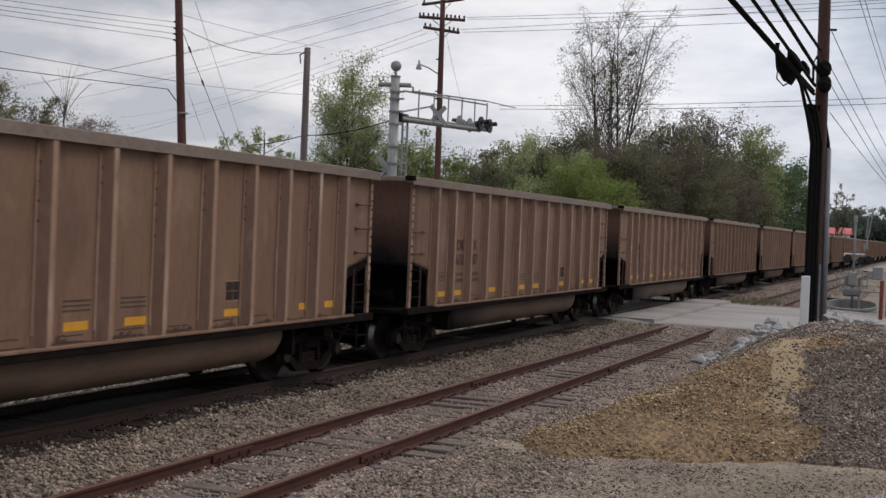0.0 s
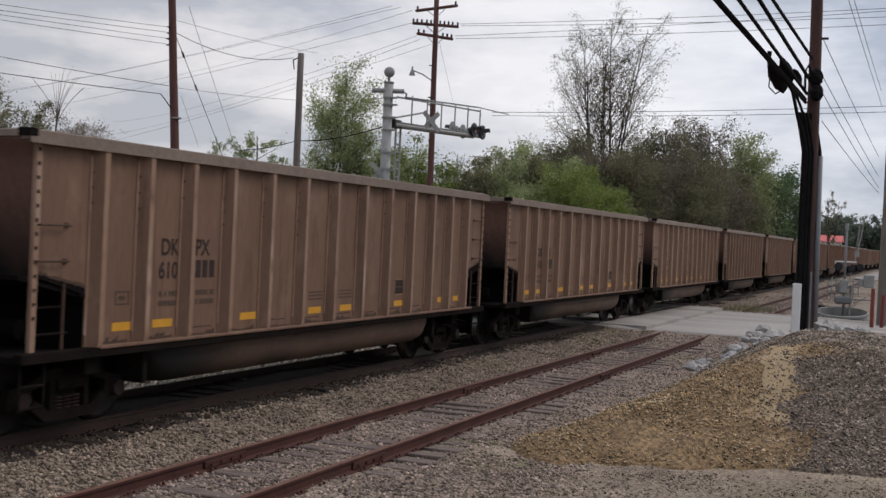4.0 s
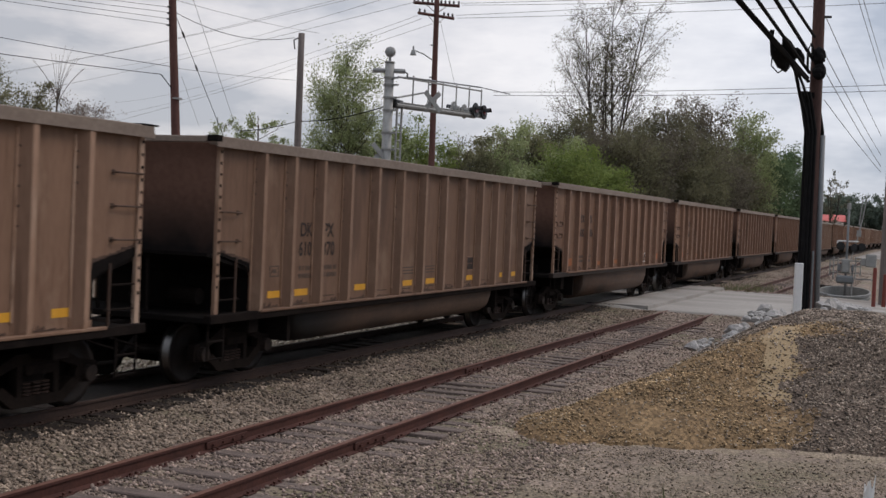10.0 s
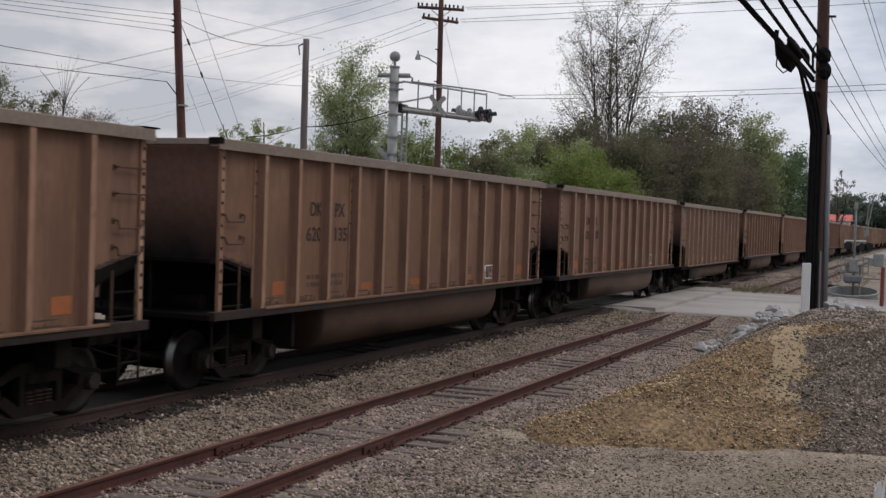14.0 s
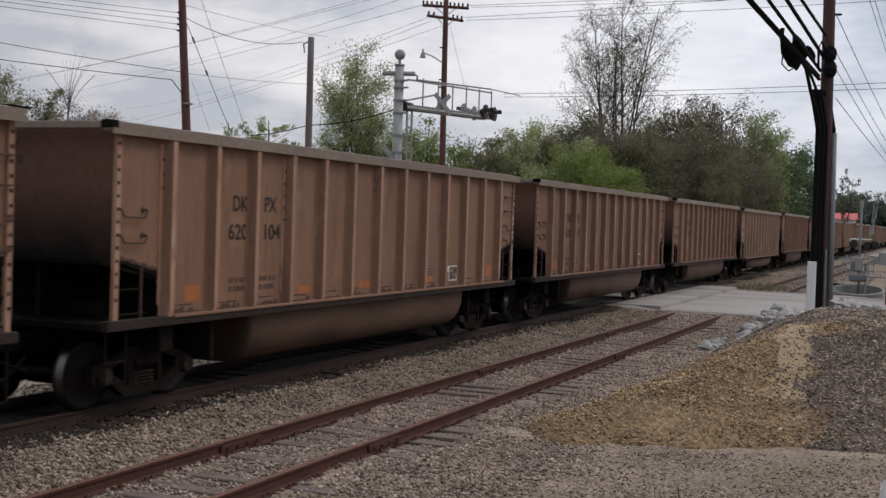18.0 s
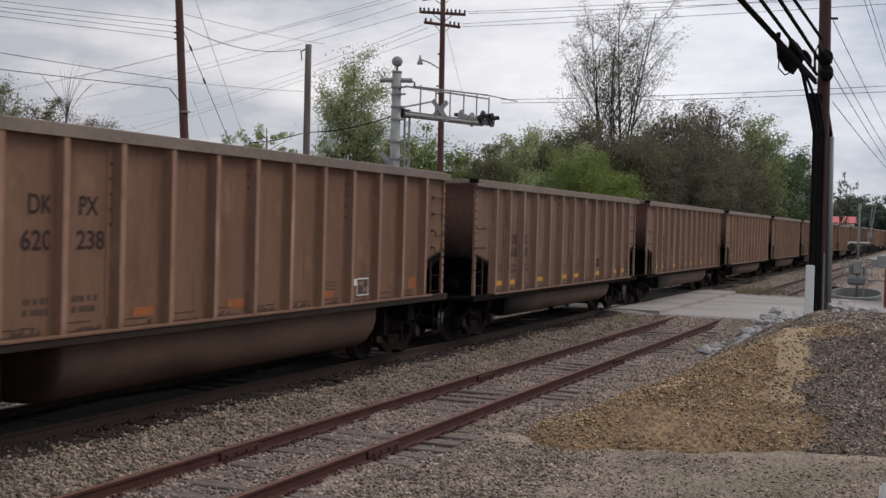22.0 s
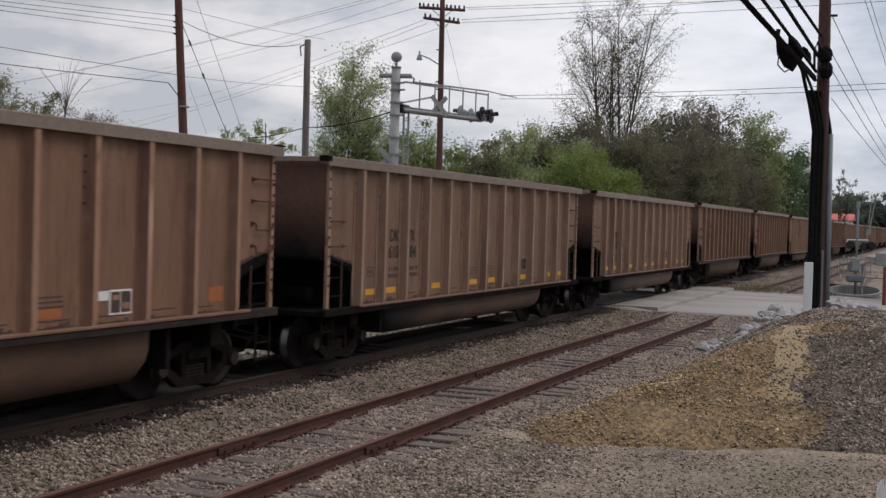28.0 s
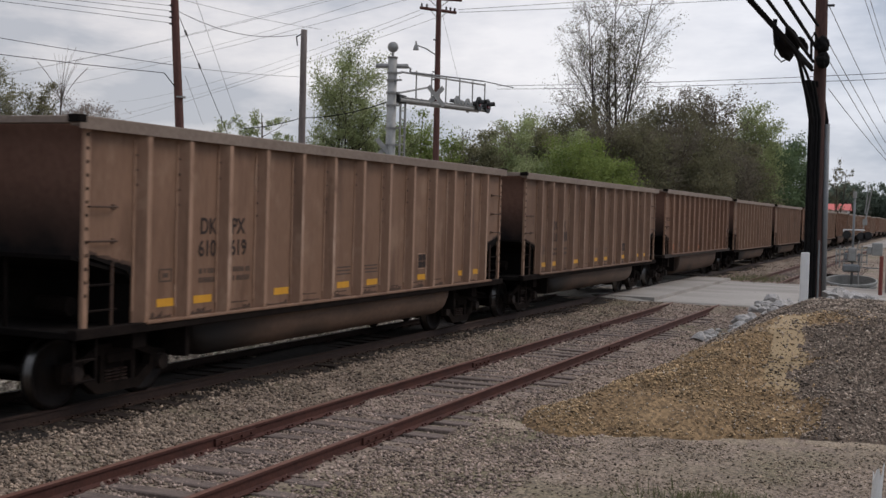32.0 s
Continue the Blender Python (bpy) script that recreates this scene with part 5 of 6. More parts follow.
for (x, y, z, sx, sy, sz) in ((-0.12, 0.04, 8.12, 0.17, 0.20, 0.22), (-0.10, 0.0, 7.68, 0.18, 0.19, 0.20)):
    bm = bmesh.new()
    bmesh.ops.create_icosphere(bm, subdivisions=3, radius=1.0)
    for v in bm.verts:
        v.co *= 1 + 0.25 * noise.noise(v.co * 2.0 + Vector((z * 3.0, 0, 0)))
        v.co = Vector((x + v.co.x * sx * 1.05, y + v.co.y * sy * 1.0, z + v.co.z * sz * 1.15))
    part("splice_closure", bm, M_CABLE, pd, "black cable splice closure")
bm = rod(bmesh.new(), (0.05, -0.05, 9.25), (0.1, -0.24, 9.25), 0.035, sides=6)
part("eye_bolt", bm, M_BLACK, pd)


def cable(points, r, label):
    v, f = tube(points, r, 7)
    ob = part("cable", mesh_from("cable", v, f, M_CABLE), None, None)
    for q in ob.data.polygons:
        q.use_smooth = True
    return tagged(ob, label, "cable", "cables to the riser pole")


def run(a, b):
    """A cable from the pole through a second point and on past the camera."""
    a, b = np.array(a), np.array(b)
    u = np.array([0, 0.12, 0.3, 0.6, 1.0, 1.5, 2.2, 3.0])[:, None]
    return a + (b - a) * u


HEAVY = "thick black cable slung to the riser pole"
cable(run((34.42, 3.44, 7.11), (27.5, 4.36, 8.06)), 0.05, HEAVY)
cable(run((34.42, 3.45, 7.20), (27.5, 4.30, 8.06)), 0.045, HEAVY)
cable(run((34.44, 3.42, 7.35), (27.5, 3.91, 8.04)), 0.045, HEAVY)
cable(run((34.46, 3.38, 7.78), (29.0, 3.69, 8.30)), 0.05, HEAVY)
cable(run((34.46, 3.34, 8.38), (30.2, 3.49, 8.52)), 0.042, HEAVY)
for a, b, r, k in (((31.75, 4.10, 7.74), (32.5, 3.86, 7.24), 0.19, 1), ((32.1, 3.86, 7.92), (32.7, 3.68, 7.52), 0.15, 2), ((33.0, 3.64, 7.80), (33.5, 3.52, 7.55), 0.10, 3)):
    a, b = Vector(a), Vector(b)
    bm = bmesh.new()
    bmesh.ops.create_icosphere(bm, subdivisions=3, radius=1.0)
    for v in bm.verts:
        v.co *= 1 + 0.22 * noise.noise(v.co * 2.2 + Vector((k * 5.0, 0, 0)))
    m = Matrix.Translation((a + b) / 2) @ (b - a).to_track_quat("Z", "Y").to_matrix().to_4x4() @ Matrix.Diagonal((r, r, (b - a).length * 0.62, 1))
    bmesh.ops.transform(bm, matrix=m, verts=bm.verts)
    tagged(part("splice_case", bm, M_CABLE, None), "black splice case hanging on the cables", "splice case", "splice cases")
cable([(31.5, 4.12, 8.10), (31.52, 4.14, 7.9), (31.75, 4.10, 7.6)], 0.06, "looped black cable at the splice case")
cable([(31.75, 4.12, 7.45), (31.8, 4.14, 7.2), (32.1, 4.0, 7.05), (32.5, 3.88, 7.2)], 0.018, "looped black cable at the splice case")
cable([(33.7, 3.4, 7.35), (33.75, 3.42, 7.9), (34.0, 3.36, 8.1), (34.3, 3.3, 7.9)], 0.035, "looped black cable at the splice case")
cable([(32.4, 3.72, 7.39), (33.0, 3.65, 7.22), (33.6, 3.55, 6.6), (34.1, 3.42, 6.1), (34.3, 3.36, 5.6)], 0.05, "black cable bending down the riser pole")
cable([(32.8, 3.66, 7.33), (33.3, 3.6, 7.2), (33.8, 3.5, 6.9), (34.3, 3.38, 6.5), (34.35, 3.36, 5.9)], 0.04, "black cable bending down the riser pole")

THIN, SERVICE = "thin overhead wire against the sky", "dark service wire between the poles"
for a, b in (((35.35, 30.3, 10.63), (37.26, 27.57, 10.43)), ((32.82, 30.1, 10.15), (37.31, 27.57, 10.23)), ((31.16, 30.1, 9.84), (37.40, 27.57, 10.0)), ((31.0, 30.1, 9.65), (37.41, 27.57, 9.78))):
    far = np.array(b) + 2.6 * (np.array(a) - np.array(b))
    wire(far, b, 0.04, 0.009, M_CABLE, SERVICE)
wire((20.2, 34.4, 9.15), (37.4, 27.4, 8.15), 0.2, 0.011, M_CABLE, SERVICE)
wire((20.2, 34.4, 8.1), (37.17, 27.71, 7.83), 0.15, 0.014, M_CABLE, SERVICE)
wire((37.17, 27.71, 7.83), (37.42, 27.2, 7.12), 0.0, 0.02, M_CABLE, SERVICE, 4)
wire((37.55, 27.5, 10.3), (45.3, 26.65, 10.5), 0.45, 0.013, M_CABLE, SERVICE)
wire((37.55, 27.4, 10.74), (51.11, 28.68, 11.69), 0.1, 0.01, M_WIRE, THIN)
wire((37.6, 27.53, 10.32), (52.64, 34.67, 5.79), 0.0, 0.014, M_CABLE, "guy wire with black strain insulators")
wire((37.6, 26.89, 11.27), (52.64, 33.51, 5.21), 0.0, 0.010, M_WIRE, THIN)
for a, b in (((39.33, 28.35, 9.80), (39.73, 28.54, 9.68)), ((42.37, 29.79, 8.88), (42.80, 30.0, 8.75))):
    tagged(part("strain_insulator", rod(bmesh.new(), a, b, 0.045, sides=8), M_BLACK, None), "black strain insulator on a guy wire", "insulator", "strain insulators")
wire((37.6, 27.5, 8.14), (45.52, 26.5, 8.63), 0.05, 0.010, M_WIRE, THIN)
wire((37.6, 27.06, 7.78), (53.9, 37.5, 7.15), 0.0, 0.008, M_WIRE, THIN)
for a, b in (((51.56, 24.9, 14.02), (75.38, 67.0, 14.8)), ((52.54, 24.9, 14.15), (71.83, 67.0, 13.81)), ((53.89, 24.9, 14.25), (91.46, 67.0, 17.67)), ((55.22, 25.2, 13.93), (72.58, 67.0, 12.16)), ((55.29, 25.2, 13.21), (95.63, 67.0, 15.25)), ((55.51, 25.1, 13.07), (93.65, 67.0, 13.91)), ((56.92, 25.0, 13.07), (84.36, 67.0, 11.05))):
    wire(a, np.array(b) + 1.1 * (np.array(b) - np.array(a)), 0.9, 0.011, M_WIRE, THIN, 24)
for a, b in (((58.1, 23.86, 14.22), (54.0, 11.81, 13.37)), ((58.1, 23.97, 14.32), (54.0, 11.82, 13.61)), ((58.1, 24.21, 13.68), (54.0, 11.81, 13.27)), ((58.1, 24.15, 13.53), (54.0, 11.79, 12.89))):
    a, b = np.array(a), np.array(b)
    wire(a, b + 1.2 * (b - a), 0.12, 0.013, M_WIRE, THIN)
wire((57.15, 24.7, 13.2), (70.0, 29.04, 11.44), 0.05, 0.009, M_WIRE, THIN)
for a, b in (((56.38, 21.21, 9.35), (53.55, 2.3, 9.65)), ((56.38, 21.2, 9.18), (53.55, 2.29, 9.40))):
    a, b = np.array(a), np.array(b)
    wire(a, b + (b - a), 0.35, 0.012, M_CABLE, SERVICE)
for a, b in (((34.7, 3.07, 8.95), (61.3, 2.53, 7.74)), ((34.7, 3.01, 7.84), (61.3, 2.49, 6.79)), ((34.7, 3.03, 7.43), (61.3, 2.47, 6.23)), ((34.7, 3.0, 6.61), (61.3, 2.45, 5.96)), ((29.76, 2.68, 10.8), (69.35, 2.81, 11.2)), ((29.76, 2.39, 10.36), (69.35, 2.89, 12.08))):
    wire(a, b, 0.06, 0.012, M_WIRE, THIN)
wire((51.21, 33.21, 6.77), (45.48, 26.4, 6.8), 0.1, 0.02, M_CABLE, SERVICE)
wire((45.48, 26.24, 6.8), (37.7, 18.3, 6.69), 0.15, 0.02, M_CABLE, SERVICE)

# flashing-light cantilever over the road
SX, SY = 37.5, 18.1
sig = thing("crossing_signal", pose(SX, SY, GZ), "silver cantilever crossing signal with black flashing lights", "crossing signal")
bm = rod(bmesh.new(), (0, 0, 0), (0, 0, 9.0), 0.19, 0.165, sides=16)
rod(bm, (0, 0, 9.0), (0, 0, 9.06), 0.185, sides=16)
smooth(part("mast", bm, M_GALV, sig))
for z in (4.9, 5.35, 5.9, 6.5, 7.3, 7.75, 8.2, 8.45):
    bm = rod(bmesh.new(), (0, 0, z), (0, 0, z + 0.06), 0.205, sides=16)
    box(bm, -0.05, 0.05, -0.36, -0.18, z, z + 0.06)
    part("mast_clamp", bm, M_GALV, sig)
bm = bmesh.new()
rod(bm, (-0.10, -0.04, 9.40), (0.0, 0.0, 9.40), 0.155, 0.195, sides=20)
rod(bm, (0.0, 0.0, 9.40), (0.14, 0.06, 9.40), 0.12, 0.10, sides=14)
rod(bm, (0, 0, 9.05), (0, 0, 9.3), 0.05, sides=10)
smooth(part("bell", bm, M_GALV, sig, "round grey warning bell"))
part("bell_arm", rod(bmesh.new(), (-0.27, 0.54, 8.72), (0.25, -0.50, 8.74), 0.085, sides=8), M_GALV, sig)
for y in (-0.22, 0.22):
    bm = rod(bmesh.new(), (0.2, y, 7.55), (9.0, y, 7.95), 0.075, sides=8)
    part("lower_chord", bm, M_GALV, sig)
    if y > 0:
        continue
    bm = rod(bmesh.new(), (0.3, y, 8.55), (8.6, y, 9.0), 0.035, sides=6)
    part("handrail", bm, M_GALV, sig)
    for k in range(6):
        x = 1.6 + 1.4 * k
        bm = rod(bmesh.new(), (x, y, 7.55 + x * 0.045), (x, y, 8.68 + x * 0.046), 0.03, sides=6)
        part("rail_post", bm, M_GALV, sig)
bm = bmesh.new()
for k in range(22):
    x = 0.4 + 0.4 * k
    box(bm, x, x + 0.36, -0.28, 0.28, 7.63 + x * 0.045, 7.66 + x * 0.045)
tagged(part("walkway", bm, M_GALV, sig), kind="stuff")
bm = rod(bmesh.new(), (0.25, -0.45, 8.74), (0.9, -0.3, 8.74), 0.03, sides=6)
rod(bm, (0.9, -0.3, 8.74), (0.95, -0.25, 8.62), 0.03, sides=6)
rod(bm, (0.95, -0.25, 8.62), (8.5, -0.2, 9.15), 0.03, sides=6)
rod(bm, (8.5, -0.2, 9.15), (12.2, -0.2, 9.28), 0.022, sides=6)
part("wire_conduit", bm, M_GREY, sig)
part("junction_box", box(bmesh.new(), 0.15, 0.75, -0.25, 0.2, 7.45, 7.75, 0.03), M_BLACK, sig)
part("brace", rod(bmesh.new(), (0.15, 0, 7.75), (3.1, 0, 8.3), 0.035, sides=6), M_GALV, sig)
for x, face in ((7.05, 1), (8.2, 1), (7.57, -1), (8.57, -1)):
    light = new("flasher")
    light.empty_display_size = 0.1
    light.parent = sig
    light.matrix_basis = pose(x, face * 0.35, 8.10, 0, 0, 0)
    bm = rod(bmesh.new(), (0, 0, 0), (0, face * 0.06, 0), 0.30, sides=20)
    rod(bm, (0, -face * 0.22, 0), (0, 0, 0), 0.10, 0.17, sides=14)
    part("background_disc", bm, M_BLACK if face < 0 else M_GALV, light)
    bm = rod(bmesh.new(), (0, face * 0.05, 0), (0, face * 0.10, 0), 0.13, 0.12, sides=16)
    part("lens", bm, M_LENS, light)
    bm = bmesh.new()
    for k in range(9):
        a = math.pi * (k / 8)
        c, s = math.cos(a) * 0.16, math.sin(a) * 0.16
        a2 = math.pi * ((k + 1) / 8)
        c2, s2 = math.cos(a2) * 0.16, math.sin(a2) * 0.16
        if k < 8:
            vs = [bm.verts.new(q) for q in ((c, face * 0.06, s), (c2, face * 0.06, s2), (c2, face * 0.32, s2 + 0.02), (c, face * 0.32, s + 0.02))]
            bm.faces.new(vs)
    part("hood", bm, M_BLACK, light)
    part("bracket", rod(bmesh.new(), (0, -face * 0.1, 0), (0, -face * 0.3, -0.2), 0.04, sides=6), M_GALV, light)
for x, z, y in ((2.95, 7.95, -0.42), (-0.25, 5.75, 0.1)):
    bm = bmesh.new()
    for s in (-1, 1):
        a = Vector((x - s * 0.42, y, z - 0.42))
        b = Vector((x + s * 0.42, y - 0.0, z + 0.42))
        r = bmesh.ops.create_cube(bm, size=1.0)
        bmesh.ops.transform(bm, matrix=Matrix.Translation((x, y + 0.02 * s, z)) @ Matrix.Rotation(radians(-35), 4, "Z") @ Matrix.Rotation(radians(45 * s), 4, "Y") @ Matrix.Diagonal((0.18, 0.015, 1.0, 1)), verts=r["verts"])
    part("crossbuck", bm, M_GALV, sig, "grey backs of white crossed boards")
bm = bmesh.new()
for dx in (0.55, 0.95):
    rod(bm, (dx, -0.1, 0), (dx, -0.1, 7.6), 0.045, sides=6)
for k in range(24):
    rod(bm, (0.55, -0.1, 0.3 + 0.3 * k), (0.95, -0.1, 0.3 + 0.3 * k), 0.022, sides=5)
part("ladder", bm, M_GALV, sig)
part("footing", box(bmesh.new(), -0.5, 0.5, -0.5, 0.5, -0.3, 0.15, 0.03), M_CONC, sig)

# ---- things beyond the road ----
gate = thing("crossing_gate", pose(55.9, 3.5, -0.25), "grey crossing gate mechanism with the barrier arm raised", "crossing gate")
smooth(part("mast", rod(bmesh.new(), (0, 0, 0), (0, 0, 4.4), 0.058, 0.05, sides=12), M_GREY, gate))
part("bell", rod(bmesh.new(), (0, 0, 4.2), (0, 0, 4.5), 0.085, sides=12), M_GALV, gate)
part("gate_machine", box(bmesh.new(), -0.16, 0.16, -0.16, 0.20, 1.30, 1.95, 0.05), M_GALV, gate)
part("lower_case", box(bmesh.new(), -0.2, 0.16, -0.36, 0.42, 0.82, 1.18, 0.08), M_GREY, gate)
part("support_rod", rod(bmesh.new(), (0, -0.28, 0), (0, -0.28, 1.6), 0.04, sides=8), M_GALV, gate)
for yy, z0, z1 in ((-0.62, 1.18, 1.92), (-0.40, 1.05, 2.05), (0.36, 1.10, 1.98), (0.55, 1.00, 2.02), (0.70, 1.15, 1.80)):
    bm = box(bmesh.new(), -0.10, 0.10, yy - 0.022, yy + 0.022, z0, z1, 0.008)
    part("side_plate", bm, M_GALV, gate, "pale weathered steel side plate")
for z in (1.30, 1.62, 1.86):
    part("cross_bolt", rod(bmesh.new(), (0.04, -0.66, z), (0.04, 0.74, z), 0.028, sides=6), M_GALV, gate)
for s in (-1, 1):
    part("counterweight", box(bmesh.new(), -0.14, 0.14, *sorted((s * 0.22, s * 0.34)), 1.36, 1.70, 0.04), M_GREY, gate)
part("relay_box", box(bmesh.new(), -0.12, 0.14, -1.28, -0.82, 1.62, 2.20, 0.03), M_GALV, gate, "small grey relay box")
part("relay_box", box(bmesh.new(), -0.10, 0.12, -0.82, -0.62, 1.66, 2.0, 0.03), M_GALV, gate)
part("side_bracket", box(box(bmesh.new(), -0.04, 0.04, -1.30, -0.45, 1.02, 1.07), -0.04, 0.04, -1.30, -1.24, 0.84, 1.07), M_GREY, gate)
bm = rod(bmesh.new(), (0, -0.48, 2.75), (0, 0.42, 2.75), 0.03, sides=8)
rod(bm, (0, 0.42, 2.76), (0, 0.42, 2.40), 0.03, sides=8)
part("light_bar", bm, M_PVC, gate, "pale painted light bar")
for yy, z in ((-0.62, 2.50), (-0.34, 2.46), (0.28, 2.52)):
    bm = rod(bmesh.new(), (-0.02, yy, z), (-0.10, yy, z), 0.19, 0.19, sides=18)
    rod(bm, (-0.10, yy, z), (-0.26, yy, z), 0.10, 0.11, sides=14)
    part("flasher_disc", bm, M_BLACK, gate, "black signal disc with a short hood")
bm = rod(bmesh.new(), (0.1, -0.1, 1.6), (0.25, -0.46, 3.1), 0.022, sides=6)
rod(bm, (0.25, -0.46, 3.1), (0.3, -0.72, 4.7), 0.035, 0.025, sides=6)
rod(bm, (0.28, -0.44, 3.5), (0.3, -0.56, 4.7), 0.028, 0.02, sides=6)
box(bm, 0.18, 0.34, -0.56, -0.36, 2.98, 3.26)
part("barrier_arm", bm, M_GALV, gate, "pale barrier arm with a truss stay")

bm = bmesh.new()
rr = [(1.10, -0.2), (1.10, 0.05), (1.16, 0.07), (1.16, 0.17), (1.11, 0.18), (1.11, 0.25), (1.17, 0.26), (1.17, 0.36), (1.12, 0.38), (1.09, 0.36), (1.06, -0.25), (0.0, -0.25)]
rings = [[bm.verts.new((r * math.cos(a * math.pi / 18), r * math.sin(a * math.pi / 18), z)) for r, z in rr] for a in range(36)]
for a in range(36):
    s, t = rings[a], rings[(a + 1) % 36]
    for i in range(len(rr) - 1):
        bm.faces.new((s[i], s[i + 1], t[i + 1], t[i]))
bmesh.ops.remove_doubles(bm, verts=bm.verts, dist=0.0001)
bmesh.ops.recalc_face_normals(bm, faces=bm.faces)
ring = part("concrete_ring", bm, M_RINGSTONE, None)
# A dark disc is set in to darken the inside of the ring.
ring_disc = rod(bmesh.new(), (0, 0, -0.30), (0, 0, -0.12), 1.05, 1.02, sides=24)
part("footing_soil", ring_disc, M_DIRTY, ring, "dark floor disc inside the ring")
# Far rim raised, out of level, so the opening shows to the camera.
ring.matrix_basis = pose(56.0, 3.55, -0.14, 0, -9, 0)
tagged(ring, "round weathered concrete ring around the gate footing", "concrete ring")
bm = rod(bmesh.new(), (0, 0, 0), (0, 0, 1.8), 0.08, 0.075, sides=10)
post = part("steel_bollard", bm, M_REDPOST, None)
post.matrix_basis = pose(50.1, 2.02, -0.3)
tagged(post, "rusty red steel bollard beside the road", "bollard", "bollards")
post = part("steel_bollard", rod(bmesh.new(), (0, 0, 0), (0, 0, 1.55), 0.08, 0.075, sides=10), M_REDPOST, None)
post.matrix_basis = pose(50.6, 1.66, -0.3, 1, -2, 0)
tagged(post, "leaning rusty red steel bollard beside the road", "bollard", "bollards")
bm = box(bmesh.new(), -0.05, 0.05, -0.12, 0.12, 0, 2.25, 0.02)
marker = part("marker_post", bm, M_PVC, None)
marker.matrix_basis = pose(34.2, 3.4, -0.3, 0, 0, 10)
tagged(marker, "flat white plastic marker post beside the riser pole", "marker post")
# split plastic stake in the lot
bm = bmesh.new()
rim = (0.62, 0.66, 0.58, 0.64, 0.56, 0.6, 0.70, 0.6, 0.75)
cols = []
for k in range(9):
    a = k * math.pi / 6 - 0.6
    cols.append([bm.verts.new((r * math.cos(a), r * math.sin(a), z)) for r, z in ((0.055, 0), (0.055, rim[k]), (0.047, rim[k]), (0.047, 0))])
for p, q in zip(cols, cols[1:]):
    for i in range(4):
        bm.faces.new((p[i], q[i], q[(i + 1) % 4], p[(i + 1) % 4]))
bm.faces.new(list(reversed(cols[0])))
bm.faces.new(cols[-1])
bmesh.ops.recalc_face_normals(bm, faces=bm.faces)
stake = part("plastic_stake", bm, M_PVC, None)
stake.matrix_basis = pose(12.2, 0.46, -0.27, 2, -2, 30)
tagged(stake, "broken white plastic pipe stake in the gravel", "stake")

pole("road_side_pole", 52.2, 1.72, -0.35, 8.8, 0.21, 0.15, M_POLE_GREY, "plain grey brown wooden pole beside the road")
lot = part("parking_lot", sheet("parking_lot", np.linspace(150, 420, 12), np.linspace(-90, 8.6, 12), lambda x, y: lie(x, y) + 0.12, M_ROAD), None, None)
tagged(lot, "pale paved lot beside the distant line", "paved lot", kind="structure")

g = np.random.default_rng(8)
n = 900
c0 = np.stack([g.normal(12.7, 0.22, n), g.normal(1.95, 0.5, n), np.full(n, -0.27)], -1)
d = g.normal(0, 0.035, (n, 3)) + np.array([0, 0, 0.09])
s = g.normal(0, 1, (n, 3)) * np.array([0.006, 0.006, 0])
blades = np.stack([c0 - s, c0 + s, c0 + d], 1).reshape(-1, 3)
grass = part("grass", mesh_from("grass", blades, np.arange(3 * n).reshape(-1, 3), L_GRASS), None, None)
tagged(grass, "thin patch of spring grass in the gravel lot", "grass", kind="stuff")

# coarse grass and discarded ties beyond the road
g = np.random.default_rng(18)
n = 650
c0 = np.stack([g.normal(58.4, 1.9, n), g.normal(8.0, 0.6, n), np.zeros(n)], -1)
c0[:, 2] = lie(c0[:, 0], c0[:, 1])
d = g.normal(0, 0.10, (n, 3)) + np.array([0, 0, 0.22])
s = g.normal(0, 1, (n, 3)) * np.array([0.014, 0.014, 0])
blades = np.stack([c0 - s, c0 + s, c0 + d], 1).reshape(-1, 3)
tagged(part("grass", mesh_from("grass", blades, np.arange(3 * n).reshape(-1, 3), L_GRASS), None, None), "coarse spring grass beside the line beyond the road", "grass", kind="stuff")
beam = one("old_tie", box(bmesh.new(), -1.25, 1.25, -0.11, 0.11, 0.0, 0.19, 0.015), M_TIE_DARK)
for x, y, z, turn in ((62.6, 4.75, 0.0, 12), (63.0, 4.3, 0.0, -20), (62.9, 4.55, 0.19, 40), (65.0, 4.9, 0.0, 70), (60.8, 5.1, 0.0, 25)):
    ob = part("old_tie", beam, None, None)
    ob.matrix_basis = pose(x, y, float(lie(x, y)) + z, 0, 0, turn)
    tagged(ob, "dark discarded wooden tie lying beyond the road", "railway tie", "discarded ties")

# limestone rocks along the edge of the heap and road
bm_rocks = []
g = random.Random(21)
for k in range(5):
    bm = bmesh.new()
    bmesh.ops.create_icosphere(bm, subdivisions=2, radius=1.0)
    for v in bm.verts:
        v.co *= 1 + 0.35 * noise.noise(v.co * 1.1 + Vector((k * 7.1, 0, 0)))
        v.co.z *= 0.7
    for cut in range(11):
        d = Vector((g.uniform(-1, 1), g.uniform(-1, 1), g.uniform(-0.6, 1))).normalized()
        r = bmesh.ops.bisect_plane(bm, geom=bm.verts[:] + bm.edges[:] + bm.faces[:], plane_co=d * g.uniform(0.5, 0.7), plane_no=d, clear_outer=True)
        bmesh.ops.holes_fill(bm, edges=bm.edges[:])
    bm_rocks.append(one("limestone_rock", bm, M_ROCK))
spots = []
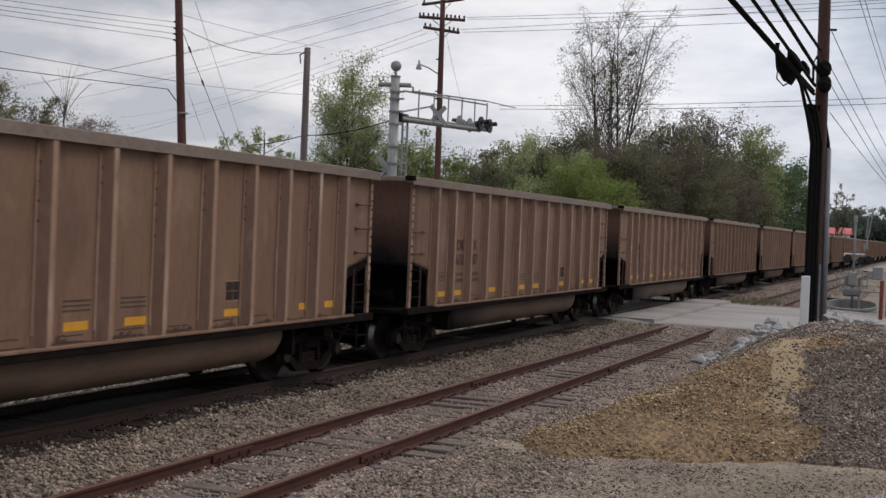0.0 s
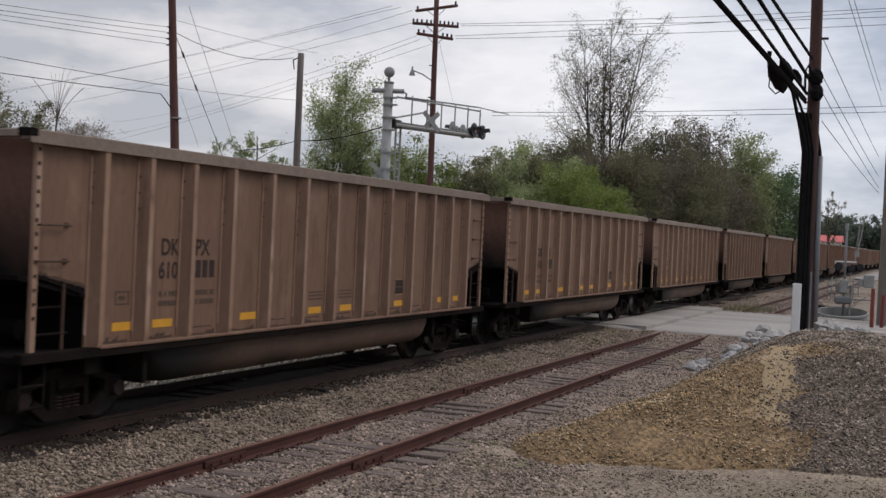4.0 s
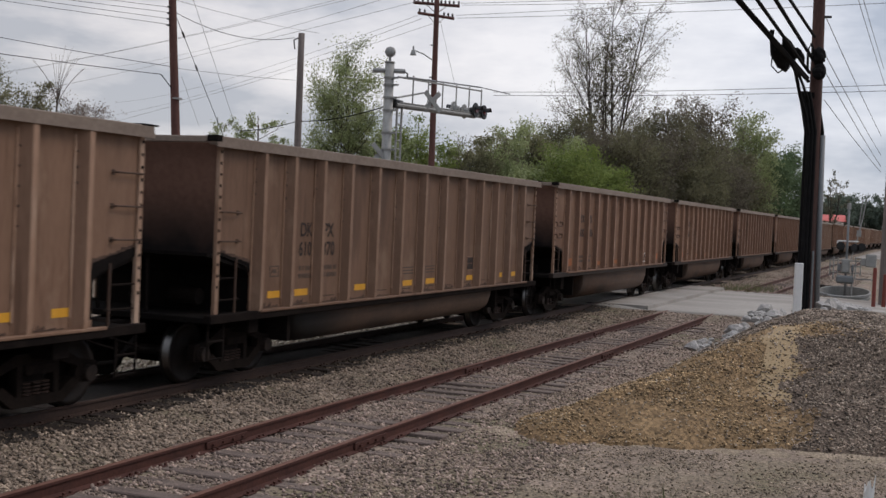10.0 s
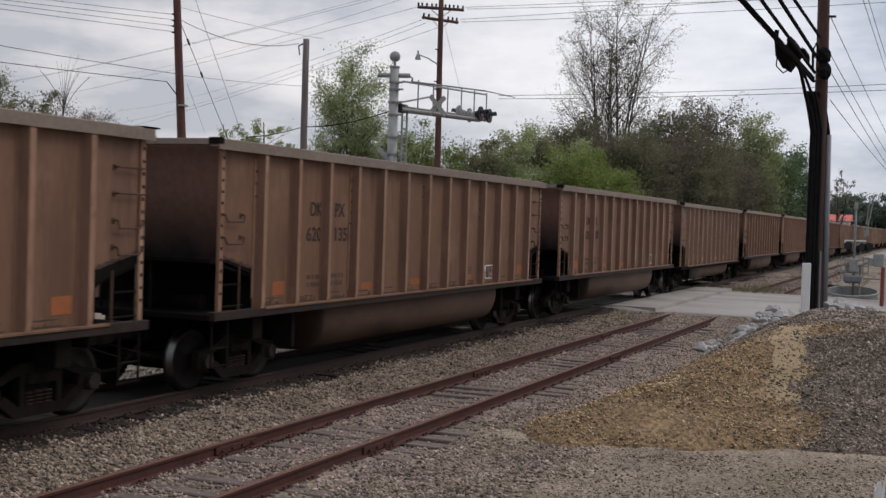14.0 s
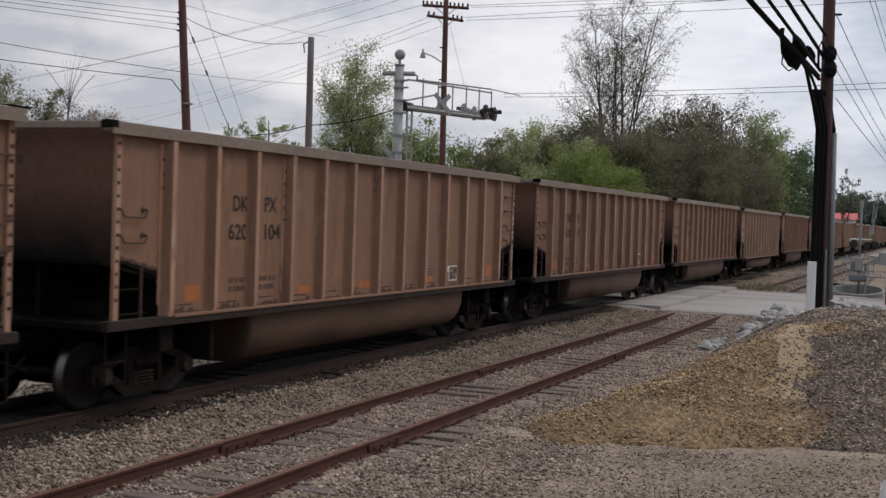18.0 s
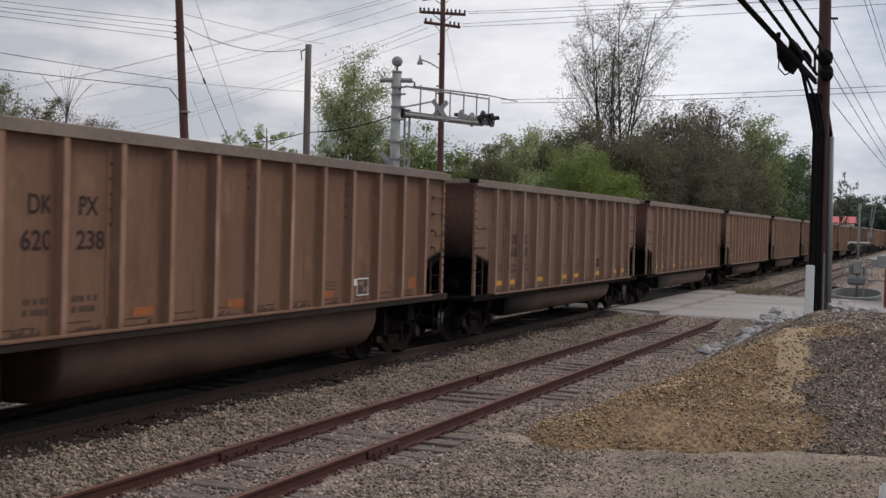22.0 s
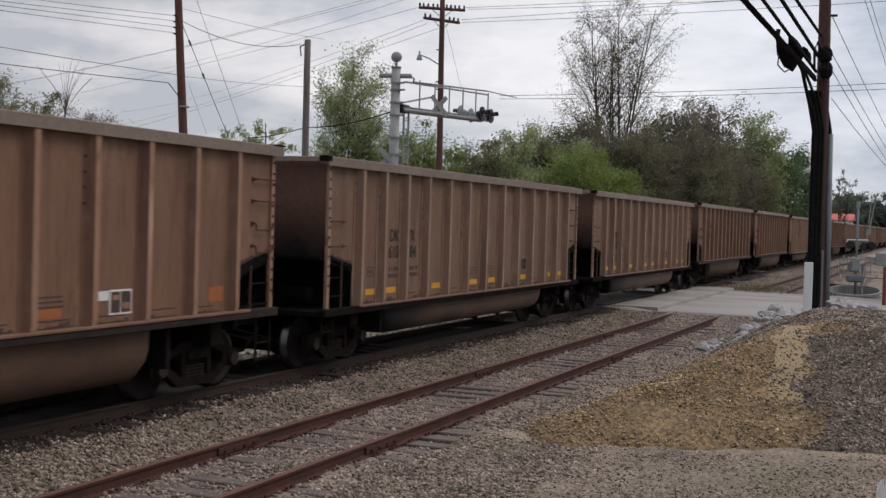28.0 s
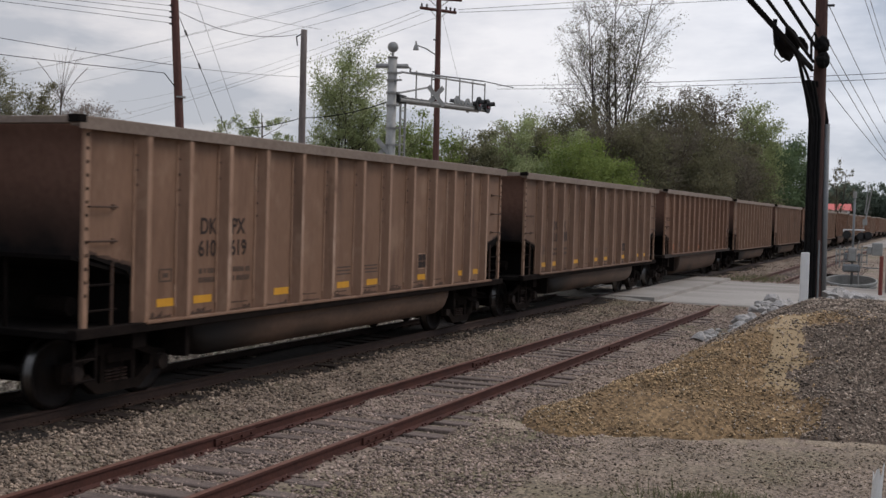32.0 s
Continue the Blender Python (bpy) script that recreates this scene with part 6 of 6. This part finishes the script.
for k in range(58):
    u = (k / 57) ** 0.9
    spots.append((28.4 + 13.5 * u + g.uniform(-1.1, 1.1), 4.92 + 0.1 * math.sin(u * 9) + g.uniform(-0.5, 0.42), g.uniform(0.07, 0.16) + 0.10 * u * g.random() + (0.12 if k % 6 == 4 else 0)))
for k in range(44):
    spots.append((24.6 + 2.6 * g.random(), -0.9 + 3.1 * g.random(), g.uniform(0.08, 0.22)))
for k in range(30):
    spots.append((41.6 + 5.0 * g.random(), -1.2 + 5.4 * g.random(), g.uniform(0.16, 0.42)))
for x, y, s in spots:
    rk = part("limestone_rock", bm_rocks[g.randrange(5)], None, None)
    rk.matrix_basis = pose(x, y, float(lie(x, y)) + float(pile(x, y)) + s * 0.35, g.uniform(-20, 20), g.uniform(-20, 20), g.uniform(0, 360)) @ Matrix.Diagonal((s * g.uniform(0.9, 1.4), s, s, 1))
    tagged(rk, "pale grey broken limestone rock beside the gravel heap", "rock", "limestone rocks")


# ---- trees ----
def tree(name, x, y, height, spread, seed, leaf, bark, count, size, label, stems=1, low=0.25, rise=50, limbs=18, base=-0.8, thick=0.018, fuzz=0.35, fan=0.0, peak=0.75, full=0.85, bare=1.3):
    """Tapered trunks and limbs, and a crown of many small leaves about the twigs."""
    g = np.random.default_rng(seed)
    t = thing(name, pose(x, y, base), label, "tree" if height > 4 else "shrub")
    wood, tips = [], []
    for s in range(stems):
        turn = s * 2.4 + g.uniform(-0.4, 0.4)
        tilt = g.normal(0, 0.04, 2) + fan * (0 if s == 0 else g.uniform(0.5, 1.2)) * np.array([math.cos(turn), math.sin(turn)])
        h = height * (0.93 if s == 0 else g.uniform(0.72, 0.95))
        u = np.linspace(0, 1, 9)
        off = np.stack([tilt[0] * h * u + 0.02 * h * np.sin(u * 5 + g.uniform(0, 6)) * u, tilt[1] * h * u + 0.02 * h * np.sin(u * 4 + g.uniform(0, 6)) * u, h * u], -1)
        off[:, :2] += g.normal(0, 0.15 * (stems > 1), 2)
        r = height * thick / math.sqrt(stems) * (1 - 0.92 * u) + 0.012
        wood.append(tube(off, r, 7))
        n = max(5, limbs // stems)
        for k in range(n):
            q = low + (0.97 - low) * (k + g.uniform(0, 0.9)) / n
            i = q * 8
            p0 = off[int(i)] + (off[min(8, int(i) + 1)] - off[int(i)]) * (i - int(i))
            az = k * 2.4 + g.uniform(-0.5, 0.5) + s
            shape = math.sin(math.pi * min(1, max(0.05, (q - low) / (1.04 - low)) ** peak * 0.86 + 0.1))
            ln = spread * (0.45 + 0.65 * shape) * g.uniform(0.7, 1.15)
            el = radians(rise * g.uniform(0.55, 1.25))
            d = np.array([math.cos(az) * math.cos(el), math.sin(az) * math.cos(el), math.sin(el)])
            w = np.linspace(0, 1, 6)[:, None]
            pts = p0 + d * ln * w + np.array([0, 0, 0.18 * ln]) * w ** 2 + g.normal(0, 0.035 * ln, (6, 3)) * w
            r0 = max(0.012, height * thick * 0.42 * (1 - q * 0.7) / math.sqrt(stems))
            wood.append(tube(pts, r0 * (1 - 0.85 * w[:, 0]) + 0.006, 5))
            for j in range(7):
                f = 0.25 + 0.75 * (j + g.random()) / 7
                b0 = pts[min(4, int(f * 5))] + (pts[min(5, int(f * 5) + 1)] - pts[min(4, int(f * 5))]) * (f * 5 - int(f * 5) if f < 1 else 0)
                dd = d + g.normal(0, 0.65, 3) + np.array([0, 0, 0.25])
                dd /= np.linalg.norm(dd)
                tl = ln * g.uniform(0.22, 0.48)
                ww = np.linspace(0, 1, 4)[:, None]
                tp = b0 + dd * tl * ww + g.normal(0, 0.05 * tl, (4, 3)) * ww
                wood.append(tube(tp, np.linspace(max(0.008, r0 * 0.35), 0.005, 4), 4))
                tips.append(tp)
    v, f = gather(wood)
    part("trunk", mesh_from("trunk", v, f, bark), None, t)
    # leaves gather in clumps about the ends of the twigs, and some twigs stay bare
    tips = np.array(tips)
    tips = tips[g.random(len(tips)) < full]
    w = g.uniform(bare, 3.0, len(tips))
    a = np.minimum(w.astype(int), 2)
    k = np.arange(len(tips))
    heart = tips[k, a] + (tips[k, a + 1] - tips[k, a]) * (w - a)[:, None]
    wide = fuzz * spread * 0.24 * g.uniform(0.55, 1.3, len(tips))
    i = g.integers(0, len(tips), count)
    c = heart[i] + g.normal(0, 1, (count, 3)) * wide[i][:, None] * np.array([1, 1, 0.72])
    c[:, 2] = np.maximum(c[:, 2], 0.1)
    n1 = g.normal(0, 1, (count, 3))
    n1 /= np.linalg.norm(n1, axis=1)[:, None]
    n2 = np.cross(n1, g.normal(0, 1, (count, 3)))
    n2 /= np.linalg.norm(n2, axis=1)[:, None]
    s = (size * g.uniform(0.6, 1.4, count))[:, None]
    quad = np.stack([c - n1 * s, c + n2 * s * 0.55, c + n1 * s, c - n2 * s * 0.55], 1).reshape(-1, 3)
    part("crown", mesh_from("crown", quad, np.arange(4 * count).reshape(-1, 4), leaf), None, t)
    return t


AIRY = "airy spring tree with pale green leaves"
tree("young_maple", 66.7, 35.5, 14.5, 2.35, 1, L_SPRING, M_BARK_DARK, 36000, 0.062, AIRY, stems=5, low=0.25, rise=48, limbs=95, fan=0.09, fuzz=0.68, peak=1.0, full=0.92)
tree("young_maple", 68.6, 34.4, 11.4, 1.7, 101, L_SPRING, M_BARK_DARK, 11000, 0.068, AIRY, stems=3, low=0.25, rise=48, limbs=30, fan=0.08, fuzz=0.45, peak=0.6)
tree("small_tree", 52.6, 35.4, 9.0, 1.3, 2, L_SPRING, M_BARK, 5200, 0.05, "small sparse tree with pale green leaves", stems=4, low=0.55, rise=40, limbs=24, fan=0.12, fuzz=0.4)
tree("small_tree", 53.0, 34.3, 8.5, 0.9, 102, L_SPRING, M_BARK, 3200, 0.05, "small sparse tree with pale green leaves", stems=3, low=0.55, rise=40, limbs=18, fan=0.1, fuzz=0.4)
tree("small_tree", 53.4, 33.3, 9.1, 1.1, 3, L_SPRING, M_BARK, 4600, 0.05, "small sparse tree with pale green leaves", stems=3, low=0.72, rise=25, limbs=12, fuzz=0.45, fan=0.05)
EDGE = "budding tree with thin olive foliage"
tree("edge_tree", 61.9, 59.6, 13.0, 2.2, 4, L_OLIVE, M_BARK, 14000, 0.070, EDGE, stems=4, fan=0.08, limbs=44, fuzz=0.6, full=1.0, peak=0.9)
tree("edge_tree", 60.9, 62.4, 13.8, 2.6, 8, L_OLIVE, M_BARK_DARK, 14000, 0.070, EDGE, stems=4, fan=0.08, limbs=44, fuzz=0.6, full=1.0, peak=0.9)
tree("edge_tree", 62.9, 57.1, 11.7, 1.9, 5, L_TWIG, M_BARK_DARK, 14000, 0.070, EDGE, stems=4, fan=0.06, limbs=44, fuzz=0.6, full=1.0, peak=0.9)
g = np.random.default_rng(6)
sapling = thing("bare_sapling", pose(62.0, 54.6, -0.8), "bare upright sapling with thin fanned twigs", "tree")
v, f = tube([(0, 0, 0), (0.05, 0, 5.0), (0, 0.05, 10.0)], (0.10, 0.07, 0.05), 6)
part("trunk", mesh_from("trunk", v, f, M_BARK), None, sapling)
for k in range(15):
    a = g.uniform(0, 2 * math.pi)
    lean = 0.12 + 0.55 * g.random()
    ln = g.uniform(3.4, 4.9) * (1 - 0.35 * lean)
    u = np.linspace(0, 1, 7)[:, None]
    way = np.array([[math.cos(a) * lean, math.sin(a) * lean, 1.0]])
    v, f = (tube(np.array([[0, 0, 9.6 + 0.5 * g.random()]]) + way * ln * u - way * np.array([[1, 1, 0]]) * 0.75 * ln * u * (1 - u), np.linspace(0.022, 0.009, 7), 4))
    part("branch", mesh_from("branch", v, f, M_BARK), None, sapling)
tree("blossom_tree", 67.2, 57.0, 11.0, 2.1, 7, L_PINK, M_BARK, 11000, 0.060, "pinkish budding tree at the edge", stems=4, rise=40, fan=0.09, limbs=36, fuzz=0.6, full=1.0)
tree("blossom_tree", 65.4, 55.6, 10.8, 2.5, 107, L_PINK, M_BARK, 13000, 0.06, "pinkish budding tree at the edge", stems=4, rise=40, fan=0.09, limbs=40, fuzz=0.6, full=1.0)
tree("blossom_tree", 69.3, 49.8, 9.2, 1.5, 108, L_PINK, M_BARK, 6500, 0.06, "pinkish budding tree at the edge", stems=4, rise=40, fan=0.1)
GREEN = "bright green young tree behind the signal"
tree("leafy_tree", 68.5, 31.2, 9.6, 2.1, 9, L_BRIGHT, M_BARK, 17000, 0.072, GREEN, stems=5, low=0.15, limbs=45, fan=0.07, fuzz=0.6, peak=0.5)
tree("leafy_tree", 70.6, 30.4, 8.6, 1.9, 109, L_BRIGHT, M_BARK, 12000, 0.072, GREEN, stems=4, low=0.15, limbs=36, fan=0.08, fuzz=0.6)
tree("leafy_tree", 66.2, 31.9, 8.9, 1.8, 10, L_SPRING, M_BARK, 12000, 0.072, GREEN, stems=4, low=0.15, limbs=36, fan=0.06, fuzz=0.6)
tree("leafy_tree", 71.5, 35.5, 8.0, 2.0, 11, L_SPRING, M_BARK, 9000, 0.085, "fresh green shrubby tree", stems=3, low=0.12, limbs=26, fan=0.05)
tree("bare_shrub", 72.4, 29.5, 9.9, 1.5, 12, L_BUD, M_BARK, 300, 0.05, "bare twiggy shrub behind the train", stems=5, rise=62, low=0.3, thick=0.009, fan=0.08)
for k, (x, y, h, s, m) in enumerate(((73.9, 31.2, 8.3, 1.9, L_SPRING), (76.9, 29.2, 9.8, 1.9, L_OLIVE), (81.4, 29.0, 11.0, 2.2, L_SPRING), (80.2, 26.6, 10.2, 1.9, L_OLIVE), (80.8, 25.0, 9.6, 1.9, L_SPRING), (79.6, 22.9, 8.6, 2.0, L_BRIGHT), (74.0, 25.7, 8.4, 2.3, L_SPRING), (72.8, 28.5, 7.8, 2.0, L_OLIVE), (75.2, 22.8, 7.6, 2.4, L_BRIGHT), (77.5, 20.6, 7.0, 2.4, L_BRIGHT))):
    tree("roadside_tree", x, y, h, s, 20 + k, m, M_BARK, 16500, 0.085, "leafy spring tree in the thicket by the road", stems=4, low=0.10, rise=45, limbs=32, fan=0.08, fuzz=0.7)
tree("tall_tree", 102.9, 27.4, 25.0, 4.9, 40, L_BUD, M_BARK_DARK, 27000, 0.062, "tall upright tree just coming into leaf", stems=8, low=0.42, rise=50, limbs=112, thick=0.019, fuzz=0.30, fan=0.14, peak=0.42, full=1.0, bare=0.6)
for k, (x, y, h, s, m, n) in enumerate(((97.0, 28.3, 12.6, 2.5, L_TWIG, 11000), (96.0, 25.4, 11.2, 2.7, L_BROWN, 13000), (94.6, 23.2, 11.0, 2.6, L_TWIG, 12000), (107.0, 25.0, 14.2, 2.9, L_TWIG, 12000), (110.4, 22.3, 15.0, 2.9, L_BROWN, 14000), (113.7, 19.7, 15.3, 3.0, L_BROWN, 14000), (99.7, 21.8, 11.0, 2.5, L_BROWN, 12000), (105.0, 19.6, 11.4, 2.9, L_TWIG, 12000), (101.0, 19.0, 8.6, 2.6, L_TWIG, 10000), (108.0, 17.6, 9.5, 2.6, L_BROWN, 10000), (99.5, 31.0, 12.5, 2.6, L_SPRING, 10000), (108.3, 23.9, 14.2, 2.8, L_TWIG, 10000))):
    tree("thicket_tree", x, y, h * 1.0, s * 1.15, 50 + k, m, M_BARK_DARK, n + 9000, 0.088, "brownish budding tree in the thicket", stems=4, low=0.07, rise=48, limbs=46, fan=0.09, fuzz=0.65, full=1.0, peak=0.85)
tree("leafy_tree", 123.3, 17.5, 15.6, 2.9, 70, L_SPRING, M_BARK, 27000, 0.105, "tall green tree at the end of the thicket", stems=5, low=0.2, limbs=56, fan=0.07, fuzz=0.7, full=1.0)
DENSE = "dense dark green tree beside the line"
tree("leafy_tree", 134.0, 15.9, 12.3, 3.4, 71, L_DARK, M_BARK_DARK, 19000, 0.15, DENSE, stems=5, low=0.05, rise=40, limbs=40, fan=0.10, fuzz=0.8)
tree("leafy_tree", 127.6, 17.2, 11.3, 3.3, 72, L_DARK, M_BARK_DARK, 19000, 0.15, DENSE, stems=5, low=0.05, rise=40, limbs=40, fan=0.10, fuzz=0.8)
tree("leafy_tree", 118.2, 18.7, 10.6, 2.8, 73, L_TWIG, M_BARK_DARK, 19000, 0.15, DENSE, stems=5, low=0.05, rise=40, limbs=40, fan=0.10, fuzz=0.8)
tree("distant_tree", 173.9, 13.2, 12.4, 2.0, 74, L_BUD, M_BARK_DARK, 1300, 0.12, "airy distant tree just coming into leaf", stems=3, low=0.4, fan=0.1)
for k, (x, y, h, m) in enumerate(((262, 20.6, 11.0, L_FAR), (264, 14.6, 10.0, L_FAR), (258, 17.6, 10.6, L_FAR), (262, 5.4, 13.4, L_FAR), (266, 10.2, 11.2, L_FAR), (266, 26.0, 10.0, L_FAR))):
    tree("distant_tree", x, y, h, 4.2, 75 + k, m, M_BARK, 9000, 0.22, "rounded green tree in the distance", stems=3, low=0.05, rise=42, limbs=28, fan=0.1, fuzz=0.5)
for k in range(9):
    tree("hedge_shrub", 60 + 8.2 * k, 33.5 - 1.9 * k + (k % 2), 5.2 + (k % 3) * 0.7, 2.2, 90 + k, (L_BRIGHT, L_OLIVE, L_SPRING)[k % 3], M_BARK, 2200, 0.10, "green shrub in the hedge behind the line", stems=4, low=0.08, rise=35, limbs=20, fan=0.1)

# woods on the skyline
g = np.random.default_rng(77)
n = 20000
a = g.uniform(0, 2 * math.pi, n)
keep = np.abs(np.mod(a - 0.03 + math.pi, 2 * math.pi) - math.pi) > 0.012
r = g.uniform(300, 380, n)
hgt = (6.5 + 2.5 * np.sin(a * 23) + 1.8 * np.sin(a * 61 + 1) + 1.2 * np.sin(a * 157)) * g.random(n) ** 0.7
c = np.stack([r * np.cos(a), r * np.sin(a), hgt - 0.5], -1)[keep]
n = len(c)
n1 = g.normal(0, 1, (n, 3))
n1 /= np.linalg.norm(n1, axis=1)[:, None]
n2 = np.cross(n1, g.normal(0, 1, (n, 3)))
n2 /= np.linalg.norm(n2, axis=1)[:, None]
s = g.uniform(1.2, 2.8, n)[:, None]
quad = np.stack([c - n1 * s, c + n2 * s * 0.7, c + n1 * s, c - n2 * s * 0.7], 1).reshape(-1, 3)
woods = part("far_woods", mesh_from("far_woods", quad, np.arange(4 * n).reshape(-1, 4), L_FAR), None, None)
tagged(woods, "dark line of distant woods on the skyline", "woods", kind="stuff")


# ---- buildings far down the line ----
def shed(name, x, y, lx, ly, wall, ridge, roof_mat, label):
    t = thing(name, pose(x, y, -0.5), label, "building")
    part("wall", box(bmesh.new(), -lx / 2, lx / 2, -ly / 2, ly / 2, 0, wall), M_WALL, t)
    bm = bmesh.new()
    o = 0.4
    vs = [bm.verts.new(q) for q in ((-lx / 2 - o, -ly / 2 - o, wall), (lx / 2 + o, -ly / 2 - o, wall), (lx / 2 + o, ly / 2 + o, wall), (-lx / 2 - o, ly / 2 + o, wall), (0, -ly / 2 - o, ridge), (0, ly / 2 + o, ridge))]
    for f in ((0, 4, 5, 3), (1, 2, 5, 4), (0, 1, 4), (3, 5, 2), (0, 3, 2, 1)):
        bm.faces.new([vs[i] for i in f])
    bmesh.ops.recalc_face_normals(bm, faces=bm.faces)
    part("roof", bm, roof_mat, t)
    for k in range(3):
        yy = -ly / 2 + ly * (k + 0.5) / 3
        part("window", box(bmesh.new(), -lx / 2 - 0.05, -lx / 2 + 0.05, yy - 0.6, yy + 0.6, 1.0, 2.2), M_PANE, t)
    return t


shed("red_roofed_shed", 213, 16.1, 6, 3.6, 5.4, 6.55, M_REDROOF, "small building with a bright red metal roof")
shed("low_building", 290, 17.0, 12, 7.0, 5.5, 7.3, M_ROOF, "low pale building with a brown shingle roof")


# ---- motion ----
def travel(t):
    """Metres rolled at t seconds, by a smooth curve through the table."""
    k = min(31, max(0, int(t)))
    u = t - k
    p1, p2 = TRAVEL[k], TRAVEL[k + 1]
    p0 = TRAVEL[k - 1] if k else 2 * p1 - p2
    p3 = TRAVEL[k + 2] if k < 31 else 2 * p2 - p1
    return p1 + 0.5 * u * (p2 - p0 + u * (2 * p0 - 5 * p1 + 4 * p2 - p3 + u * (3 * (p1 - p2) + p3 - p0)))


def motions():
    """The whole train rolls towards the camera and slowly gathers speed; its wheels turn with it."""
    for i, car in TRAIN:
        walk(car, [(t, pose(FIRST + CAR * i - travel(t), TRACK_Y, TRACK_Z)) for t in range(33)])
    turned = {}
    for i, car in TRAIN:
        for ws in [o for o in car.children_recursive if o.name.startswith("wheelset")]:
            side = 0 if ws.location.x < 0 else 1
            if side not in turned:
                turned[side] = ws
                ax = ws.location.x
                walk(ws, [(k / 30, pose(ax, 0, 0.457) @ Matrix.Rotation(-travel(k / 30) / 0.457, 4, "Y")) for k in range(961)])
            else:
                ws.rotation_mode = "QUATERNION"
                keys = ws.animation_data_create()
                keys.action = turned[side].animation_data.action
                keys.action_slot = turned[side].animation_data.action_slot


motions()
